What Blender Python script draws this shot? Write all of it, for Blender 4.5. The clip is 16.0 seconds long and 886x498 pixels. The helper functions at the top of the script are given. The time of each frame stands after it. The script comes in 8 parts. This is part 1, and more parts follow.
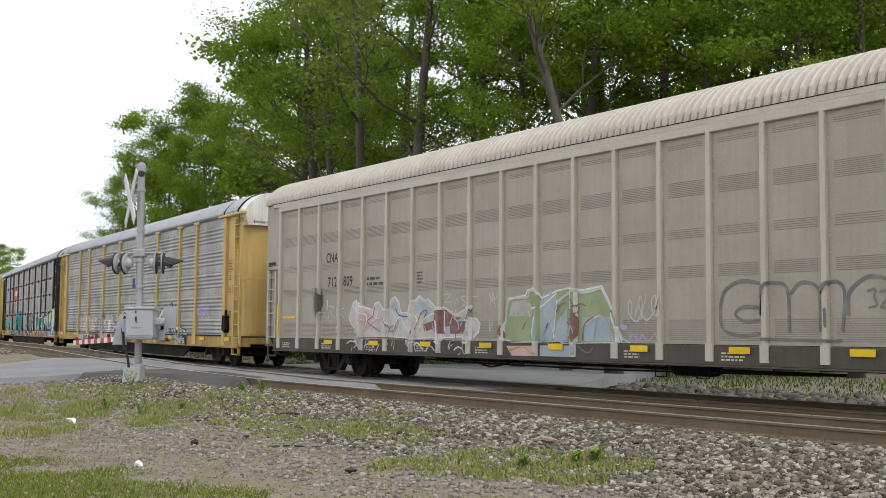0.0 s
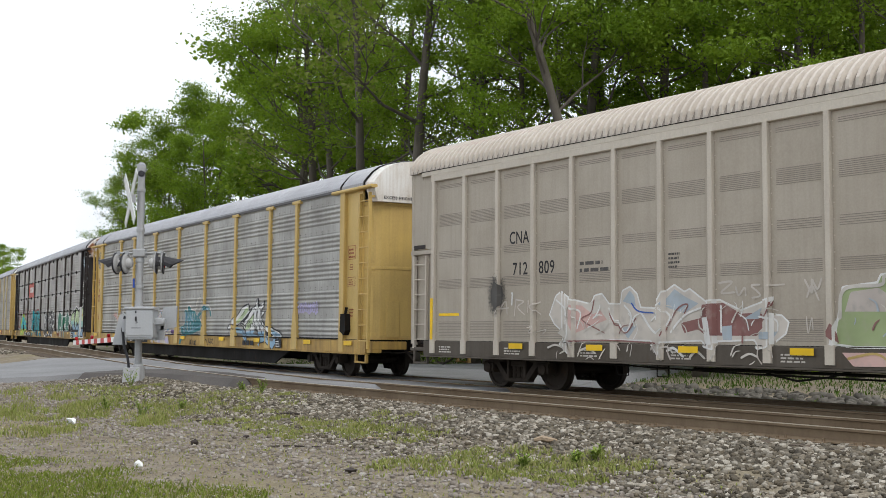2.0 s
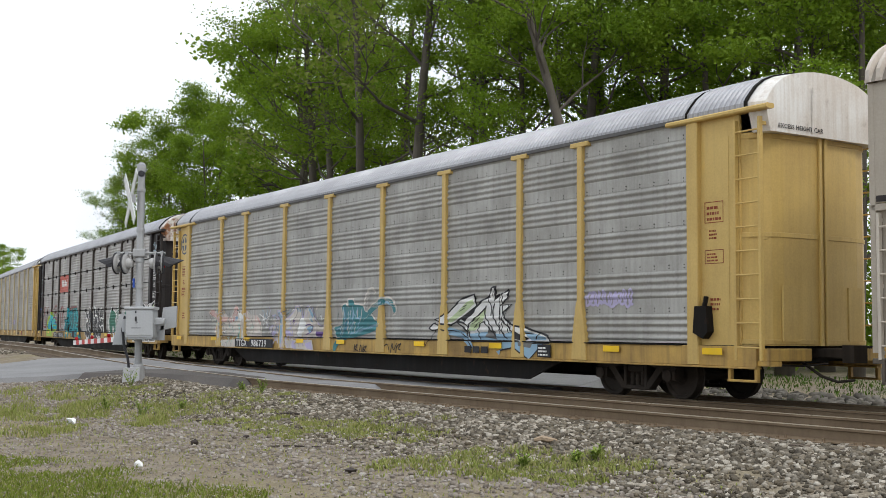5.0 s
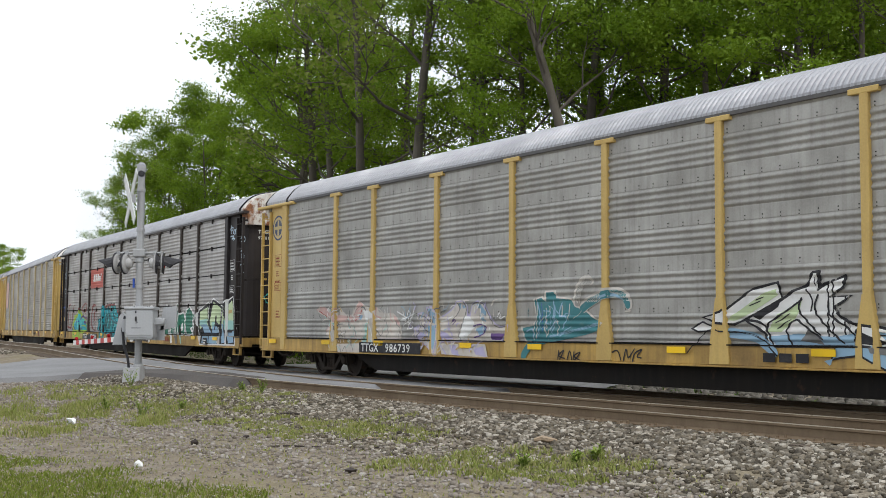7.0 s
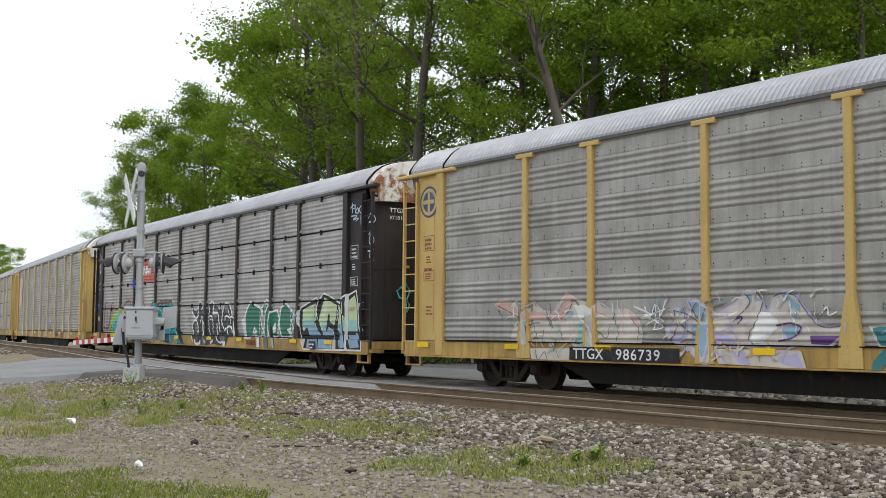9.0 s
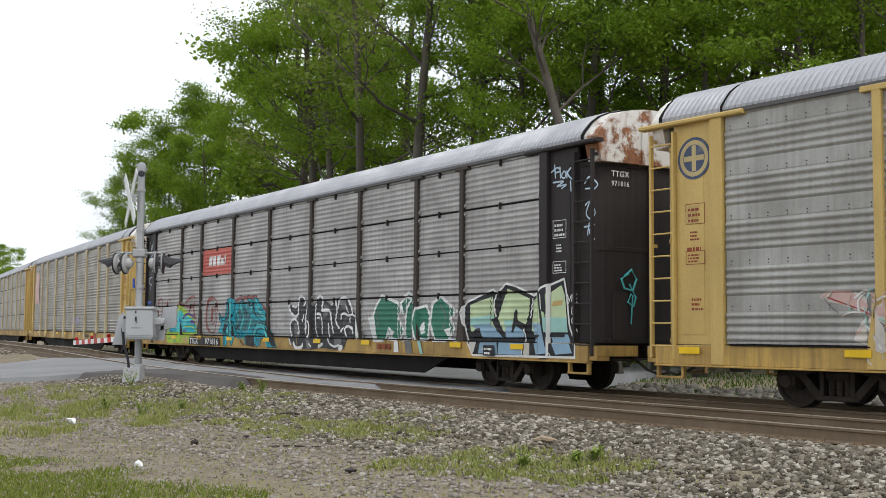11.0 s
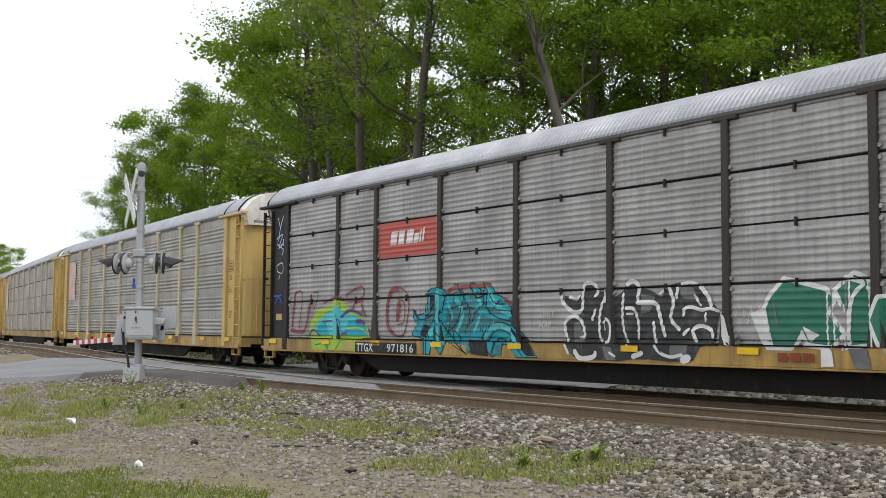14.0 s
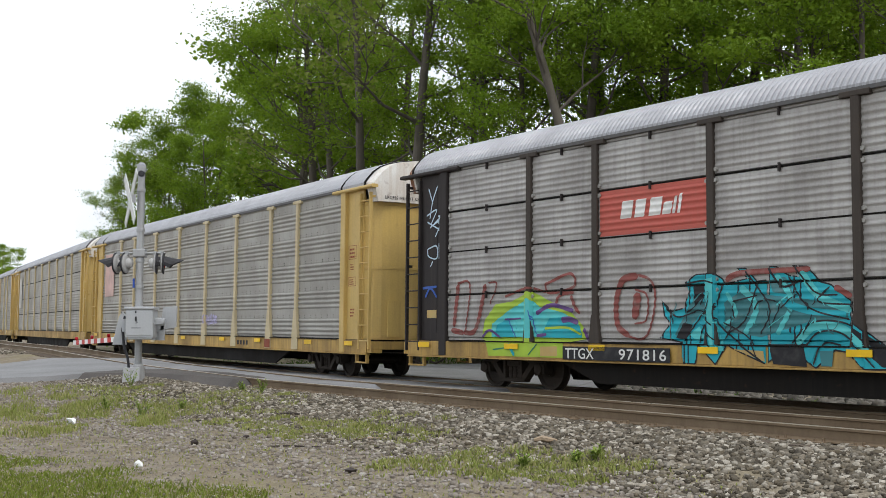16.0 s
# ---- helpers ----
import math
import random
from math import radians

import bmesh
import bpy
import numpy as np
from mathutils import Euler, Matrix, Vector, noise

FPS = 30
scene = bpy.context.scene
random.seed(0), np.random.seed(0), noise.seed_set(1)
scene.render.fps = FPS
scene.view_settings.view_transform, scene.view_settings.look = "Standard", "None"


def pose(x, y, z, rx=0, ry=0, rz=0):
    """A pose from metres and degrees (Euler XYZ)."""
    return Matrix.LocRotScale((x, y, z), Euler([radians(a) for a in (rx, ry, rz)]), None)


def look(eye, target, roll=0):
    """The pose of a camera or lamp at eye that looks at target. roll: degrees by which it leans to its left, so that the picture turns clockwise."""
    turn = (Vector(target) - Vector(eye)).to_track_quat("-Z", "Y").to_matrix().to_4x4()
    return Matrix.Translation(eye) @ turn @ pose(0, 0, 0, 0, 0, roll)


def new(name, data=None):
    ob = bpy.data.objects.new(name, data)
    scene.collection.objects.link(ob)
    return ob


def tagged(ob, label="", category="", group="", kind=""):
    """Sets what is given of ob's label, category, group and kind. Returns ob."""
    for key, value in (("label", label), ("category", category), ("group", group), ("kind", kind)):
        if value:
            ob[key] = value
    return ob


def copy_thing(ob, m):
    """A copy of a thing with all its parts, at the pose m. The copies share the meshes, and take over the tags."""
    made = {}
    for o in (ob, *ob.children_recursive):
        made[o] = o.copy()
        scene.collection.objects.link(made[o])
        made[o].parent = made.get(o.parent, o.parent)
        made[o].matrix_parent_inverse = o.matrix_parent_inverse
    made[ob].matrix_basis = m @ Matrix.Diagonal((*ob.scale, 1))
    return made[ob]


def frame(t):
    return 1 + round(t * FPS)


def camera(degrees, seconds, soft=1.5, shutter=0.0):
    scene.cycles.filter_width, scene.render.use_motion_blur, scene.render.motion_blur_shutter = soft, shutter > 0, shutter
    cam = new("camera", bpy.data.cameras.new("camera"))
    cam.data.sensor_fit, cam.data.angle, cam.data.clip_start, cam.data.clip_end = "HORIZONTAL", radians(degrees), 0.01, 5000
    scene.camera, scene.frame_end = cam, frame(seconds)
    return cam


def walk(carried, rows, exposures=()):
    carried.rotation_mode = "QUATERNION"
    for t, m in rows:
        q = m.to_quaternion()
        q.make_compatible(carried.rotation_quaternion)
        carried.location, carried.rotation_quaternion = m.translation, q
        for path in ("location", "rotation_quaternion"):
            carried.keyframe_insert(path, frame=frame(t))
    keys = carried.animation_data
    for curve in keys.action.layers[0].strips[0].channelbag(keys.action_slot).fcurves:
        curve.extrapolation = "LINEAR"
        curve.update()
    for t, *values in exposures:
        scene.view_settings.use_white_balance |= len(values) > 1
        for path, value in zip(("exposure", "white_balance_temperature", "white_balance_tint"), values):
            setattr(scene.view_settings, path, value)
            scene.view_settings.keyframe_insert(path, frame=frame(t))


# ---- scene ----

# ---------------------------------------------------------------- camera
cam = camera(41.82, 16.0, soft=0.75, shutter=0.0)
EYE = (0.0, 0.0, 1.115)
AIM = (0.0, 10.0 * math.cos(radians(4.212)), 1.115 + 10.0 * math.sin(radians(4.212)))
walk(cam, [(0.0, look(EYE, AIM, 0.444)), (16.0, look(EYE, AIM, 0.444))])

# ---------------------------------------------------------------- light
world = bpy.data.worlds.new("overcast_sky")
scene.world = world
world.use_nodes = True
wn, wl = world.node_tree.nodes, world.node_tree.links
sky = wn.new("ShaderNodeTexSky")
sky.sky_type, sky.sun_disc = "NISHITA", False
sky.sun_elevation, sky.sun_rotation = radians(52), radians(141)
sky.air_density, sky.dust_density, sky.ozone_density = 1.0, 7.0, 1.0
# thin overcast: a white cloud sheet over the sky, with a few paler blue rifts
tc = wn.new("ShaderNodeTexCoord")
cloud = wn.new("ShaderNodeTexNoise")
cloud.inputs["Scale"].default_value, cloud.inputs["Detail"].default_value = 2.2, 5.0
ramp = wn.new("ShaderNodeMapRange")
ramp.inputs["From Min"].default_value, ramp.inputs["From Max"].default_value = 0.32, 0.6
ramp.inputs["To Min"].default_value, ramp.inputs["To Max"].default_value = 0.72, 1.0
mix = wn.new("ShaderNodeMix")
mix.data_type = "RGBA"
mix.inputs["B"].default_value = (12.3, 12.9, 13.7, 1)
wl.new(tc.outputs["Generated"], cloud.inputs["Vector"])
wl.new(cloud.outputs["Fac"], ramp.inputs["Value"])
wl.new(ramp.outputs["Result"], mix.inputs["Factor"])
wl.new(sky.outputs[0], mix.inputs["A"])
wl.new(mix.outputs["Result"], wn["Background"].inputs[0])
wn["Background"].inputs[1].default_value = 0.10
sun = new("sun", bpy.data.lights.new("sun", "SUN"))
sun.data.energy, sun.data.angle, sun.data.color = 1.2, radians(14), (1.0, 0.97, 0.92)
# high behind the camera and to its right
sun.matrix_basis = look((24.0, -30.0, 52.0), (0.0, 0.0, 0.0))
scene.view_settings.exposure = -0.04

# ---------------------------------------------------------------- the line of the track
HEAD0, BEND, STRAIGHT = radians(32.88), 0.002748, -42.0
TRACK_Y = 28.62
SPEED = 4.082
NEAR_TRACK = 3.93
RAIL_NEAR = 0.08


def smooth(a, b, v):
    v = np.clip((v - a) / (b - a), 0, 1)
    return v * v * (3 - 2 * v)


def on_track(s, lat=0.0, z=0.0):
    """Point at arc length s, lat metres towards the camera's side: a curve of 364 m radius that runs out straight."""
    h = HEAD0 + BEND * max(s, STRAIGHT)
    x = -(math.cos(h) - math.cos(HEAD0)) / BEND
    y = TRACK_Y - (math.sin(h) - math.sin(HEAD0)) / BEND
    if s < STRAIGHT:
        x += math.sin(h) * (s - STRAIGHT)
        y -= math.cos(h) * (s - STRAIGHT)
    return Vector((x - lat * math.cos(h), y - lat * math.sin(h), z))


def track_angle(s):
    return math.degrees(HEAD0 + BEND * max(s, STRAIGHT)) - 90.0


def rise(s, lat):
    """The line climbs a little beyond the crossing, the nearer track more than the other."""
    far = np.interp(s, [-120, -40, -3], [0.30, 0.18, 0.0])
    near = np.interp(s, [-120, -40, -22, -10, 0], [0.55, 0.46, 0.38, 0.12, 0.0])
    k = np.clip((np.asarray(lat, float) - 1.4) / 1.4, 0, 1)
    return (far * (1 - k) + near * k) * (1 - smooth(5.4, 7.5, np.asarray(lat, float)))


LINE_S = np.arange(-330.0, 130.0, 1.0)
LINE = np.array([on_track(s)[:2] for s in LINE_S])
LINE_H = np.array([HEAD0 + BEND * max(s, STRAIGHT) for s in LINE_S])


def lateral(x, y):
    """Signed distance from the train's track, and arc length, for arrays of points."""
    x, y = np.atleast_1d(x).astype(float), np.atleast_1d(y).astype(float)
    lat, arc = np.empty(len(x)), np.empty(len(x))
    for a in range(0, len(x), 4000):
        dx = x[a:a + 4000, None] - LINE[None, :, 0]
        dy = y[a:a + 4000, None] - LINE[None, :, 1]
        i = np.argmin(dx * dx + dy * dy, axis=1)
        r = np.arange(len(i))
        lat[a:a + 4000] = -(dx[r, i] * np.cos(LINE_H[i]) + dy[r, i] * np.sin(LINE_H[i]))
        arc[a:a + 4000] = LINE_S[i]
    return lat, arc


def ground_z(x, y):
    lat, arc = lateral(x, y)
    z = np.interp(lat, [-60, -20, -9, -4.6, -2.9, -1.3, 0, 1.9, 2.6, 3.9, 5.0, 5.6, 7.2, 10, 40],
                  [0.3, -0.1, -0.42, -0.5, -0.27, -0.24, -0.24, -0.22, -0.17, -0.14, -0.13, -0.16, -0.36, -0.4, -0.42])
    near_road = smooth(21.0, 28.0, np.atleast_1d(y).astype(float))
    up = np.where(lat > 5.2, near_road * smooth(5.2, 6.6, lat) * 0.26, 0.0)
    bumps = np.array([noise.noise((a * 0.5, b * 0.5, 3.0)) * 0.035 + noise.noise((a * 1.7, b * 1.7, 9.0)) * 0.012 for a, b in zip(np.atleast_1d(x), np.atleast_1d(y))])
    return z + up + rise(arc, lat) + bumps * np.where(np.abs(lat - 2) < 3.2, 0.25, 1.0)


# ---------------------------------------------------------------- mesh helpers
class Build:
    """Gathers vertices and faces of one mesh."""

    def __init__(self):
        self.v, self.f, self.m = [], [], []

    def add(self, verts, faces, mat=0):
        n = len(self.v)
        self.v += [tuple(p) for p in verts]
        self.f += [tuple(n + i for i in f) for f in faces]
        self.m += [mat] * len(faces)

    def prism(self, ring0, ring1, mat=0, caps=True):
        n = len(ring0)
        faces = [(i, (i + 1) % n, n + (i + 1) % n, n + i) for i in range(n)]
        if caps:
            faces += [tuple(range(n))[::-1], tuple(range(n, 2 * n))]
        self.add(list(ring0) + list(ring1), faces, mat)

    def box(self, x0, x1, y0, y1, z0, z1, c=0.008, mat=0):
        """A bar with chamfered long edges."""
        d = (x1 - x0, y1 - y0, z1 - z0)
        k = d.index(max(d))
        lo, hi = (x0, y0, z0), (x1, y1, z1)
        i, j = [(1, 2), (2, 0), (0, 1)][k]
        c = min(c, 0.3 * d[i], 0.3 * d[j])
        a0, a1, b0, b1 = lo[i], hi[i], lo[j], hi[j]
        ring = [(a0 + c, b0), (a1 - c, b0), (a1, b0 + c), (a1, b1 - c), (a1 - c, b1), (a0 + c, b1), (a0, b1 - c), (a0, b0 + c)]
        rings = []
        for e in (lo[k], hi[k]):
            r = []
            for a, b in ring:
                p = [0, 0, 0]
                p[k], p[i], p[j] = e, a, b
                r.append(tuple(p))
            rings.append(r)
        self.prism(rings[0], rings[1], mat)

    def tube(self, path, radii, n=8, mat=0, caps=True):
        path = [Vector(p) for p in path]
        if not hasattr(radii, "__len__"):
            radii = [radii] * len(path)
        rings = []
        for i, p in enumerate(path):
            d = (path[min(i + 1, len(path) - 1)] - path[max(i - 1, 0)]).normalized()
            a = d.orthogonal().normalized() if abs(d.z) < 0.9 else (Vector((1, 0, 0)) - d * d.x).normalized()
            if abs(d.z) < 0.9:
                a = Vector((0, 0, 1)).cross(d).normalized()
            b = d.cross(a)
            rings.append([p + (a * math.cos(2 * math.pi * k / n) + b * math.sin(2 * math.pi * k / n)) * radii[i] for k in range(n)])
        base = len(self.v)
        verts = [q for r in rings for q in r]
        faces = [(i * n + k, i * n + (k + 1) % n, (i + 1) * n + (k + 1) % n, (i + 1) * n + k) for i in range(len(rings) - 1) for k in range(n)]
        if caps:
            faces += [tuple(range(n))[::-1], tuple((len(rings) - 1) * n + k for k in range(n))]
        self.add(verts, faces, mat)

    def lathe(self, prof, n=24, axis="z", at=(0, 0, 0), mat=0):
        """Turns a profile of (radius, along) about an axis."""
        verts, faces = [], []
        for r, h in prof:
            for k in range(n):
                a, b = r * math.cos(2 * math.pi * k / n), r * math.sin(2 * math.pi * k / n)
                p = {"z": (a, b, h), "y": (a, h, b), "x": (h, a, b)}[axis]
                verts.append((p[0] + at[0], p[1] + at[1], p[2] + at[2]))
        for i in range(len(prof) - 1):
            for k in range(n):
                faces.append((i * n + k, i * n + (k + 1) % n, (i + 1) * n + (k + 1) % n, (i + 1) * n + k))
        faces += [tuple(range(n))[::-1], tuple((len(prof) - 1) * n + k for k in range(n))]
        self.add(verts, faces, mat)

    def sheet(self, grid, mat=0):
        """Faces between rows of points."""
        n = len(grid[0])
        self.add([p for row in grid for p in row], [(i * n + k, i * n + k + 1, (i + 1) * n + k + 1, (i + 1) * n + k) for i in range(len(grid) - 1) for k in range(n - 1)], mat)

    def mesh(self, name, mats, round_edges=False):
        me = bpy.data.meshes.new(name)
        me.from_pydata(self.v, [], self.f)
        mats = mats if isinstance(mats, (list, tuple)) else [mats]
        for m in mats:
            me.materials.append(m)
        if len(mats) > 1:
            me.polygons.foreach_set("material_index", self.m)
        if round_edges:
            me.polygons.foreach_set("use_smooth", [True] * len(me.polygons))
        me.validate()
        return me


def part(name, build, material, parent=None, label="", m=None, round_edges=False):
    """Links a build, or a mesh that other parts share, as one object under a thing."""
    me = build if isinstance(build, bpy.types.Mesh) else build.mesh(name, material, round_edges)
    ob = new(name, me)
    ob.parent = parent
    if m is not None:
        ob.matrix_basis = m
    return tagged(ob, label)


def flipped(build):
    """The same mesh on the other side of the car."""
    b = Build()
    b.v = [(x, -y, z) for x, y, z in build.v]
    b.f = [f[::-1] for f in build.f]
    b.m = list(build.m)
    return b


# ---------------------------------------------------------------- materials
def nodes_of(name):
    m = bpy.data.materials.new(name)
    m.use_nodes = True
    return m, m.node_tree.nodes, m.node_tree.links, m.node_tree.nodes["Principled BSDF"]


def mixed(n, l, fac, a, b, mode="MIX"):
    x = n.new("ShaderNodeMix")
    x.data_type, x.blend_type = "RGBA", mode
    for key, v in (("Factor", fac), ("A", a), ("B", b)):
        if isinstance(v, (int, float)):
            x.inputs[key].default_value = v
        elif isinstance(v, tuple):
            x.inputs[key].default_value = (*v, 1)
        else:
            l.new(v, x.inputs[key])
    return x.outputs["Result"]


def grain(n, l, vec, scale, detail=4.0, lo=0.35, hi=0.7, rough=0.55):
    t = n.new("ShaderNodeTexNoise")
    t.inputs["Scale"].default_value, t.inputs["Detail"].default_value, t.inputs["Roughness"].default_value = scale, detail, rough
    if vec is not None:
        l.new(vec, t.inputs["Vector"])
    r = n.new("ShaderNodeMapRange")
    r.inputs["From Min"].default_value, r.inputs["From Max"].default_value = lo, hi
    l.new(t.outputs["Fac"], r.inputs["Value"])
    return r.outputs["Result"]


def coords(n, l, scale=(1, 1, 1), shift=True):
    c = n.new("ShaderNodeTexCoord")
    mp = n.new("ShaderNodeMapping")
    mp.inputs["Scale"].default_value = scale
    l.new(c.outputs["Object"], mp.inputs["Vector"])
    if not shift:
        return mp.outputs["Vector"]
    info = n.new("ShaderNodeObjectInfo")
    add = n.new("ShaderNodeVectorMath")
    add.operation = "MULTIPLY_ADD"
    comb = n.new("ShaderNodeCombineXYZ")
    for i in range(3):
        l.new(info.outputs["Random"], comb.inputs[i])
    l.new(comb.outputs[0], add.inputs[0])
    add.inputs[1].default_value = (37.0, 11.0, 23.0)
    l.new(mp.outputs["Vector"], add.inputs[2])
    return add.outputs[0]


def bumped(n, l, bsdf, height, strength, dist):
    b = n.new("ShaderNodeBump")
    b.inputs["Strength"].default_value, b.inputs["Distance"].default_value = strength, dist
    l.new(height, b.inputs["Height"])
    l.new(b.outputs["Normal"], bsdf.inputs["Normal"])


def weathered(name, base, dirt, rust=(0.16, 0.07, 0.03), dirt_amount=0.5, rust_amount=0.15, rough=0.6, metal=0.0, streak=1.0, gloss=0.35):
    """Painted or galvanised steel with grime, streaks that run down, and rust spots."""
    m, n, l, b = nodes_of(name)
    even = coords(n, l)
    down = coords(n, l, (5.0, 5.0, 0.28))
    g1 = grain(n, l, even, 1.1, 5, 0.35, 0.75)
    g2 = grain(n, l, down, 2.0 * streak, 4, 0.45, 0.8)
    g3 = grain(n, l, even, 28.0, 3, 0.3, 0.8)
    g4 = grain(n, l, even, 4.5, 6, 0.62, 0.8)
    f1 = n.new("ShaderNodeMath"); f1.operation = "MULTIPLY"; f1.inputs[1].default_value = dirt_amount; l.new(g1, f1.inputs[0])
    f2 = n.new("ShaderNodeMath"); f2.operation = "MULTIPLY"; f2.inputs[1].default_value = dirt_amount * 0.9; l.new(g2, f2.inputs[0])
    f4 = n.new("ShaderNodeMath"); f4.operation = "MULTIPLY"; f4.inputs[1].default_value = rust_amount; l.new(g4, f4.inputs[0])
    c = mixed(n, l, f1.outputs[0], base, dirt)
    c = mixed(n, l, f2.outputs[0], c, dirt)
    c = mixed(n, l, f4.outputs[0], c, rust)
    c = mixed(n, l, 0.25, c, mixed(n, l, g3, tuple(v * 0.75 for v in base), tuple(min(1, v * 1.2) for v in base)))
    l.new(c, b.inputs["Base Color"])
    rr = n.new("ShaderNodeMapRange")
    rr.inputs["To Min"].default_value, rr.inputs["To Max"].default_value = rough - 0.08, rough + 0.2
    l.new(g1, rr.inputs["Value"])
    l.new(rr.outputs["Result"], b.inputs["Roughness"])
    b.inputs["Metallic"].default_value = metal
    b.inputs["Specular IOR Level"].default_value = gloss
    bumped(n, l, b, g3, 0.12, 0.004)
    return m


def paint(name, col, rough=0.6, wear=0.35, under=(0.3, 0.29, 0.27)):
    """Sprayed or stencilled paint, patchy where it has worn."""
    m, n, l, b = nodes_of(name)
    v = coords(n, l)
    g = grain(n, l, v, 5.0, 6, 0.52, 0.8)
    f = n.new("ShaderNodeMath"); f.operation = "MULTIPLY"; f.inputs[1].default_value = wear; l.new(g, f.inputs[0])
    g2 = grain(n, l, v, 1.3, 3, 0.3, 0.7)
    c = mixed(n, l, g2, tuple(x * 0.82 for x in col), tuple(min(1, x * 1.12) for x in col))
    l.new(mixed(n, l, f.outputs[0], c, under), b.inputs["Base Color"])
    b.inputs["Specular IOR Level"].default_value = 0.2
    b.inputs["Roughness"].default_value = rough
    return m


def by_island(name, cols, rough=0.9, fine=30.0, spread=0.5):
    """Many small pieces, each of its own tone."""
    m, n, l, b = nodes_of(name)
    g = n.new("ShaderNodeNewGeometry")
    r = n.new("ShaderNodeValToRGB")
    r.color_ramp.interpolation = "LINEAR"
    e = r.color_ramp.elements
    while len(e) < len(cols):
        e.new(0.5)
    for i, c in enumerate(cols):
        e[i].position = i / max(1, len(cols) - 1)
        e[i].color = (*c, 1)
    l.new(g.outputs["Random Per Island"], r.inputs["Fac"])
    t = grain(n, l, coords(n, l, shift=False), fine, 4, 0.25, 0.8)
    l.new(mixed(n, l, t, mixed(n, l, spread, r.outputs["Color"], (0.0, 0.0, 0.0)), r.outputs["Color"]), b.inputs["Base Color"])
    b.inputs["Specular IOR Level"].default_value = 0.12
    b.inputs["Roughness"].default_value = rough
    return m


GALV = weathered("galvanised_panel", (0.42, 0.412, 0.385), (0.165, 0.158, 0.14), dirt_amount=0.72, rust_amount=0.12, rough=0.5, metal=0.25)
GALV_DARK = weathered("dull_galvanised_panel", (0.425, 0.412, 0.395), (0.175, 0.164, 0.152), dirt_amount=0.75, rust_amount=0.15, rough=0.5, metal=0.25)
TAUPE = weathered("taupe_paint", (0.43, 0.383, 0.317), (0.29, 0.25, 0.198), dirt_amount=0.5, rust_amount=0.06, rough=0.55)
TAUPE_PALE = weathered("taupe_post_paint", (0.57, 0.52, 0.44), (0.40, 0.35, 0.30), dirt_amount=0.5, rust_amount=0.06, rough=0.55)
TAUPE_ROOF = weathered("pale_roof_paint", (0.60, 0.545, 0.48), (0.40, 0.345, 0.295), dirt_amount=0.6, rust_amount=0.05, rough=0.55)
TAUPE_TROUGH = weathered("taupe_roof_trough", (0.30, 0.265, 0.225), (0.18, 0.155, 0.13), dirt_amount=0.7, rust_amount=0.08, rough=0.7)
ROOF_DULL = weathered("dull_roof_trough", (0.31, 0.315, 0.33), (0.22, 0.22, 0.23), dirt_amount=0.5, rust_amount=0.04, rough=0.6)
SCREEN = weathered("perforated_screen", (0.27, 0.235, 0.20), (0.2, 0.175, 0.15), dirt_amount=0.5, rust_amount=0.04)
YELLOW = weathered("yellow_paint", (0.60, 0.42, 0.135), (0.37, 0.25, 0.10), dirt_amount=0.55, rust_amount=0.25, rough=0.5)
YELLOW_PALE = weathered("faded_yellow_paint", (0.60, 0.50, 0.30), (0.40, 0.33, 0.22), dirt_amount=0.5, rust_amount=0.2, rough=0.55)
YELLOW_SILL = weathered("grimy_yellow_paint", (0.55, 0.35, 0.09), (0.13, 0.085, 0.05), dirt_amount=1.0, rust_amount=0.5, rough=0.6)
ROOF = weathered("roof_sheet", (0.40, 0.41, 0.44), (0.29, 0.29, 0.31), dirt_amount=0.5, rust_amount=0.03, rough=0.45, metal=0.2)
WHITE = weathered("white_paint", (0.78, 0.77, 0.74), (0.42, 0.31, 0.21), dirt_amount=0.7, rust_amount=0.8, rough=0.5)
BROWN = weathered("dark_brown_paint", (0.032, 0.028, 0.028), (0.075, 0.065, 0.06), dirt_amount=0.5, rust_amount=0.12, rough=0.5, gloss=0.1)
POST_BROWN = weathered("brown_post_paint", (0.052, 0.043, 0.037), (0.095, 0.08, 0.068), dirt_amount=0.6, rust_amount=0.2, rough=0.6, gloss=0.15)
FASCIA = weathered("grey_fascia_paint", (0.085, 0.085, 0.088), (0.15, 0.14, 0.13), dirt_amount=0.6, rust_amount=0.1, rough=0.6)
BLACK = weathered("black_underframe", (0.009, 0.0085, 0.008), (0.024, 0.020, 0.017), dirt_amount=0.7, rust_amount=0.3, rough=0.7, gloss=0.1)
IRON = weathered("cast_iron", (0.032, 0.027, 0.023), (0.07, 0.056, 0.046), dirt_amount=0.7, rust_amount=0.3, rough=0.7, metal=0.2, gloss=0.1)
GREY_SILL = weathered("grey_sill_paint", (0.115, 0.10, 0.083), (0.075, 0.062, 0.05), dirt_amount=0.6, rust_amount=0.2, gloss=0.1)


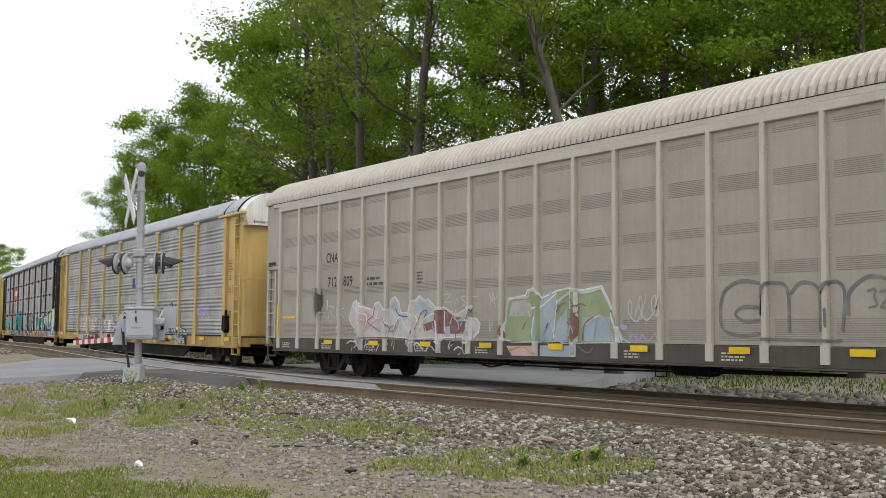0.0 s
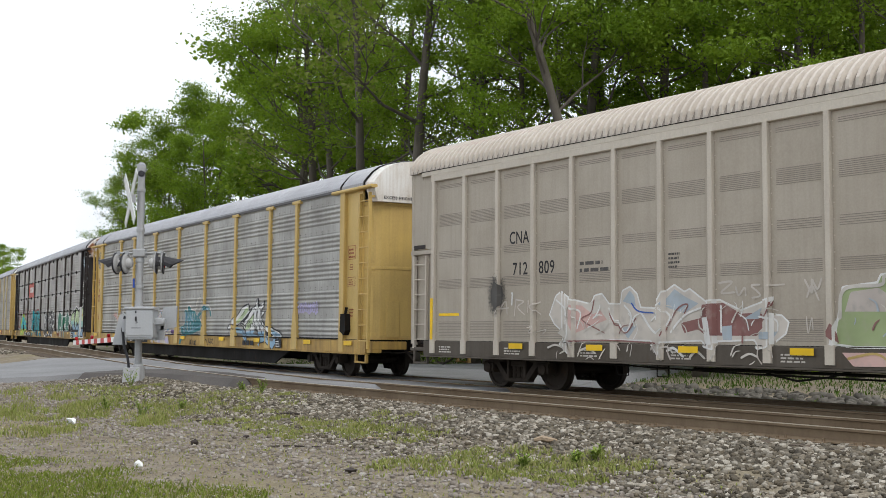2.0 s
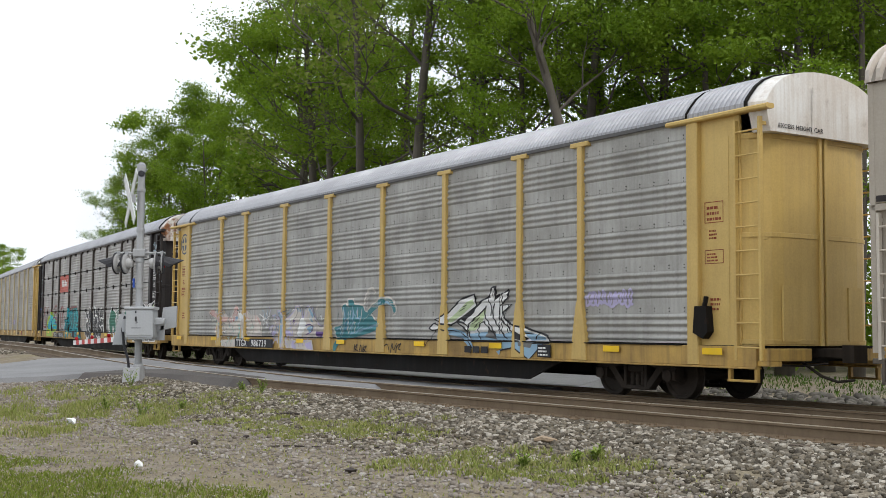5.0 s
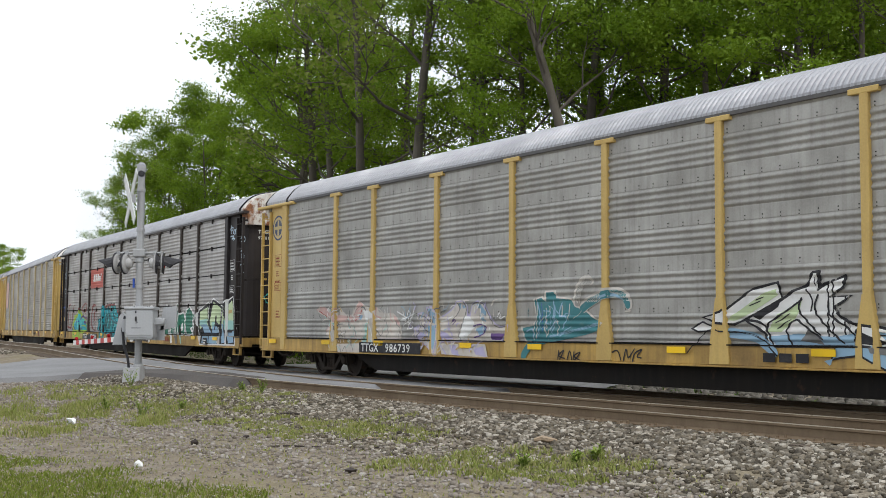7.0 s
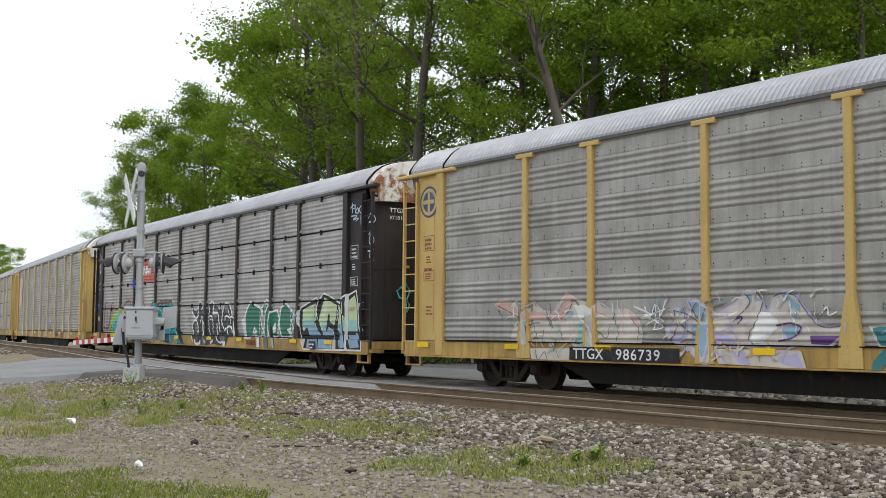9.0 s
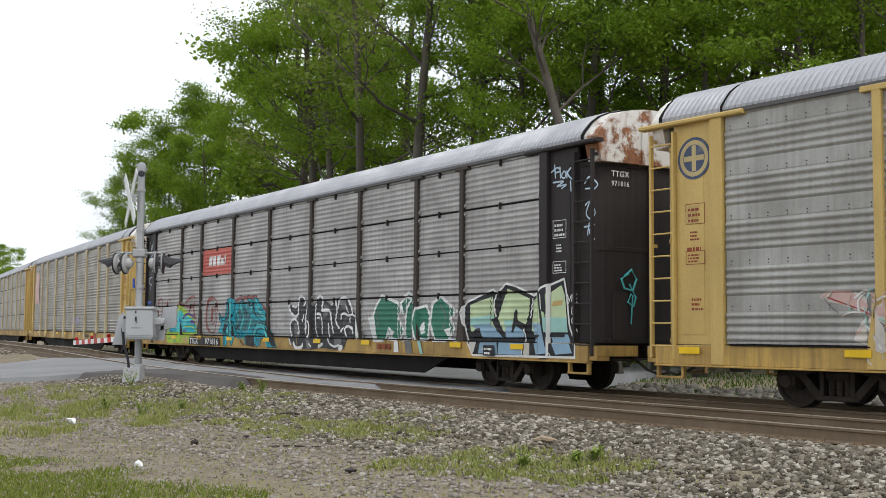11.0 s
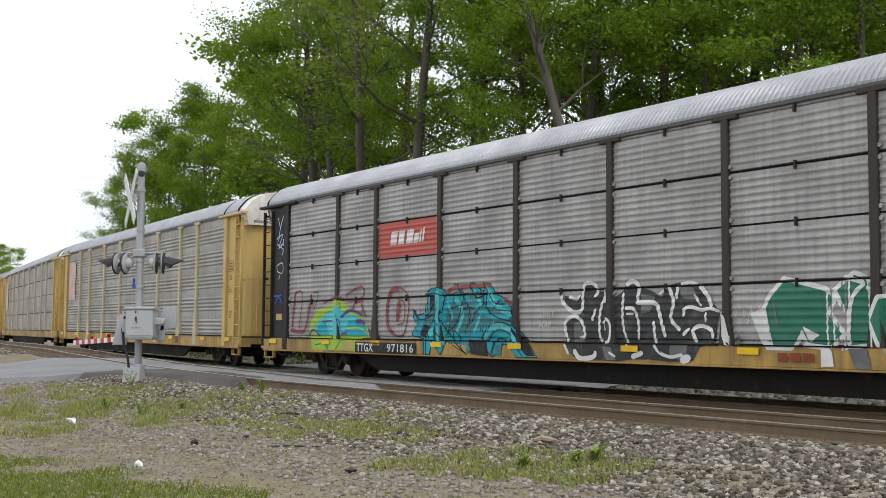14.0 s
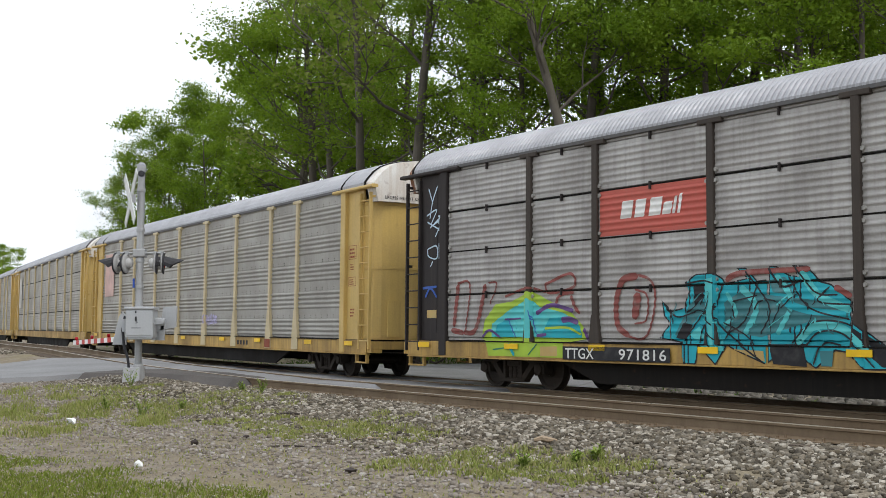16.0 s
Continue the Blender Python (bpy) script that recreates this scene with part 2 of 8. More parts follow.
def rusted(name, coat, rust, deep):
    """White paint that has flaked away in hard-edged patches of rust."""
    m, n, l, b = nodes_of(name)
    even, down = coords(n, l), coords(n, l, (3.0, 3.0, 0.5))
    patch_f = grain(n, l, even, 1.5, 7, 0.50, 0.56, 0.65)
    streak_f = grain(n, l, down, 1.6, 5, 0.52, 0.68)
    fine = grain(n, l, even, 14.0, 4, 0.35, 0.7)
    old = mixed(n, l, fine, rust, deep)
    c = mixed(n, l, patch_f, coat, old)
    half = n.new("ShaderNodeMath")
    half.operation = "MULTIPLY"
    half.inputs[1].default_value = 0.65
    l.new(streak_f, half.inputs[0])
    l.new(mixed(n, l, half.outputs[0], c, old), b.inputs["Base Color"])
    b.inputs["Roughness"].default_value = 0.75
    bumped(n, l, b, fine, 0.2, 0.004)
    return m


RUST_END = rusted("rusty_white_paint", (0.64, 0.62, 0.58), (0.30, 0.125, 0.05), (0.13, 0.055, 0.03))
REFLECT = paint("yellow_reflector", (0.85, 0.55, 0.02), 0.35, 0.1)
RED_SIGN = weathered("faded_red_paint", (0.50, 0.10, 0.075), (0.38, 0.14, 0.11), dirt_amount=0.5, rust_amount=0.05)
P_WHITE = paint("white_spray", (0.74, 0.74, 0.72), wear=0.3)
P_PEARL = paint("pale_spray", (0.58, 0.55, 0.50), wear=0.5)
P_HAZE = paint("thin_pale_spray", (0.50, 0.45, 0.41), wear=0.9)
P_BLACK = paint("black_spray", (0.025, 0.025, 0.028), wear=0.15)
P_SMOKE = paint("faint_black_spray", (0.10, 0.095, 0.09), wear=0.7)
P_GREY = paint("grey_spray", (0.17, 0.17, 0.165), wear=0.5)
P_TEAL = paint("teal_spray", (0.06, 0.21, 0.23), wear=0.4)
P_CYAN = paint("cyan_spray", (0.025, 0.37, 0.45), wear=0.12)
P_AQUA = paint("aqua_spray", (0.10, 0.52, 0.53), wear=0.12)
P_LIME = paint("lime_spray", (0.36, 0.52, 0.06), wear=0.12)
P_GREEN = paint("green_spray", (0.045, 0.19, 0.125), wear=0.15)
P_CREAM = paint("cream_green_spray", (0.50, 0.60, 0.36), wear=0.15)
P_MINT = paint("mint_spray", (0.32, 0.55, 0.50), wear=0.15)
P_SKY = paint("sky_blue_spray", (0.27, 0.42, 0.55), wear=0.2)
P_LILAC = paint("lilac_spray", (0.47, 0.43, 0.62), wear=0.3)
P_PINK = paint("pink_spray", (0.62, 0.42, 0.38), wear=0.45)
P_RED = paint("red_spray", (0.36, 0.06, 0.055), wear=0.35)
P_MAROON = paint("faint_red_spray", (0.24, 0.075, 0.065), wear=0.55)
P_PURPLE = paint("purple_spray", (0.13, 0.07, 0.22), wear=0.2)
P_BLUE = paint("blue_spray", (0.05, 0.12, 0.42), wear=0.2)
P_BROWN = paint("brown_stencil", (0.25, 0.06, 0.03), wear=0.3)
P_ROSE = paint("faded_red_spray", (0.27, 0.135, 0.125), wear=0.75, under=(0.38, 0.34, 0.29))
P_MIST = paint("faded_blue_spray", (0.40, 0.46, 0.51), wear=0.7, under=(0.40, 0.36, 0.31))
P_MOSS = paint("faded_green_spray", (0.33, 0.40, 0.21), wear=0.6, under=(0.40, 0.36, 0.31))
P_SLATE = paint("slate_blue_paint", (0.07, 0.09, 0.15), wear=0.45)
P_SAND = paint("sand_paint", (0.50, 0.40, 0.20), wear=0.4)
P_FADE = paint("faded_grey_spray", (0.19, 0.19, 0.178), wear=0.7, under=(0.36, 0.325, 0.28))
P_CHALK = paint("chalky_spray", (0.60, 0.555, 0.50), wear=0.55)
P_INK = paint("charcoal_spray", (0.05, 0.05, 0.052), wear=0.3)
P_FROST = paint("pale_blue_spray", (0.50, 0.62, 0.72), wear=0.2)
P_AMBER = paint("amber_spray", (0.5, 0.36, 0.14), wear=0.3)

# ---------------------------------------------------------------- rail cars
BODY = 13.62          # half the length of the body
PANEL_END = 11.92
POSTS = (-9.05, -7.1, -4.26, -1.43, 1.43, 4.26, 7.1, 9.05)
EAVE, SILL_TOP, SILL_LOW = 4.84, 0.97, 0.64
ROOF_LINE = ((1.53, 4.80), (1.53, 4.88), (1.45, 4.99), (1.30, 5.16), (1.12, 5.29), (0.9, 5.38), (0.6, 5.45), (0.3, 5.49), (0.0, 5.50))
ROWS_CP = (1.05, 1.98, 2.93, 3.82, 4.72)


def ribs_yellow(z):
    """Outward relief of the yellow cars' panels: groups of ribs between flat perforated bands."""
    u = (z - 1.02) % 0.74
    if u < 0.50:
        return 0.032 * (0.5 - 0.5 * math.cos(2 * math.pi * u / 0.125))
    return 0.006


def ribs_cp(z):
    for a, b in zip(ROWS_CP, ROWS_CP[1:]):
        if a <= z <= b:
            u = z - a
            if u < 0.012 or b - z < 0.012:
                return -0.03
            if u < 0.09 or b - z < 0.09:
                return 0.012
            return 0.010 + 0.017 * (0.5 - 0.5 * math.cos(2 * math.pi * (u - 0.09) / ((b - a - 0.18) / 6))) ** 1.5
    return 0.0


def plain_side(z):
    return 0.0


class Kind:
    """What sets the surface of a kind of car's side."""

    def __init__(self, posts, half_post, relief, sill_out, post_low):
        self.posts, self.half_post, self.relief, self.sill_out, self.post_low = posts, half_post, relief, sill_out, post_low

    def out(self, x, z):
        if z < SILL_TOP:
            base = self.sill_out
        elif abs(x) > PANEL_END and self.relief is not plain_side:
            base = 1.475
        else:
            base = 1.47 + self.relief(z)
        if z > self.post_low and any(abs(x - p) < self.half_post + 0.02 for p in self.posts):
            base = 1.562
        if self.relief is not plain_side and PANEL_END - 0.04 < abs(x) < 12.18:
            base = 1.562
        return base


CNA_POSTS = tuple(-12.74 + 1.1636 * i for i in range(23))
KIND_YELLOW = Kind(POSTS, 0.075, ribs_yellow, 1.535, 0.66)
KIND_CP = Kind(POSTS, 0.075, ribs_cp, 1.535, 0.97)
KIND_CNA = Kind(CNA_POSTS, 0.05, plain_side, 1.525, 0.72)


ROOF_TAUPE = ((1.53, 4.80), (1.515, 4.84), (1.465, 4.94), (1.39, 5.06), (1.28, 5.18), (1.13, 5.29), (0.96, 5.38), (0.75, 5.45), (0.5, 5.50), (0.25, 5.525), (0.0, 5.53))


def roof_build(rib, pitch, x0=-13.66, x1=13.66, line=ROOF_LINE):
    """A sheet arched over the car, with rounded ribs across it that die out at the eaves."""
    b = Build()
    prof = [(-y, z) for y, z in line] + [(y, z) for y, z in line[-2::-1]]
    last = len(prof) - 1
    normals = []
    for j in range(last + 1):
        (ya, za), (yb, zb) = prof[max(0, j - 1)], prof[min(last, j + 1)]
        n = Vector((za - zb, yb - ya)).normalized()
        normals.append(n)
    count = int((x1 - x0) / pitch)
    wave = ((0.0, 0.0), (0.14, 1.0), (0.48, 1.0), (0.62, 0.0))
    stations = [(x0 + (x1 - x0) * (i + f) / count, r) for i in range(count) for f, r in wave] + [(x1, 0.0)]
    grid = []
    for x, r in stations:
        row = []
        for j, (y, z) in enumerate(prof):
            e = rib * r * (0.0, 0.35, 1.0)[min(2, j, last - j)]
            row.append((x, y + normals[j].x * e, z + normals[j].y * e))
        grid.append(row)
    b.sheet(grid)
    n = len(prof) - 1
    # trough floors between the ribs take the second, darker material
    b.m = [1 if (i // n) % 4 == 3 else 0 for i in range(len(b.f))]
    # bulkheads that close the two ends
    for x in (x0, x1):
        b.add([(x, y, z) for y, z in prof], [tuple(range(len(prof)))])
    return b


def roof_strap(car, x, half, material, lift=0.03):
    """A narrow band over the roof at a joint of its sheets."""
    prof = [(-y, z) for y, z in ROOF_LINE] + [(y, z) for y, z in ROOF_LINE[-2::-1]]
    b = Build()
    b.sheet([[(x + u, y * (1 + e / 1.6), z + e * 0.6) for y, z in prof] for u, e in ((-half, 0.0), (-half, lift), (half, lift), (half, 0.0))])
    part("roof_strap", b, material, car, "dark band over a roof joint")


def panel_build(x0, x1, relief, z0=1.0, z1=4.80, step=0.018):
    b = Build()
    n = int((z1 - z0) / step)
    zs = [z0 + (z1 - z0) * i / n for i in range(n + 1)]
    rows = [[(x, -(1.47 + relief(z)), z) for x in (x0, x1)] for z in zs]
    b.sheet([[r[0] for r in rows], [r[1] for r in rows]])
    # the sheet's back and rims
    b.add([(x0, -1.40, z0), (x1, -1.40, z0), (x1, -1.40, z1), (x0, -1.40, z1)], [(0, 3, 2, 1)])
    return b


def wheel_build():
    b = Build()
    for s in (-1, 1):
        p = [(0.06, 0.66), (0.13, 0.655), (0.15, 0.68), (0.34, 0.69), (0.36, 0.655), (0.418, 0.655), (0.42, 0.77), (0.43, 0.785), (0.452, 0.79), (0.452, 0.81), (0.40, 0.815), (0.36, 0.80), (0.34, 0.73), (0.15, 0.74), (0.13, 0.82), (0.06, 0.825)]
        b.lathe([(r, s * (1.475 - h)) for r, h in p], 28, "y")
    b.lathe([(0.075, -1.02), (0.08, -0.6), (0.08, 0.6), (0.075, 1.02)], 14, "y")
    return b


def side_frame_build():
    """One cast side frame: arched top bar, sloping lower bar, bearing boxes and the spring group."""
    b = Build()
    y0, y1 = -1.09, -0.93
    outline = [(-1.08, 0.56), (-0.62, 0.62), (-0.3, 0.74), (0.3, 0.74), (0.62, 0.62), (1.08, 0.56), (1.08, 0.34), (0.74, 0.34), (0.68, 0.42), (0.36, 0.16), (-0.36, 0.16), (-0.68, 0.42), (-0.74, 0.34), (-1.08, 0.34)]
    b.prism([(x, y0, z) for x, z in outline[:6][::-1] + [(-1.08, 0.46)] + [(-0.66, 0.50)] + [(-0.28, 0.62), (0.28, 0.62), (0.66, 0.50), (1.08, 0.46)]],
            [(x, y1, z) for x, z in outline[:6][::-1] + [(-1.08, 0.46)] + [(-0.66, 0.50)] + [(-0.28, 0.62), (0.28, 0.62), (0.66, 0.50), (1.08, 0.46)]])
    for s in (-1, 1):
        b.prism([(s * 0.70, y0, 0.5), (s * 0.56, y0, 0.54), (s * 0.24, y0, 0.20), (s * 0.36, y0, 0.15)], [(s * 0.70, y1, 0.5), (s * 0.56, y1, 0.54), (s * 0.24, y1, 0.20), (s * 0.36, y1, 0.15)])
        b.box(s * 0.9 - 0.16, s * 0.9 + 0.16, -1.13, -0.9, 0.33, 0.54, 0.03)
        b.lathe([(0.05, -1.17), (0.105, -1.16), (0.105, -1.1)], 12, "y", (s * 0.9, 0, 0.42))
        b.box(s * 0.27 - 0.04, s * 0.27 + 0.04, -1.1, -0.92, 0.2, 0.66, 0.01)
    b.box(-0.38, 0.38, -1.1, -0.92, 0.14, 0.22, 0.02)
    for x in (-0.14, 0.0, 0.14):
        b.lathe([(0.055, 0.22), (0.062, 0.26), (0.055, 0.30), (0.062, 0.34), (0.055, 0.38), (0.062, 0.42), (0.055, 0.46)], 10, "z", (x, -1.0, 0))
    b.box(-0.2, 0.2, -1.08, -0.9, 0.46, 0.60, 0.03)
    return b


wheel_mesh = wheel_build().mesh("wheelset", IRON)
frame_build = side_frame_build()
frame_mesh = frame_build.mesh("side_frame", IRON)
frame_mesh_far = flipped(frame_build).mesh("side_frame", IRON)
bb = Build()
bb.box(-0.2, 0.2, -0.95, 0.95, 0.44, 0.66, 0.04)
bb.box(-0.32, 0.32, -0.3, 0.3, 0.60, 0.74, 0.03)
bolster_mesh = bb.mesh("bolster", IRON)
bb = Build()
for s in (-1, 1):
    bb.box(s * 0.38 - 0.05, s * 0.38 + 0.05, -0.8, 0.8, 0.3, 0.4, 0.02)
    bb.box(s * 0.43, s * 0.43 + 0.05, 0.6, 0.85, 0.28, 0.5, 0.01)
    bb.box(s * 0.43, s * 0.43 + 0.05, -0.85, -0.6, 0.28, 0.5, 0.01)
brake_mesh = bb.mesh("brake_beam", IRON)


def coupler_build(s):
    b = Build()
    b.box(min(s * 13.2, s * 14.0), max(s * 13.2, s * 14.0), -0.09, 0.09, 0.78, 0.95, 0.02)
    b.prism([(s * 13.95, -0.17, 0.72), (s * 14.2, -0.2, 0.72), (s * 14.28, 0.02, 0.72), (s * 14.08, 0.2, 0.72)], [(s * 13.95, -0.17, 1.0), (s * 14.2, -0.2, 1.0), (s * 14.28, 0.02, 1.0), (s * 14.08, 0.2, 1.0)])
    b.tube([(s * 13.3, -0.35, 0.72), (s * 13.7, -0.36, 0.5), (s * 14.0, -0.34, 0.42), (s * 14.28, -0.3, 0.46)], 0.025, 6)
    b.tube([(s * 13.3, -1.35, 0.68), (s * 13.5, -0.6, 0.66), (s * 13.7, -0.2, 0.7)], 0.018, 6)
    return b


def bogie(car, x):
    e = new("bogie")
    e.parent = car
    e.location = (x, 0, 0)
    part("side_frame", frame_mesh, None, e)
    part("side_frame", frame_mesh_far, None, e)
    part("bolster", bolster_mesh, None, e)
    part("brake_beam", brake_mesh, None, e)
    for s in (-0.9, 0.9):
        part("wheelset", wheel_mesh, None, e, m=pose(s, 0, 0.42))


def ladder_build(x0, x1, out, z0=0.75, z1=4.62, n=10):
    b = Build()
    for x in (x0, x1):
        b.box(x - 0.025, x + 0.025, -out - 0.05, -out + 0.03, z0, z1, 0.006)
    for i in range(n):
        z = z0 + 0.2 + (z1 - z0 - 0.4) * i / (n - 1)
        b.tube([(x0, -out - 0.03, z), (x1, -out - 0.03, z)], 0.016, 6)
    for z in (z0 + 0.1, (z0 + z1) / 2, z1 - 0.1):
        b.box(x0 - 0.02, x0 + 0.02, -out, -1.38, z - 0.03, z + 0.03)
        b.box(x1 - 0.02, x1 + 0.02, -out, -1.38, z - 0.03, z + 0.03)
    return b


def end_door_build(s, side, z0=0.98, z1=4.42):
    """One of the pair of end doors, curved round the corner of the car."""
    b = Build()
    plan = [(12.78, 1.44), (12.98, 1.43), (13.14, 1.38), (13.28, 1.28), (13.38, 1.12), (13.43, 0.9), (13.45, 0.5), (13.45, 0.02)]
    rows = []
    for z in (z0, 1.6, 1.62, 2.75, 2.77, z1):
        rows.append([(s * x, side * y, z) for x, y in plan])
    b.sheet(rows)
    return b


def end_door(car, s, side, material, z0=0.98, z1=4.42):
    """A curved end door with its rails, edge bar and inspection hatch."""
    door = part("end_door", end_door_build(s, side, z0, z1), material, car)
    plan = [(12.79, 1.452), (12.99, 1.442), (13.15, 1.392), (13.29, 1.292), (13.392, 1.13), (13.442, 0.9), (13.462, 0.5), (13.462, 0.02)]
    for z in (z0 + 0.06, 2.76, z1 - 0.06):
        b = Build()
        b.sheet([[(s * (x - e), side * (y - e), z + d) for x, y in plan] for d, e in ((-0.04, 0.012), (-0.035, 0.0), (0.035, 0.0), (0.04, 0.012))])
        part("door_rail", b, material, door)
    b = Build()
    b.box(min(s * 13.45, s * 13.5), max(s * 13.45, s * 13.5), min(side * 0.03, side * 0.1), max(side * 0.03, side * 0.1), z0, z1, 0.01)
    part("edge_bar", b, material, door)
    b = Build()
    b.box(min(s * 13.43, s * 13.47), max(s * 13.43, s * 13.47), min(side * 0.62, side * 0.98), max(side * 0.62, side * 0.98), 1.05, 1.95, 0.02)
    part("hatch", b, material, door)


def bulkhead_build(s, drop=0.0):
    """The upper end wall, shaped to the roof."""
    b = Build()
    prof = [(-1.40, 4.40)] + [(-y * 0.985, z - drop) for y, z in ROOF_LINE] + [(y * 0.985, z - drop) for y, z in ROOF_LINE[-2::-1]] + [(1.40, 4.40)]
    ring0, ring1 = [(s * 13.25, y, z) for y, z in prof], [(s * 13.56, y * 0.95, 4.40 + (z - 4.40) * 0.985) for y, z in prof]
    b.prism(ring0, ring1)
    b.tube([(s * 13.57, -0.35, 4.45), (s * 13.60, -0.35, 5.2)], 0.02, 6)
    return b


def lettering(name, text, size, x, z, out, material, parent, label="", spread=1.0, wide=1.0, m=None):
    cu = bpy.data.curves.new(name, "FONT")
    cu.body, cu.size, cu.extrude, cu.space_character, cu.resolution_u, cu.offset = text, size, 0.001, spread, 3, 0.008 * size
    tmp = bpy.data.objects.new(name, cu)
    me = bpy.data.meshes.new_from_object(tmp)
    bpy.data.objects.remove(tmp)
    me.materials.append(material)
    ob = new(name, me)
    ob.parent = parent
    ob.matrix_basis = m if m is not None else pose(x, -out, z, 90) @ Matrix.Diagonal((wide, 1, 1, 1))
    return tagged(ob, label)


def plate(name, x0, x1, z0, z1, out, material, parent, label="", thick=0.006):
    b = Build()
    b.box(x0, x1, -out - thick, -out, z0, z1, 0.002)
    return part(name, b, material, parent, label)


def small_print(name, x, z, w, h, rows, out, material, parent):
    """Stencilled data, too small to read: plain bars."""
    rnd = random.Random(int(x * 100) + int(z * 1000))
    b = Build()
    for i in range(rows):
        zz = z + h * (rows - 1 - i) / rows
        a = 0.0
        end = w * rnd.uniform(0.7, 1.0)
        while a < end:
            c = min(end, a + rnd.uniform(0.12, 0.3) * w)
            b.box(x + a, x + c - 0.05 * w, -out - 0.002, -out, zz, zz + h / rows * 0.5, 0.0005)
            a = c
    return tagged(part(name, b, material, parent), kind="stuff")


# ------------------------------------------------ sprayed paint that follows the relief of a side
def spline(pts, step=0.022):
    pts = [Vector((p[0], p[1])) for p in pts]
    if len(pts) == 2:
        pts = [pts[0], (pts[0] + pts[1]) / 2, pts[1]]
    p = [pts[0] * 2 - pts[1]] + pts + [pts[-1] * 2 - pts[-2]]
    out = []
    for i in range(1, len(p) - 2):
        n = max(2, int((p[i + 1] - p[i]).length / step))
        for k in range(n):
            t = k / n
            a, b, c, d = p[i - 1], p[i], p[i + 1], p[i + 2]
            out.append(0.5 * ((2 * b) + (c - a) * t + (2 * a - 5 * b + 4 * c - d) * t * t + (3 * b - a - 3 * c + d) * t ** 3))
    out.append(p[-2])
    return out


def ribbon(b, kind, pts, w, lift, mat, square=0.0, taper=1.0):
    line = spline(pts)
    n = max(2, int(w / 0.02))
    rows = []
    total = len(line) - 1
    for i, c in enumerate(line):
        d = line[min(i + 1, total)] - line[max(i - 1, 0)]
        d = d.normalized() if d.length > 1e-6 else Vector((1, 0))
        nrm = Vector((-d.y, d.x))
        e = min(i, total - i) * 0.022 / max(w * 0.5, 0.02)
        k = 1.0 if e >= 1 else max(square, math.sqrt(max(0.02, 1 - (1 - e) ** 2)))
        k *= 1 + (taper - 1) * i / max(1, total)
        rows.append([c + nrm * (w * k * (j / n - 0.5)) for j in range(n + 1)])
    b.sheet([[(q.x, -(kind.out(q.x, q.y) + lift), q.y) for q in row] for row in rows], mat)


LEVELS = [0.60 + 0.03 * i for i in range(13)] + [0.972] + [1.0 + 0.018009 * i for i in range(212)]


def grown(pts, g):
    """The outline pushed outwards by g."""
    pts = [Vector(p) for p in pts]
    area = sum(a.x * b.y - b.x * a.y for a, b in zip(pts, pts[1:] + pts[:1]))
    out = []
    for i, p in enumerate(pts):
        a, b = (p - pts[i - 1]).normalized(), (pts[(i + 1) % len(pts)] - p).normalized()
        n = Vector((a.y + b.y, -a.x - b.x))
        n = n.normalized() if n.length > 0.2 else Vector((a.y, -a.x))
        k = g / max(0.55, n.dot(Vector((a.y, -a.x))))
        out.append(p + n * (k if area > 0 else -k))
    return out


class Coats:
    """Coats of spray paint, each over the one before."""

    def __init__(self, car, kind, base=0.012):
        self.car, self.kind, self.lift = car, kind, base
        self.b, self.mats = Build(), []

    def index(self, m):
        if m not in self.mats:
            self.mats.append(m)
        return self.mats.index(m)

    def stroke(self, pts, w, m, taper=0.85):
        ribbon(self.b, self.kind, pts, w, self.lift + 0.0022, self.index(m), 0.35, taper)
        self.lift += 0.0002

    def shape(self, pts, m):
        """A filled outline, cut into narrow upright strips that bend with the sheet under them."""
        pts = [Vector(p) for p in pts]
        x0, x1 = min(p.x for p in pts), max(p.x for p in pts)
        n = max(2, int((x1 - x0) / 0.03))
        k = self.index(m)
        cols = []
        for i in range(n + 1):
            x = x0 + (x1 - x0) * (i + 0.001) / (n + 0.002)
            cuts = []
            for a, c in zip(pts, pts[1:] + pts[:1]):
                if (a.x - x) * (c.x - x) < 0:
                    cuts.append(a.y + (c.y - a.y) * (x - a.x) / (c.x - a.x))
            cols.append((x, sorted(cuts)))
        for (xa, ca), (xb, cb) in zip(cols, cols[1:]):
            if len(ca) != len(cb):
                continue
            for j in range(0, len(ca) - 1, 2):
                lo, hi = min(ca[j], cb[j]), max(ca[j + 1], cb[j + 1])
                zs = [lo] + [z for z in LEVELS if lo < z < hi] + [hi]
                rows = []
                for x, c in ((xa, ca), (xb, cb)):
                    col = [min(max(z, c[j]), c[j + 1]) for z in zs]
                    rows.append([(x, -(self.kind.out(x, z) + self.lift), z) for z in col])
                self.b.sheet(rows, k)
        self.lift += 0.0007

    def rimmed(self, pts, fill, rim, g):
        self.shape(grown(pts, g), rim)
        self.shape(pts, fill)

    def done(self, label):
        return part("graffiti", self.b, self.mats, self.car, label)


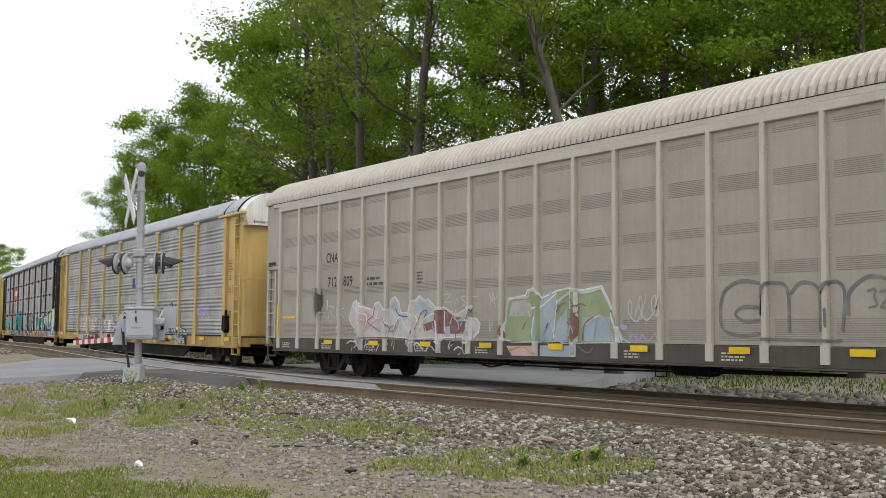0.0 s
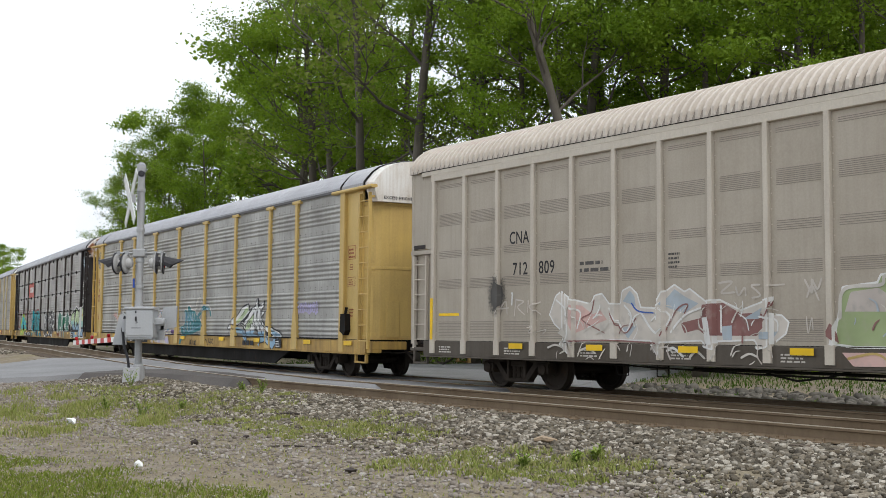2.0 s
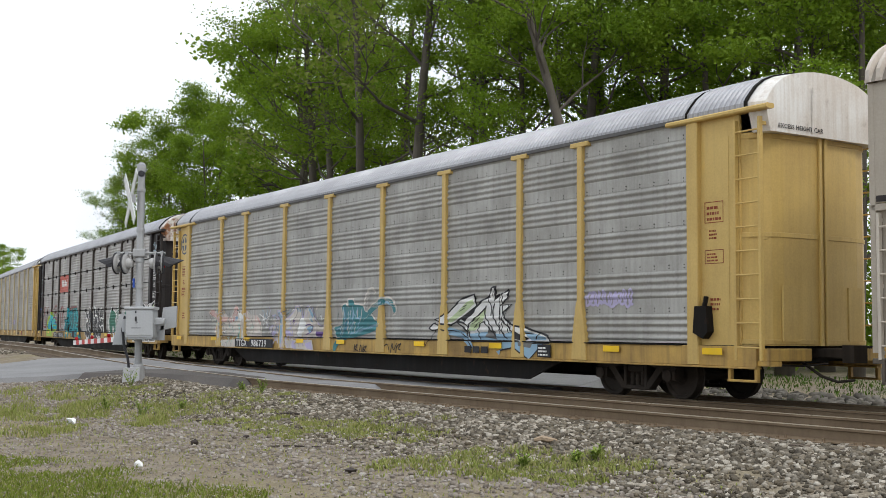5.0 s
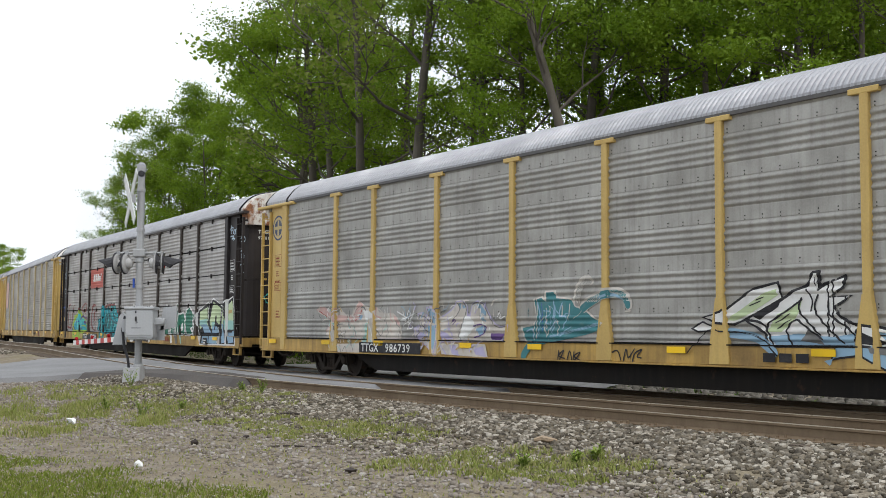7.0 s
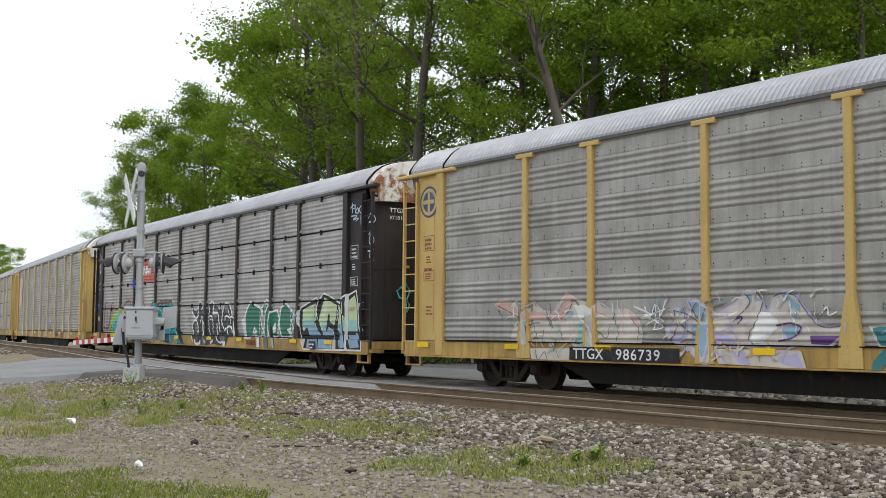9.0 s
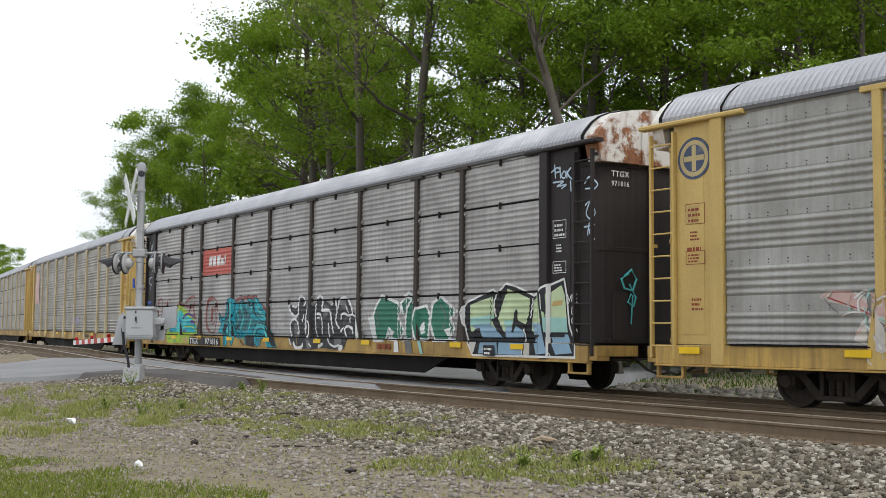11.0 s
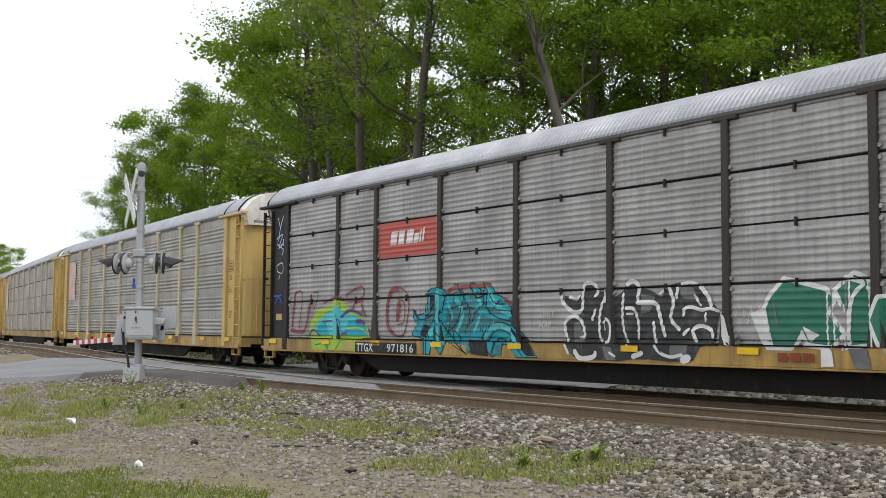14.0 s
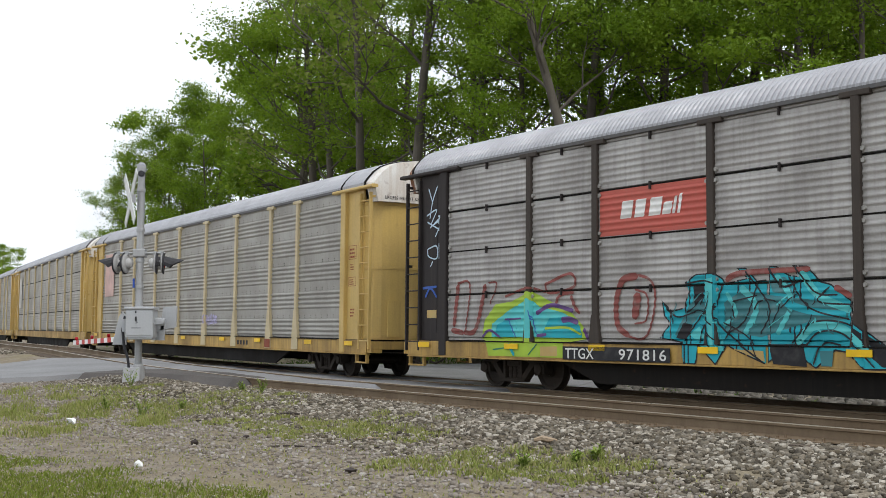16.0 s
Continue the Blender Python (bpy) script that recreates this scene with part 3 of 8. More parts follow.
def tag(car, kind, x0, x1, z0, z1, seed, mat, w=0.03, turns=9, label="", upright=False):
    """A quick scrawl in one line."""
    rnd = random.Random(seed)
    b = Build()
    length, across = (z1 - z0, x1 - x0) if upright else (x1 - x0, z1 - z0)
    # running loops with a few slashes, no letters
    for run in range(max(1, turns // 4)):
        pts, ang = [], rnd.uniform(0, 6.28)
        f0 = run / max(1, turns // 4)
        for i in range(15):
            f = f0 + (i / 14) * 1.0 / max(1, turns // 4)
            ang += rnd.uniform(1.0, 1.9)
            r = across * rnd.uniform(0.22, 0.48)
            a = f * length + 0.6 * r * math.cos(ang)
            c = across * 0.5 + r * math.sin(ang)
            a = min(length, max(0, a))
            pts.append((x0 + c, z1 - a) if upright else (x0 + a, z0 + c))
        ribbon(b, kind, pts, w, 0.012 + 0.0003 * run, 0, 0.5)
    for i in range(3):
        f = rnd.uniform(0.1, 0.9) * length
        p, q = (f, rnd.uniform(0, 0.3) * across), (min(length, f + 0.25 * across), across * rnd.uniform(0.7, 1.0))
        pts = [(x0 + v, z1 - u) for u, v in (p, q)] if upright else [(x0 + u, z0 + v) for u, v in (p, q)]
        ribbon(b, kind, pts, w, 0.014, 0, 0.5)
    return part("graffiti_tag", b, mat, car, label)


def frayed(co, x0, x1, z0, z1, n, seed, mats, w):
    """Short curved touches of the can over a painted piece."""
    rnd = random.Random(seed)
    for _ in range(n):
        x, z = rnd.uniform(x0, x1), rnd.uniform(z0, z1)
        a, bend, ln = rnd.uniform(0.3, 2.6), rnd.uniform(-0.9, 0.9), rnd.uniform(0.12, 0.42)
        pts = [(x, z)]
        for i in range(2):
            pts.append((pts[-1][0] + 0.5 * ln * math.cos(a), min(z1 + 0.1, max(z0 - 0.04, pts[-1][1] + 0.5 * ln * math.sin(a)))))
            a += bend
        co.stroke(pts, w * rnd.uniform(0.5, 1.5), rnd.choice(mats), rnd.uniform(0.3, 0.9))


def pale_letters(car, k):
    co = Coats(car, k)
    co.rimmed([(-8.76, 1.52), (-8.58, 1.87), (-8.43, 1.95), (-8.17, 1.8), (-7.58, 1.69), (-7.48, 1.85), (-7.29, 1.88), (-7.1, 1.69), (-6.78, 1.68), (-6.74, 1.92), (-6.55, 1.99), (-6.38, 1.86), (-6.29, 1.61), (-5.9, 1.59), (-5.69, 1.87), (-5.46, 1.99), (-5.23, 1.86), (-5.11, 1.91), (-4.76, 1.69), (-4.45, 1.71), (-4, 1.53), (-3.36, 1.72), (-3.43, 1.47), (-3.19, 1.44), (-3.07, 1.34), (-3.12, 1.18), (-3.46, 0.96), (-3.64, 0.94), (-3.72, 1.08), (-4.53, 1.05), (-4.56, 0.92), (-4.75, 0.95), (-4.84, 1.06), (-5.77, 1.02), (-5.81, 0.76), (-6.03, 1.05), (-7.06, 1.05), (-8.22, 1), (-8.18, 0.77), (-8.41, 0.94), (-8.32, 1.16), (-8.63, 1.35)], P_CHALK, P_WHITE, 0.03)
    co.shape([(-4.84, 1.65), (-4.37, 1.67), (-4, 1.49), (-3.64, 1.5), (-3.43, 1.42), (-3.68, 1.13), (-4.76, 1.13), (-4.92, 1.23), (-5.24, 1.17), (-5.32, 1.34), (-4.84, 1.43)], P_ROSE)
    co.shape([(-5.77, 1.67), (-5.46, 1.93), (-5.23, 1.8), (-4.91, 1.67), (-5.23, 1.51), (-5.56, 1.59)], P_MIST)
    co.shape([(-6.73, 1.74), (-6.55, 1.94), (-6.42, 1.81), (-6.4, 1.65)], P_MIST)
    co.shape([(-8.12, 1.7), (-7.39, 1.65), (-7.15, 1.41), (-8.02, 1.16), (-8.2, 1.42)], P_PINK)
    co.shape([(-7.82, 1.67), (-7.43, 1.79), (-7.2, 1.63), (-7.53, 1.51)], P_PEARL)
    co.shape([(-6.78, 1.26), (-6.38, 1.29), (-6.6, 1.06)], P_MIST)
    co.shape([(-4.84, 1.43), (-4.64, 1.45), (-4.56, 0.98), (-4.77, 0.98)], P_WHITE)
    co.shape([(-4.41, 1.28), (-4.19, 1.3), (-4.19, 1.06), (-4.39, 1.06)], P_MIST)
    co.shape([(-4, 1.38), (-3.57, 1.58), (-3.64, 1.38)], P_MIST)
    co.shape([(-3.64, 1.19), (-3.26, 1.2), (-3.36, 1.08), (-3.64, 1.08)], P_MIST)
    co.shape([(-8.53, 1.16), (-8.22, 1.4), (-8.14, 0.97)], P_PEARL)
    co.stroke([(-8.58, 1.81), (-8.32, 1.61), (-8.27, 1.16), (-8.36, 0.97)], 0.035, P_WHITE)
    co.stroke([(-8.12, 1.64), (-7.87, 1.54), (-7.97, 1.23)], 0.04, P_WHITE)
    co.stroke([(-7.48, 1.79), (-7.58, 1.54), (-7.82, 1.41), (-7.2, 1.16)], 0.03, P_ROSE)
    co.stroke([(-7.1, 1.63), (-6.87, 1.41), (-6.65, 1.17), (-6.51, 1.47), (-6.69, 1.68)], 0.04, P_WHITE)
    co.stroke([(-7.06, 1.63), (-6.69, 1.17), (-6.38, 1.44)], 0.03, P_ROSE)
    co.stroke([(-6.29, 1.56), (-5.9, 1.17), (-5.56, 1.43), (-5.77, 1.61)], 0.045, P_WHITE)
    co.stroke([(-6.51, 1.71), (-6.33, 1.56), (-5.94, 1.52)], 0.03, P_BLUE)
    co.stroke([(-5.73, 1.11), (-5.4, 1.57), (-5.15, 1.66), (-5.23, 1.49)], 0.03, P_ROSE)
    co.stroke([(-5.56, 1.17), (-5.24, 1.46), (-4.84, 1.6)], 0.04, P_WHITE)
    co.stroke([(-4.41, 1.64), (-4.41, 1.17)], 0.04, P_WHITE)
    co.stroke([(-4, 1.38), (-3.5, 1.42), (-3.34, 1.68)], 0.03, P_ROSE)
    co.stroke([(-3.64, 1.44), (-3.29, 1.38), (-3.26, 1.2)], 0.035, P_WHITE)
    co.stroke([(-8.22, 1), (-7.06, 1.03), (-5.9, 0.99)], 0.028, P_ROSE)
    co.stroke([(-8.77, 0.87), (-8.51, 0.93), (-8.26, 0.84), (-8.41, 0.76)], 0.04, P_PEARL)
    co.stroke([(-7.86, 0.82), (-7.61, 0.88), (-7.38, 0.78)], 0.04, P_PEARL)
    co.stroke([(-5.07, 0.75), (-4.91, 0.86), (-4.71, 0.74)], 0.05, P_PEARL)
    co.stroke([(-3.96, 0.77), (-3.78, 0.84), (-3.6, 0.79)], 0.04, P_PEARL)
    co.stroke([(-5.6, 0.85), (-5.43, 0.91), (-5.19, 0.76)], 0.05, P_WHITE)
    frayed(co, -8.4, -3.4, 1.0, 1.6, 46, 11, (P_WHITE, P_PEARL, P_ROSE, P_PEARL), 0.026)
    frayed(co, -8.5, -3.0, 0.66, 0.9, 22, 12, (P_PEARL, P_HAZE), 0.03)
    co.done("white, red and pale blue graffiti letters")


def green_letters(car, k):
    co = Coats(car, k)
    co.rimmed([(-2.22, 1.03), (-2.12, 1.48), (-2.05, 1.85), (-1.46, 1.9), (-1.41, 2.01), (-1.13, 2.04), (-0.97, 1.83), (-0.47, 1.97), (-0.13, 2.01), (0.29, 1.96), (0.82, 2.02), (1, 1.77), (1.19, 1.45), (1.35, 1.06), (1.55, 0.99), (0.18, 0.99), (-0.16, 0.99), (-1.86, 0.99)], P_MOSS, P_WHITE, 0.035)
    co.shape([(-1, 1.81), (-0.49, 1.94), (-0.56, 1.49), (-0.65, 1), (-1.2, 0.99), (-1.09, 1.49)], P_MIST)
    co.shape([(-1.93, 1.79), (-1.46, 1.84), (-1.17, 1.66), (-1.27, 1.49), (-2.03, 1.5)], P_HAZE)
    co.shape([(0.28, 1.46), (1.08, 1.47), (1.26, 1.02), (0.32, 1.01)], P_MIST)
    co.shape([(-0.47, 1.38), (-0.16, 1.65), (-0.16, 1), (-0.56, 1)], P_MIST)
    co.shape([(-0.15, 1.32), (-0.08, 1.61), (0.09, 1.63), (0.19, 1.37), (0.15, 1.05), (0.05, 0.98)], P_ROSE)
    co.shape([(-2.05, 0.89), (-1.21, 0.9), (-1.03, 0.7), (-1.86, 0.69)], P_PINK)
    co.shape([(-0.94, 0.91), (0.1, 0.92), (0.14, 0.7), (-0.94, 0.7)], P_MIST)
    co.shape([(-2.34, 1.15), (-2.22, 1.36), (-2.14, 1.03)], P_ROSE)
    co.stroke([(-2.12, 1.38), (-2.03, 1.83), (-1.42, 1.88), (-1.35, 2), (-1.09, 2.01)], 0.06, P_PEARL)
    co.stroke([(-1.27, 1.63), (-0.91, 1.71), (-0.49, 1.94)], 0.04, P_WHITE)
    co.stroke([(-0.47, 1.76), (-0.01, 1.97), (0.32, 1.93), (0.83, 2)], 0.06, P_PEARL)
    co.stroke([(0.83, 2), (1.05, 1.68), (1.23, 1.37), (1.38, 1.01)], 0.05, P_WHITE)
    co.stroke([(-1.09, 1.49), (-1.18, 1.04)], 0.035, P_WHITE)
    co.stroke([(-0.47, 1.82), (-0.59, 1.04)], 0.035, P_WHITE)
    co.stroke([(0.28, 1.01), (0.35, 1.32), (0.61, 1.48)], 0.03, P_ROSE)
    co.stroke([(0.37, 1.32), (0.77, 1.48), (1, 1.32)], 0.04, P_PEARL)
    co.stroke([(-1.96, 0.8), (-1.49, 0.88), (-1.21, 0.74)], 0.04, P_AMBER)
    co.stroke([(0.18, 0.92), (0.5, 0.79), (0.66, 0.9)], 0.025, P_ROSE)
    co.stroke([(-0.7, 1.97), (-0.65, 1.9)], 0.09, P_LILAC)
    co.stroke([(-0.88, 1.94), (-0.86, 1.89)], 0.08, P_LILAC)
    co.stroke([(1.34, 1.28), (1.53, 1.26)], 0.1, P_LILAC)
    frayed(co, -2.1, 0.9, 0.95, 1.7, 26, 13, (P_PEARL, P_MIST, P_ROSE), 0.026)
    co.done("green, blue and red graffiti letters")


def grey_letters(car, k):
    co = Coats(car, k)
    co.stroke([(4.61, 1.97), (4.2, 2.02), (3.86, 1.87), (3.75, 1.54), (3.83, 1.23), (4.19, 1.13), (4.6, 1.17)], 0.062, P_FADE)
    co.stroke([(4.61, 1.58), (4.26, 1.6), (4.08, 1.48), (4.29, 1.36), (4.6, 1.38)], 0.06, P_FADE)
    co.stroke([(4.63, 1.44), (4.69, 1.89), (4.92, 1.97), (5.14, 1.84), (5.17, 1.17)], 0.06, P_FADE)
    co.stroke([(5.18, 1.77), (5.39, 1.95), (5.66, 1.91), (5.75, 1.73), (5.75, 1.19)], 0.06, P_FADE)
    co.stroke([(5.76, 1.76), (5.9, 1.92), (6.09, 1.94), (6.2, 1.76), (6.15, 1.19)], 0.06, P_FADE)
    co.stroke([(5.9, 1.56), (5.91, 1.26)], 0.06, P_FADE)
    co.stroke([(6.26, 1.43), (6.28, 1.78), (6.56, 1.99), (6.77, 2), (6.98, 1.91), (7.11, 1.66), (7.12, 1.22)], 0.06, P_FADE)
    co.stroke([(6.58, 1.79), (6.72, 1.82), (6.7, 1.71), (6.75, 1.59), (6.6, 1.55)], 0.04, P_FADE)
    co.stroke([(6.79, 1.77), (6.9, 1.8), (6.91, 1.68), (6.81, 1.55), (6.95, 1.57)], 0.04, P_FADE)
    co.stroke([(4.66, 1.08), (5.43, 1.07), (6.15, 1.06)], 0.05, P_FADE)
    tagged(co.done("grey sprayed bubble letters"), kind="stuff")


def white_tags(car, k):
    co = Coats(car, k)
    co.stroke([(-4.48, 2), (-4.18, 2.01), (-4.41, 1.84), (-4.11, 1.84)], 0.0375, P_CHALK)
    co.stroke([(-4.11, 1.94), (-4.04, 1.79), (-3.92, 1.91), (-3.89, 1.77)], 0.0375, P_CHALK)
    co.stroke([(-3.6, 1.95), (-3.78, 1.94), (-3.67, 1.85), (-3.6, 1.77), (-3.78, 1.74)], 0.0338, P_CHALK)
    co.stroke([(-3.42, 1.93), (-3.11, 1.94)], 0.03, P_CHALK)
    co.stroke([(-2.75, 2.01), (-2.61, 1.8), (-2.61, 2), (-2.51, 1.85), (-2.43, 2.02)], 0.0375, P_CHALK)
    co.stroke([(-2.71, 1.72), (-2.61, 1.9), (-2.48, 1.67)], 0.0338, P_CHALK)
    co.stroke([(-2.72, 1.44), (-2.69, 1.18), (-2.62, 1.41), (-2.6, 1.21)], 0.0225, P_CHALK)
    co.stroke([(-10.54, 1.76), (-10.54, 1.46)], 0.03, P_CHALK)
    co.stroke([(-10.42, 1.57), (-10.17, 1.8), (-10.11, 1.53)], 0.03, P_CHALK)
    co.stroke([(-10.37, 1.65), (-10.05, 1.67)], 0.03, P_CHALK)
    co.stroke([(-9.82, 1.87), (-9.88, 1.49)], 0.03, P_CHALK)
    co.stroke([(-9.82, 1.83), (-9.58, 1.79), (-9.77, 1.68), (-9.54, 1.52)], 0.03, P_CHALK)
    co.stroke([(-9.43, 1.82), (-9.45, 1.56)], 0.03, P_CHALK)
    co.stroke([(-9.03, 1.78), (-9.29, 1.68), (-9.03, 1.52)], 0.03, P_CHALK)
    co.stroke([(-9.48, 1.26), (-9.21, 1.29), (-9.32, 1.16), (-8.89, 1.22), (-9, 1.13)], 0.0225, P_CHALK)
    co.stroke([(-9.98, 1.96), (-9.94, 1.96), (-9.96, 1.74), (-9.94, 1.74)], 0.055, P_WHITE)
    tagged(co.done("white sprayed scrawls"), kind="stuff")


def pink_letters(car, k):
    co = Coats(car, k)
    co.shape([(-10.11, 1.74), (-9.87, 1.83), (-9.55, 1.81), (-9.29, 1.7), (-9.12, 1.55), (-8.82, 1.71), (-8.86, 1.84), (-8.65, 1.69), (-8.49, 1.61), (-8.2, 1.58), (-7.96, 1.81), (-7.81, 1.95), (-7.61, 1.86), (-7.31, 1.77), (-7.05, 1.62), (-6.92, 1.78), (-6.83, 1.64), (-6.47, 1.61), (-6.15, 1.61), (-5.92, 1.48), (-5.78, 1.31), (-5.75, 1.12), (-5.78, 0.99), (-6.92, 0.97), (-7.03, 0.88), (-7.56, 0.89), (-7.6, 0.97), (-8.93, 0.96), (-9.01, 0.89), (-9.53, 1.08), (-9.42, 1.29), (-9.29, 1.46), (-9.73, 1.6), (-10, 1.66)], P_CHALK)
    co.shape([(-10.11, 1.74), (-9.87, 1.82), (-9.55, 1.79), (-9.2, 1.54), (-9.73, 1.6)], P_PINK)
    co.shape([(-9.12, 1.55), (-8.82, 1.59), (-8.12, 1.54), (-7.81, 1.93), (-7.57, 1.83), (-7.73, 1.58), (-8.12, 1.4), (-9.07, 1.42)], P_PINK)
    co.shape([(-7.57, 1.32), (-7.31, 1.42), (-7.12, 1.27), (-7.2, 1.06), (-7.01, 0.91), (-7.54, 0.91), (-7.5, 1.11)], P_MINT)
    co.shape([(-8.95, 1.35), (-7.73, 1.37), (-7.67, 0.99), (-8.9, 0.98)], P_CHALK)
    co.shape([(-7.01, 1.29), (-6.47, 1.45), (-5.98, 1.41), (-5.78, 1.27), (-5.8, 1.01), (-6.98, 1)], P_CHALK)
    co.shape([(-7.61, 1.7), (-7.2, 1.68), (-6.86, 1.52), (-6.54, 1.39), (-6.97, 1.52), (-7.41, 1.41)], P_WHITE)
    co.shape([(-8.84, 0.85), (-7.65, 0.87), (-7.67, 0.61), (-8.8, 0.63)], P_CHALK)
    co.shape([(-7.81, 1.6), (-7.61, 1.57), (-7.65, 1.45), (-7.79, 1.46)], P_SKY)
    co.shape([(-6.15, 1.58), (-5.92, 1.47), (-5.8, 1.29), (-6.05, 1.41)], P_PINK)
    co.stroke([(-9.07, 1.46), (-8.61, 1.47), (-8.12, 1.42), (-7.73, 1.5)], 0.05, P_PINK)
    co.stroke([(-9.38, 1.32), (-9.2, 1.21), (-9.01, 0.94)], 0.05, P_WHITE)
    co.stroke([(-8.78, 1.32), (-8.65, 1)], 0.018, P_GREY)
    co.stroke([(-8.45, 1.24), (-8.54, 0.99)], 0.018, P_GREY)
    co.stroke([(-8.04, 1.29), (-7.89, 1.01)], 0.018, P_GREY)
    co.stroke([(-6.97, 1.24), (-6.68, 1.07), (-6.61, 1.27)], 0.02, P_GREY)
    co.stroke([(-6.47, 1.41), (-6.36, 1.19), (-6.44, 1.01)], 0.018, P_GREY)
    co.stroke([(-8.82, 1.83), (-8.7, 1.67)], 0.04, P_AMBER)
    co.stroke([(-10, 1.73), (-9.29, 1.48), (-9.2, 1.4)], 0.02, P_RED)
    co.stroke([(-7.61, 1.83), (-7.73, 1.58), (-7.96, 1.42)], 0.02, P_RED)
    co.stroke([(-6.92, 1.77), (-6.97, 1.57), (-6.68, 1.49)], 0.045, P_PINK)
    co.stroke([(-7.42, 1.42), (-7.12, 1.29), (-7.01, 1.07)], 0.04, P_WHITE)
    co.stroke([(-6.05, 1.43), (-5.85, 1.24), (-5.88, 1.03)], 0.016, P_GREY)
    co.stroke([(-8.67, 0.84), (-8.59, 0.63), (-8.39, 0.79), (-8.3, 0.61)], 0.018, P_GREY)
    co.stroke([(-5.98, 1.65), (-5.52, 1.48), (-5.78, 1.43), (-5.19, 1.59)], 0.03, P_WHITE)
    co.stroke([(-5.71, 1.65), (-5.58, 1.41), (-5.45, 1.67), (-5.42, 1.36)], 0.028, P_WHITE)
    co.stroke([(-5.19, 1.76), (-5.32, 1.45), (-5.48, 1.24), (-5.26, 1.29), (-5.71, 1.5)], 0.025, P_WHITE)
    co.stroke([(-5.68, 1.29), (-5.39, 1.43), (-5.22, 1.36)], 0.022, P_WHITE)
    frayed(co, -10.0, -6.0, 1.0, 1.7, 60, 14, (P_CHALK, P_PINK, P_GREY, P_WHITE, P_CHALK, P_MINT), 0.028)
    frayed(co, -9.2, -7.9, 0.66, 0.93, 14, 15, (P_CHALK, P_MINT, P_GREY), 0.03)
    co.done("pale pink and mint graffiti letters")


def lilac_letters(car, k):
    co = Coats(car, k)
    co.rimmed([(-5.03, 1.57), (-4.84, 1.6), (-4.57, 1.5), (-4.69, 1.71), (-4.51, 1.73), (-4.24, 1.63), (-4.15, 1.47), (-3.92, 1.53), (-3.63, 1.66), (-3.43, 1.83), (-3.19, 1.82), (-3.06, 1.69), (-3.08, 1.52), (-2.95, 1.52), (-2.87, 1.75), (-2.66, 1.82), (-2.43, 1.74), (-2.28, 1.55), (-2.07, 1.35), (-1.83, 1.26), (-1.52, 1.3), (-1.55, 1.14), (-1.74, 1.06), (-1.81, 0.99), (-4.02, 0.96), (-4.1, 0.7), (-4.29, 0.65), (-4.59, 0.86), (-5.13, 1.08), (-5.19, 1.24), (-5, 1.29), (-4.75, 1.24), (-4.91, 1.4)], P_CHALK, P_LILAC, 0.03)
    co.shape([(-4.66, 1.7), (-4.48, 1.7), (-4.21, 1.58), (-4.21, 1.35), (-4.45, 1.4)], P_SKY)
    co.shape([(-4.6, 1.31), (-4.21, 1.31), (-4.19, 1.04), (-4.29, 0.75), (-4.57, 0.99)], P_SKY)
    co.shape([(-3.43, 1.78), (-3.27, 1.81), (-3.11, 1.69), (-3.35, 1.67)], P_SKY)
    co.shape([(-2.82, 1.74), (-2.61, 1.79), (-2.36, 1.6), (-2.41, 1.39), (-2.56, 1.43), (-2.57, 1.67)], P_SKY)
    co.shape([(-2.72, 1.24), (-2.46, 1.31), (-2.31, 1.21), (-2.57, 1.05)], P_SKY)
    co.shape([(-4.09, 1.39), (-3.63, 1.61), (-3.35, 1.62), (-3.19, 1.44), (-3.42, 1.13), (-4.1, 1.09)], P_CHALK)
    co.shape([(-2.9, 1.69), (-2.69, 1.77), (-2.61, 1.56), (-2.82, 1.52)], P_CHALK)
    co.shape([(-5.13, 1.16), (-4.76, 1.15), (-4.66, 1), (-4.99, 1.02)], P_LILAC)
    co.shape([(-2.19, 1.14), (-1.62, 1.14), (-1.84, 1), (-2.17, 1.01)], P_PURPLE)
    co.shape([(-4.1, 1.2), (-3.81, 1.13), (-3.58, 1.01), (-4.05, 0.99)], P_LILAC)
    co.shape([(-4.05, 0.91), (-2.31, 0.91), (-2.21, 0.63), (-3.97, 0.67)], P_CHALK)
    co.shape([(-3.66, 0.87), (-3.41, 0.88), (-3.27, 0.65), (-3.55, 0.68)], P_LILAC)
    co.shape([(-2.74, 0.8), (-2.38, 0.87), (-2.26, 0.64), (-2.64, 0.68)], P_LILAC)
    co.shape([(-3.14, 1.52), (-2.93, 1.5), (-2.72, 1.31), (-3.09, 1.01), (-3.36, 1.01)], P_WHITE)
    co.stroke([(-5.01, 1.57), (-4.91, 1.39), (-4.72, 1.24), (-4.51, 1.13)], 0.03, P_GREY)
    co.stroke([(-5, 1.56), (-4.69, 1.49), (-4.48, 1.38), (-4.33, 1.31)], 0.022, P_GREY)
    co.stroke([(-4.66, 1.71), (-4.51, 1.49), (-4.36, 1.36)], 0.02, P_GREY)
    co.stroke([(-4.21, 1.33), (-4.14, 1.04), (-4.26, 0.68)], 0.04, P_LILAC)
    co.stroke([(-3.43, 1.82), (-3.35, 1.65), (-3.69, 1.35)], 0.022, P_GREY)
    co.stroke([(-3.07, 1.68), (-3.19, 1.39), (-3.36, 1.13), (-3.27, 0.98)], 0.022, P_GREY)
    co.stroke([(-2.82, 1.29), (-2.51, 1.33), (-2.34, 1.24), (-2.52, 1.1), (-2.78, 1.05)], 0.03, P_PURPLE)
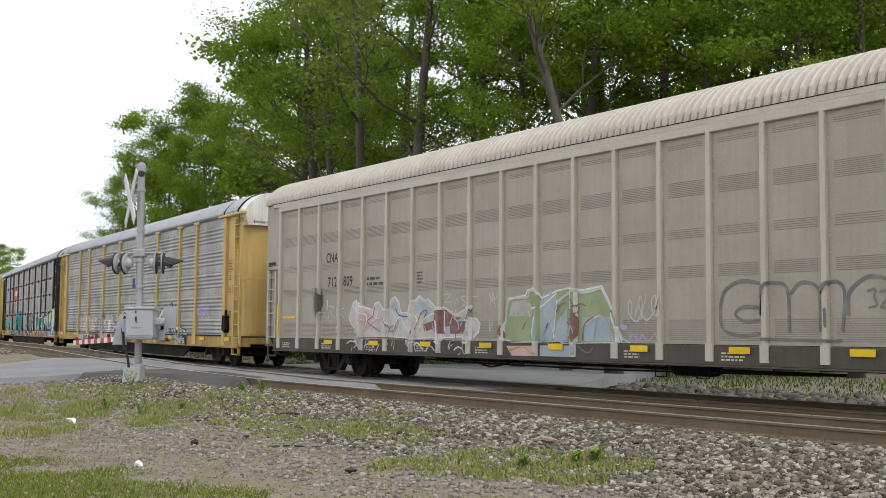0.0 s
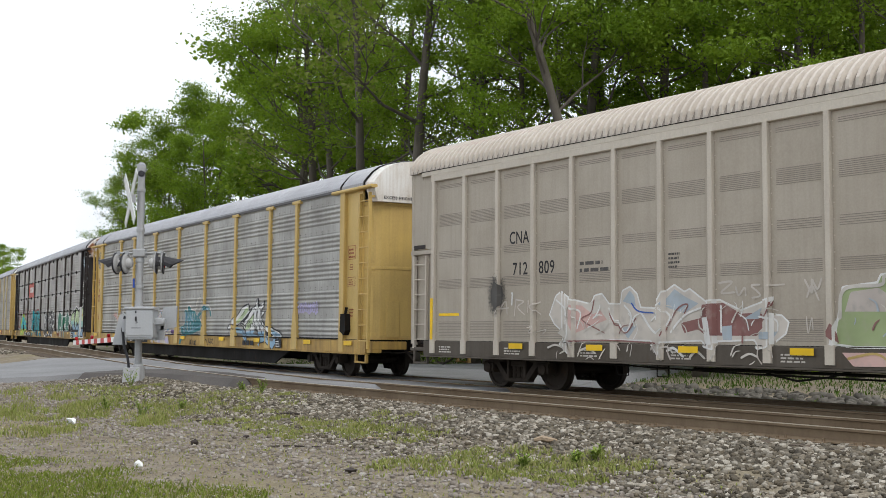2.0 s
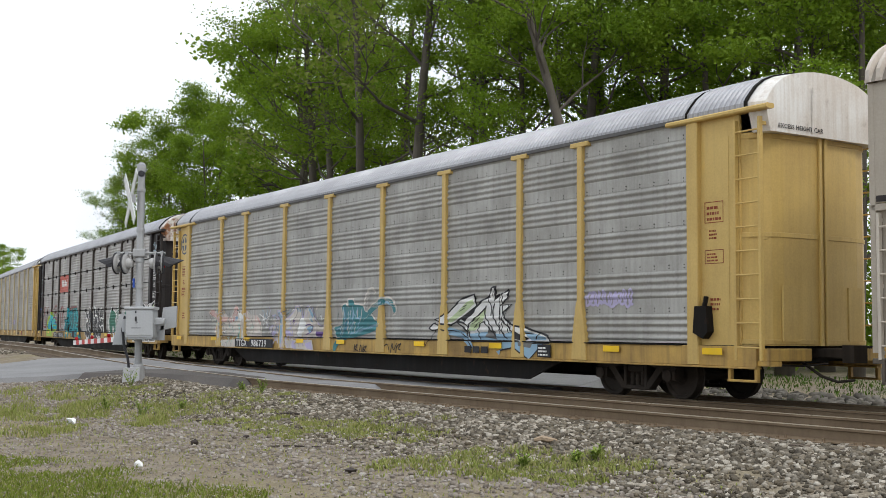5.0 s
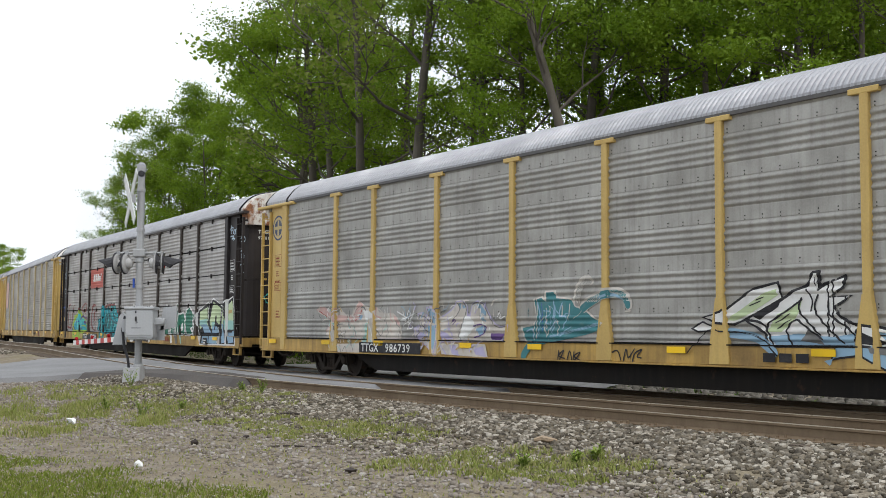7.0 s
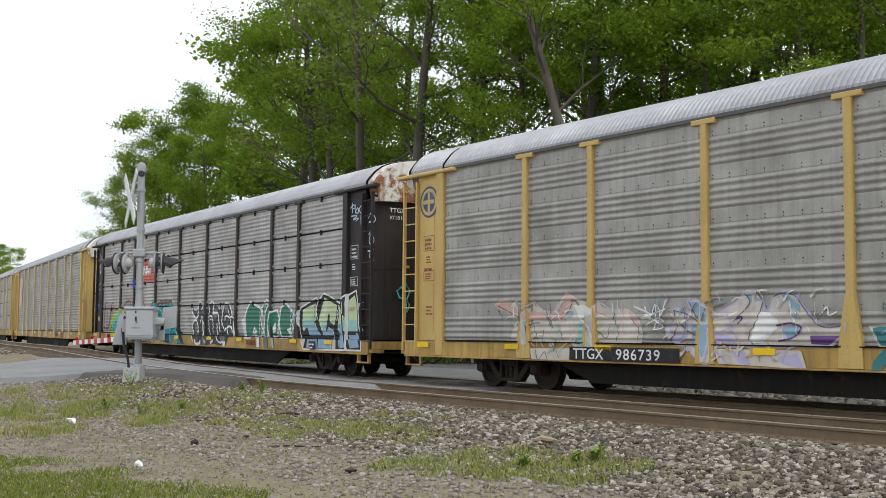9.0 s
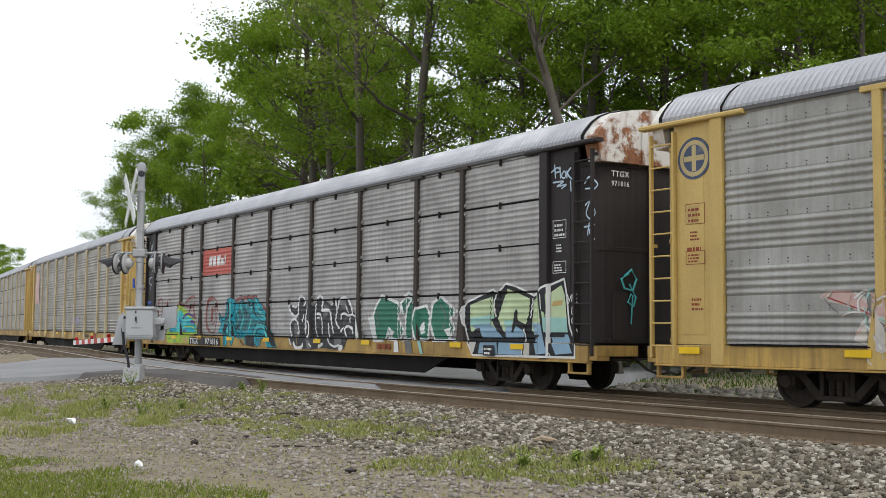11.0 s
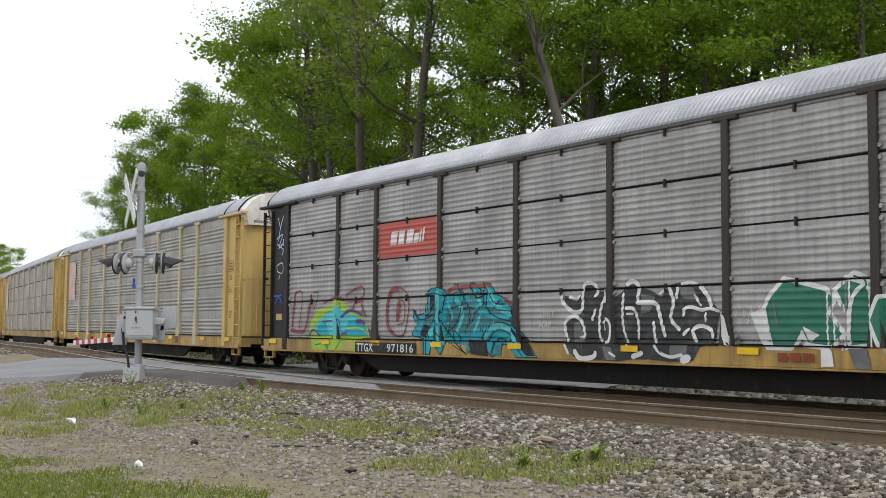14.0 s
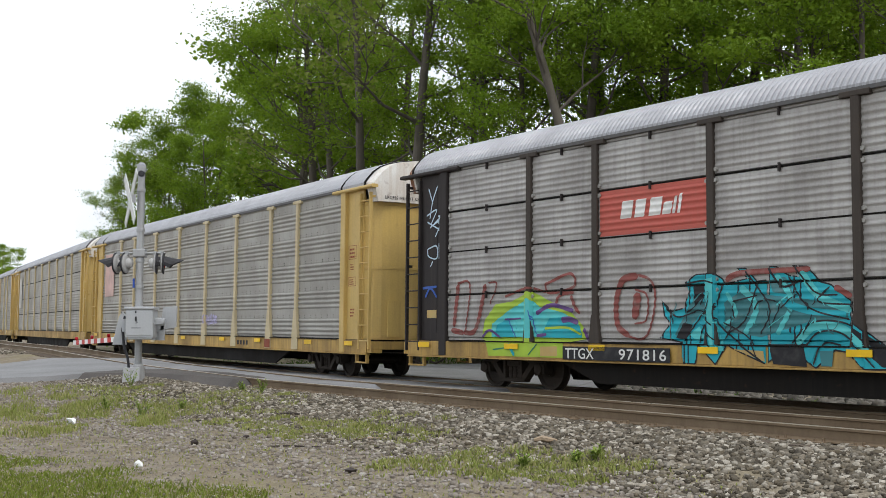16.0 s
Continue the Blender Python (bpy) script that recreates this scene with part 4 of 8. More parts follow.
    co.stroke([(-2.87, 1.75), (-2.71, 1.8), (-2.46, 1.76), (-2.26, 1.53), (-1.97, 1.28), (-1.53, 1.3)], 0.022, P_GREY)
    co.stroke([(-4.09, 1.4), (-3.8, 1.44), (-3.58, 1.53)], 0.035, P_WHITE)
    co.stroke([(-2.56, 1.68), (-2.49, 1.39), (-2.31, 1.31)], 0.03, P_WHITE)
    co.stroke([(-4, 0.87), (-3.77, 0.67)], 0.04, P_LILAC)
    co.stroke([(-4.09, 1.6), (-3.89, 1.66)], 0.04, P_GREY)
    co.stroke([(-3.16, 1.89), (-3.11, 1.86)], 0.05, P_GREY)
    co.stroke([(-2.16, 1.51), (-2.01, 1.47), (-1.82, 1.57)], 0.04, P_GREY)
    co.stroke([(-1.99, 1.45), (-1.87, 1.57), (-1.82, 1.45), (-1.68, 1.5)], 0.03, P_WHITE)
    co.stroke([(-3.63, 1.4), (-3.49, 1.44), (-3.58, 1.31)], 0.03, P_PURPLE)
    frayed(co, -5.6, -2.0, 1.0, 1.75, 56, 16, (P_CHALK, P_LILAC, P_GREY, P_WHITE, P_SKY, P_CHALK), 0.03)
    frayed(co, -4.9, -2.6, 0.66, 0.93, 20, 17, (P_CHALK, P_LILAC, P_AMBER), 0.035)
    co.done("pale lilac and blue graffiti letters")


def teal_letters(car, k):
    co = Coats(car, k)
    co.rimmed([(-1.1, 1.26), (-0.71, 1.3), (-0.62, 1.45), (-0.71, 1.8), (-0.48, 1.86), (-0.34, 1.77), (-0.34, 1.96), (-0.06, 1.96), (-0.02, 1.84), (0.43, 1.8), (0.53, 1.66), (0.78, 1.6), (1.12, 1.42), (1.35, 1.34), (1.2, 1.25), (0.61, 1.2), (-0.01, 1.09), (-0.5, 0.98), (-0.97, 1)], P_TEAL, P_PEARL, 0.035)
    co.stroke([(0.69, 1.59), (0.95, 1.74), (1.28, 1.86), (1.69, 1.91), (1.97, 1.82), (2.07, 1.59)], 0.22, P_PEARL)
    co.stroke([(0.69, 1.58), (0.95, 1.72), (1.28, 1.84), (1.69, 1.89), (1.93, 1.8), (2.04, 1.61)], 0.16, P_TEAL)
    co.stroke([(0.56, 1.67), (0.65, 2), (0.84, 2.17), (1.08, 2.11)], 0.2, P_PEARL)
    co.stroke([(0.58, 1.67), (0.67, 1.99), (0.84, 2.13), (1.03, 2.1)], 0.13, GALV)
    co.stroke([(1.35, 1.33), (0.61, 1.18), (-0.29, 1.04), (-0.79, 0.89), (-1.05, 0.64)], 0.2, P_TEAL)
    co.stroke([(1.28, 1.34), (0.61, 1.22), (-0.2, 1.09)], 0.06, P_SKY)
    co.stroke([(1.2, 1.81), (1.61, 1.87), (1.89, 1.78)], 0.05, P_SKY)
    co.stroke([(-0.62, 1.78), (-0.52, 1.46), (-0.57, 1.12)], 0.04, P_SKY)
    co.stroke([(-0.34, 1.66), (-0.31, 1.23)], 0.03, P_PEARL)
    co.stroke([(-0.11, 1.8), (-0.06, 1.46), (-0.11, 1.18)], 0.035, P_SKY)
    co.stroke([(0.16, 1.76), (0.07, 1.51), (0.3, 1.46), (0.17, 1.23)], 0.035, P_SKY)
    co.stroke([(0.39, 1.73), (0.34, 1.4)], 0.025, P_PEARL)
    co.stroke([(-0.95, 1.18), (-0.76, 1.23), (-0.71, 1.03)], 0.03, P_SKY)
    co.stroke([(-0.43, 1.6), (-0.2, 1.56), (-0.38, 1.4), (-0.2, 1.32)], 0.03, P_SKY)
    co.stroke([(-0.48, 1.75), (-0.43, 1.18)], 0.02, P_BLUE)
    co.stroke([(1.93, 1.55), (2.1, 1.57)], 0.03, P_PEARL)
    frayed(co, -1.0, 0.7, 1.05, 1.6, 22, 19, (P_SKY, P_PEARL, P_TEAL), 0.022)
    co.done("teal graffiti letters with pale rims and a curled arm")


def white_arrow(car, k):
    co = Coats(car, k)
    co.rimmed([(3.89, 1.43), (4.29, 1.5), (4.93, 1.86), (5.44, 1.95), (5.5, 1.73), (4.8, 1.42), (4.54, 1.33), (4.16, 1.36)], P_WHITE, P_BLACK, 0.04)
    co.rimmed([(3.63, 1.25), (3.86, 1.34), (4.19, 1.22), (3.75, 1.21)], P_WHITE, P_BLACK, 0.035)
    co.rimmed([(6.34, 0.76), (6.59, 0.82), (6.98, 0.87), (7.47, 0.63), (7.91, 0.94), (7.04, 1.01), (6.56, 0.98), (6.45, 0.68)], P_SKY, P_BLACK, 0.03)
    co.rimmed([(6.45, 1.58), (6.58, 1.41), (6.79, 1.3), (7.3, 1.24), (8.02, 1.08), (8.07, 0.98), (7.48, 0.97), (6.99, 1.01), (6.69, 1.2)], P_WHITE, P_BLACK, 0.04)
    co.rimmed([(4.8, 1.39), (5.29, 1.55), (5.76, 1.81), (6.04, 1.89), (6.12, 2.08), (6.21, 2.09), (6.22, 1.81), (6.33, 1.89), (6.7, 2.01), (6.64, 1.87), (6.38, 1.71), (6.75, 1.72), (6.47, 1.58), (6.59, 1.4), (6.89, 1.27), (6.84, 1.01), (5.28, 0.99), (5.21, 1.19)], P_WHITE, P_BLACK, 0.045)
    co.shape([(5.21, 1.12), (5.86, 1.17), (6.47, 1.12), (6.87, 1.18), (6.85, 1), (5.38, 0.99)], P_SKY)
    co.shape([(7.2, 1.21), (7.97, 1.07), (7.97, 1.01), (7.49, 1)], P_SKY)
    co.shape([(5.43, 1.46), (5.9, 1.68), (5.84, 1.46), (5.52, 1.19), (5.22, 1.19)], P_CREAM)
    co.shape([(4.38, 1.39), (5.11, 1.79), (5.41, 1.87), (5.44, 1.77), (4.8, 1.45), (4.54, 1.37)], P_CREAM)
    co.shape([(4.91, 1.46), (5.5, 1.7), (5.44, 1.58), (5.06, 1.38)], P_BLACK)
    co.shape([(5.89, 1.06), (6.03, 1.24), (6.2, 1.15), (6.31, 1)], P_GREY)
    co.shape([(7, 1.2), (7.44, 1.03), (7.25, 1), (6.97, 1.03)], P_BLACK)
    co.shape([(7.13, 0.97), (7.64, 1), (7.53, 0.85), (7.16, 0.89)], P_GREY)
    co.stroke([(4.38, 1.19), (4.79, 1.14), (5.1, 1.06), (5.47, 0.83)], 0.16, P_SKY)
    co.stroke([(4.25, 1.2), (4.79, 1.17), (5.16, 1.06), (5.47, 0.81)], 0.03, P_BLACK)
    co.stroke([(5.72, 0.99), (5.62, 1.22), (5.8, 1.38), (5.98, 1.27), (6.31, 1.07)], 0.035, P_BLACK)
    co.stroke([(5.9, 1.73), (5.85, 1.54), (6.04, 1.33), (6.25, 1.14)], 0.035, P_BLACK)
    co.stroke([(6.21, 1.77), (6.15, 1.54), (6.37, 1.27), (6.68, 1.02)], 0.035, P_BLACK)
    co.stroke([(6.39, 1.68), (6.43, 1.45), (6.76, 1.24), (6.97, 1.01)], 0.035, P_BLACK)
    co.stroke([(5.22, 1.19), (5.27, 1.33), (5.52, 1.47), (5.92, 1.7)], 0.035, P_BLACK)
    co.stroke([(4.8, 1.39), (5.16, 1.31), (5.35, 0.99)], 0.04, P_BLACK)
    co.stroke([(5.99, 1.86), (6.1, 1.68), (6.07, 1.5)], 0.03, P_BLACK)
    co.stroke([(4.99, 1.7), (5.17, 1.75)], 0.02, P_BLACK)
    co.stroke([(4.86, 1.61), (5.11, 1.69)], 0.02, P_BLACK)
    co.stroke([(5.4, 1.33), (5.7, 1.48)], 0.02, P_BLACK)
    co.stroke([(5.43, 1.24), (5.7, 1.39)], 0.02, P_BLACK)
    co.stroke([(6.15, 2.03), (6.17, 1.89)], 0.02, P_BLACK)
    co.stroke([(7.64, 1.02), (7.78, 1.15)], 0.03, P_BLACK)
    co.stroke([(7.25, 1.15), (7.59, 1.13)], 0.02, P_BLACK)
    co.stroke([(3.53, 0.82), (3.89, 1.16), (4.09, 1.24)], 0.02, P_BLACK)
    co.done("white graffiti letters with black rims and blue feet")


def sill_tags(car, k):
    co = Coats(car, k)
    co.stroke([(0.12, 0.83), (0.1, 0.61), (0.27, 0.82), (0.12, 0.72), (0.32, 0.66)], 0.03, P_BLACK)
    co.stroke([(0.36, 0.63), (0.45, 0.81), (0.51, 0.63)], 0.03, P_BLACK)
    co.stroke([(0.58, 0.82), (0.56, 0.63), (0.75, 0.79), (0.58, 0.72), (0.77, 0.63)], 0.03, P_BLACK)
    co.stroke([(1.59, 0.79), (1.79, 0.84), (1.89, 0.66)], 0.03, P_BLACK)
    co.stroke([(1.94, 0.64), (2.02, 0.87), (2.08, 0.72), (2.25, 0.89)], 0.03, P_BLACK)
    co.stroke([(2.18, 0.64), (2.25, 0.8), (2.43, 0.87), (2.31, 0.75), (2.43, 0.72)], 0.03, P_BLACK)
    tagged(co.done("black scrawls on the sill"), kind="stuff")


def lime_mound(car, k):
    co = Coats(car, k)
    co.shape([(-10.64, 1.04), (-10.52, 1.43), (-10.16, 1.75), (-9.6, 1.8), (-9.06, 2), (-8.72, 1.9), (-8.35, 1.75), (-7.81, 1.56), (-7.46, 1.3), (-7.36, 1.05), (-7.97, 0.97), (-7.97, 0.68), (-10.34, 0.68), (-10.43, 0.94)], P_LIME)
    co.shape([(-10.33, 1.06), (-10.29, 1.34), (-9.69, 1.63), (-9.06, 1.86), (-8.72, 1.67), (-8.08, 1.57), (-7.59, 1.36), (-7.46, 1.06)], P_AQUA)
    co.shape([(-8.72, 1.07), (-8.44, 1.45), (-7.9, 1.47), (-7.55, 1.29), (-7.46, 1.06)], P_CYAN)
    co.shape([(-10.2, 1.07), (-10.1, 1.32), (-9.74, 1.46), (-9.54, 1.07)], P_CYAN)
    co.shape([(-9.01, 1.97), (-8.72, 1.87), (-7.9, 1.58), (-7.72, 1.49), (-8.72, 1.69)], P_LIME)
    co.shape([(-9.47, 1.42), (-9.01, 1.59), (-8.67, 1.23), (-9, 1.05), (-9.49, 1.09)], P_AQUA)
    co.shape([(-8.66, 0.89), (-8.15, 0.9), (-8.15, 0.71), (-8.66, 0.7)], P_AMBER)
    co.stroke([(-10.62, 1.06), (-10.36, 1.21), (-10, 1.06)], 0.06, P_PURPLE)
    co.stroke([(-8.84, 1.54), (-8.37, 1.7), (-7.72, 1.58)], 0.09, P_PURPLE)
    co.stroke([(-8.08, 1.41), (-7.81, 1.42), (-7.59, 1.35)], 0.12, P_PURPLE)
    co.stroke([(-9.84, 1.43), (-9.3, 1.45)], 0.04, P_PURPLE)
    co.stroke([(-8.83, 1.1), (-8.53, 1.13)], 0.07, P_PURPLE)
    co.stroke([(-9.74, 1.46), (-9.49, 1.07)], 0.03, P_BLUE)
    co.stroke([(-9.01, 1.61), (-8.83, 1.13)], 0.03, P_BLUE)
    co.stroke([(-10.18, 0.81), (-9.62, 0.85), (-9.52, 0.7)], 0.03, P_GREEN)
    co.stroke([(-9.04, 0.71), (-8.75, 0.95)], 0.03, P_GREEN)
    co.stroke([(-10.1, 1.59), (-9.4, 1.73)], 0.04, P_LIME)
    co.stroke([(-9.68, 0.94), (-9.47, 0.7)], 0.08, P_CYAN)
    co.stroke([(-8.58, 1.25), (-7.9, 1.26), (-7.51, 1.13)], 0.05, P_LIME)
    co.stroke([(-7.43, 1.25), (-7.31, 1.02)], 0.08, P_PURPLE)
    co.done("lime and aqua graffiti mound with purple edges")


def red_letters(car, k):
    co = Coats(car, k)
    co.stroke([(-11.49, 2.21), (-11.64, 1.28)], 0.13, P_MAROON)
    co.stroke([(-11.52, 2.23), (-11.07, 2.18), (-11.22, 1.18)], 0.05, P_MAROON)
    co.stroke([(-11.73, 1.21), (-11.28, 1.15)], 0.13, P_MAROON)
    co.stroke([(-10.51, 2.18), (-10.84, 1.25), (-11.28, 1.15)], 0.12, P_MAROON)
    co.stroke([(-10.42, 2.21), (-10.13, 2.17), (-10.36, 1.75)], 0.04, P_MAROON)
    co.stroke([(-8.58, 2.11), (-7.83, 2.3), (-7.72, 2.05), (-8.43, 1.94), (-8.58, 2.11)], 0.06, P_MAROON)
    co.stroke([(-8.26, 1.71), (-8.12, 1.89), (-7.72, 1.94)], 0.07, P_MAROON)
    co.stroke([(-7.81, 1.88), (-7.68, 1.65), (-7.55, 1.53)], 0.08, P_MAROON)
    co.stroke([(-9.85, 1.9), (-9.11, 2.06), (-8.54, 1.96)], 0.05, P_MAROON)
    co.stroke([(-6, 2.21), (-5.69, 2.1), (-5.57, 1.78), (-5.7, 1.25), (-5.93, 1.06), (-6.39, 1.14)], 0.05, P_MAROON)
    co.stroke([(-6, 2.19), (-6.39, 2.12), (-6.55, 1.74), (-6.51, 1.3), (-6.23, 1.11)], 0.14, P_MAROON)
    co.stroke([(-6, 1.89), (-6.08, 1.41)], 0.2, P_MAROON)
    co.stroke([(-6.08, 1.95), (-5.77, 1.83), (-5.79, 1.41), (-6.08, 1.33)], 0.04, P_MAROON)
    co.stroke([(-3.97, 2.04), (-3.71, 2.14), (-3.18, 2.16), (-2.29, 2.16)], 0.1, P_MAROON)
    co.stroke([(-1.86, 1.88), (-1.56, 1.72)], 0.1, P_MAROON)
    tagged(co.done("faint red sprayed letters"), kind="stuff")


def cyan_letters(car, k):
    co = Coats(car, k)
    co.rimmed([(-5.44, 1.09), (-5.2, 1.33), (-5.34, 1.48), (-5.4, 1.71), (-5.18, 1.53), (-4.89, 1.58), (-4.77, 1.86), (-4.85, 2.02), (-4.61, 2.15), (-4.2, 2.15), (-4.04, 2.05), (-3.99, 1.96), (-3.68, 2.02), (-3.48, 2.05), (-3.7, 2.22), (-3.55, 2.21), (-3.33, 1.99), (-3.08, 2.01), (-3.1, 2.22), (-2.94, 2.21), (-2.7, 2.06), (-2.49, 2.04), (-2.6, 2.21), (-2.35, 2.19), (-2.13, 1.95), (-1.94, 1.9), (-1.54, 1.62), (-1.58, 1.36), (-1.04, 0.99), (-0.72, 0.68), (-1.34, 0.66), (-1.62, 0.91), (-1.84, 0.94), (-2.18, 0.66), (-2.68, 0.97), (-3.13, 0.7), (-3.78, 0.93), (-3.92, 1), (-4.17, 0.67), (-4.55, 1), (-4.61, 0.66), (-4.89, 0.67), (-4.92, 1.02)], P_CYAN, P_BLACK, 0.025)
    co.shape([(-4.77, 1.65), (-4.48, 1.81), (-4.4, 1.6), (-4.67, 1.35), (-4.9, 1.05), (-5.11, 1.14)], P_TEAL)
    co.shape([(-4.01, 1.67), (-3.62, 1.87), (-2.94, 1.76), (-2.36, 1.7), (-1.6, 1.56), (-1.61, 1.39), (-2.37, 1.34), (-3.25, 1.11), (-4, 1.2)], P_TEAL)
    co.shape([(-3.07, 1), (-2.4, 1.01), (-2.34, 0.66), (-2.98, 0.69)], P_BLACK)
    co.shape([(-1.55, 1.28), (-1, 0.97), (-0.76, 0.69), (-1.04, 0.69), (-1.6, 1.11)], P_BLACK)
    co.shape([(-4.68, 1.96), (-4.44, 2.01), (-4.42, 1.8), (-4.67, 1.6)], P_BLACK)
    co.shape([(-2.11, 0.91), (-1.86, 0.91), (-1.87, 0.68), (-2.09, 0.68)], P_TEAL)
    co.shape([(-4.9, 1.35), (-4.69, 1.31), (-4.86, 1.05), (-5.08, 1.09)], P_BLACK)
    co.shape([(-3.78, 0.91), (-3.15, 0.89), (-3.14, 0.72), (-3.59, 0.86)], P_AMBER)
    co.shape([(-3.09, 2.01), (-2.76, 2.06), (-2.59, 1.76), (-3, 1.82)], P_TEAL)
    co.shape([(-4.41, 2.06), (-4.17, 2.1), (-4.1, 1.95), (-4.18, 1.5), (-4.08, 1.1), (-3.97, 0.88), (-4.27, 0.87), (-4.31, 1.4)], P_AQUA)
    co.shape([(-4.76, 1.14), (-4.55, 1.29), (-4.42, 1.1), (-4.62, 1.04)], P_AQUA)
    co.stroke([(-3.65, 1.93), (-3.34, 1.59), (-3.57, 1.15)], 0.12, P_AQUA)
    co.stroke([(-2.94, 2.1), (-2.65, 1.67), (-2.92, 1.15)], 0.1, P_AQUA)
    co.stroke([(-2.47, 2.12), (-2.13, 1.75), (-1.57, 1.51)], 0.14, P_AQUA)
    co.stroke([(-2.57, 1.02), (-2.2, 1.28), (-1.71, 1.24), (-1.26, 0.92)], 0.12, P_AQUA)
    co.stroke([(-2.31, 0.74), (-2.09, 1.09), (-1.71, 1.07), (-1.34, 0.7)], 0.1, P_CYAN)
    co.stroke([(-2.82, 1.67), (-2.36, 1.53), (-1.65, 1.45)], 0.12, P_CYAN)
    co.stroke([(-3.94, 1.84), (-3.75, 1.49), (-4.01, 1.3)], 0.08, P_AQUA)
    co.stroke([(-4.85, 2.01), (-4.41, 2.05), (-4.01, 1.95)], 0.03, P_BLACK)
    co.stroke([(-4.04, 1.95), (-4.18, 1.45), (-3.82, 1.1), (-3.16, 0.7)], 0.035, P_BLACK)
    co.stroke([(-3.95, 1.15), (-3.56, 1.39), (-3.3, 1.97)], 0.03, P_BLACK)
    co.stroke([(-3.55, 2.18), (-3.07, 1.58), (-3.25, 1.15)], 0.03, P_BLACK)
    co.stroke([(-3.09, 2.21), (-2.82, 1.91), (-2.47, 1.99)], 0.04, P_BLACK)
    co.stroke([(-2.7, 2.06), (-2.31, 1.57), (-1.6, 1.38)], 0.03, P_BLACK)
    co.stroke([(-2.58, 2.2), (-2.19, 1.8), (-1.8, 1.75)], 0.03, P_BLACK)
    co.stroke([(-2.66, 1.02), (-2.25, 1.34), (-1.65, 1.32), (-1.29, 1.03)], 0.03, P_BLACK)
    co.stroke([(-2.42, 0.97), (-2.14, 1.19), (-1.71, 1.16), (-1.16, 0.68)], 0.03, P_BLACK)
    co.stroke([(-2.22, 0.7), (-2.06, 1.02), (-1.76, 1)], 0.03, P_BLACK)
    co.stroke([(-4.41, 1.55), (-4.69, 1.25), (-4.9, 1.03)], 0.03, P_BLACK)
    co.stroke([(-5.36, 1.67), (-5.04, 1.45), (-4.62, 1.53)], 0.03, P_BLACK)
    co.stroke([(-4.01, 1.35), (-3.5, 1.1), (-3.28, 0.74)], 0.025, P_BLACK)
    co.stroke([(-3.18, 1.73), (-2.88, 1.63), (-3.01, 1.34)], 0.025, P_BLACK)
    co.stroke([(-4.55, 1), (-4.41, 1.3), (-4.27, 0.85)], 0.03, P_BLACK)
    co.stroke([(-2.68, 1.27), (-2.66, 1.18)], 0.04, P_BLACK)
    co.stroke([(-1.94, 1.88), (-2.14, 1.66), (-1.54, 1.6)], 0.03, P_BLACK)
    co.stroke([(-3.81, 1.69), (-3.31, 1.78)], 0.025, P_BLACK)
    co.stroke([(-3.94, 1.64), (-3.82, 1.4), (-3.56, 1.49)], 0.05, P_TEAL)
    frayed(co, -5.2, -1.7, 1.05, 1.75, 40, 18, (P_BLACK, P_AQUA, P_BLACK, P_TEAL), 0.024)
    co.done("cyan graffiti letters with black rims")


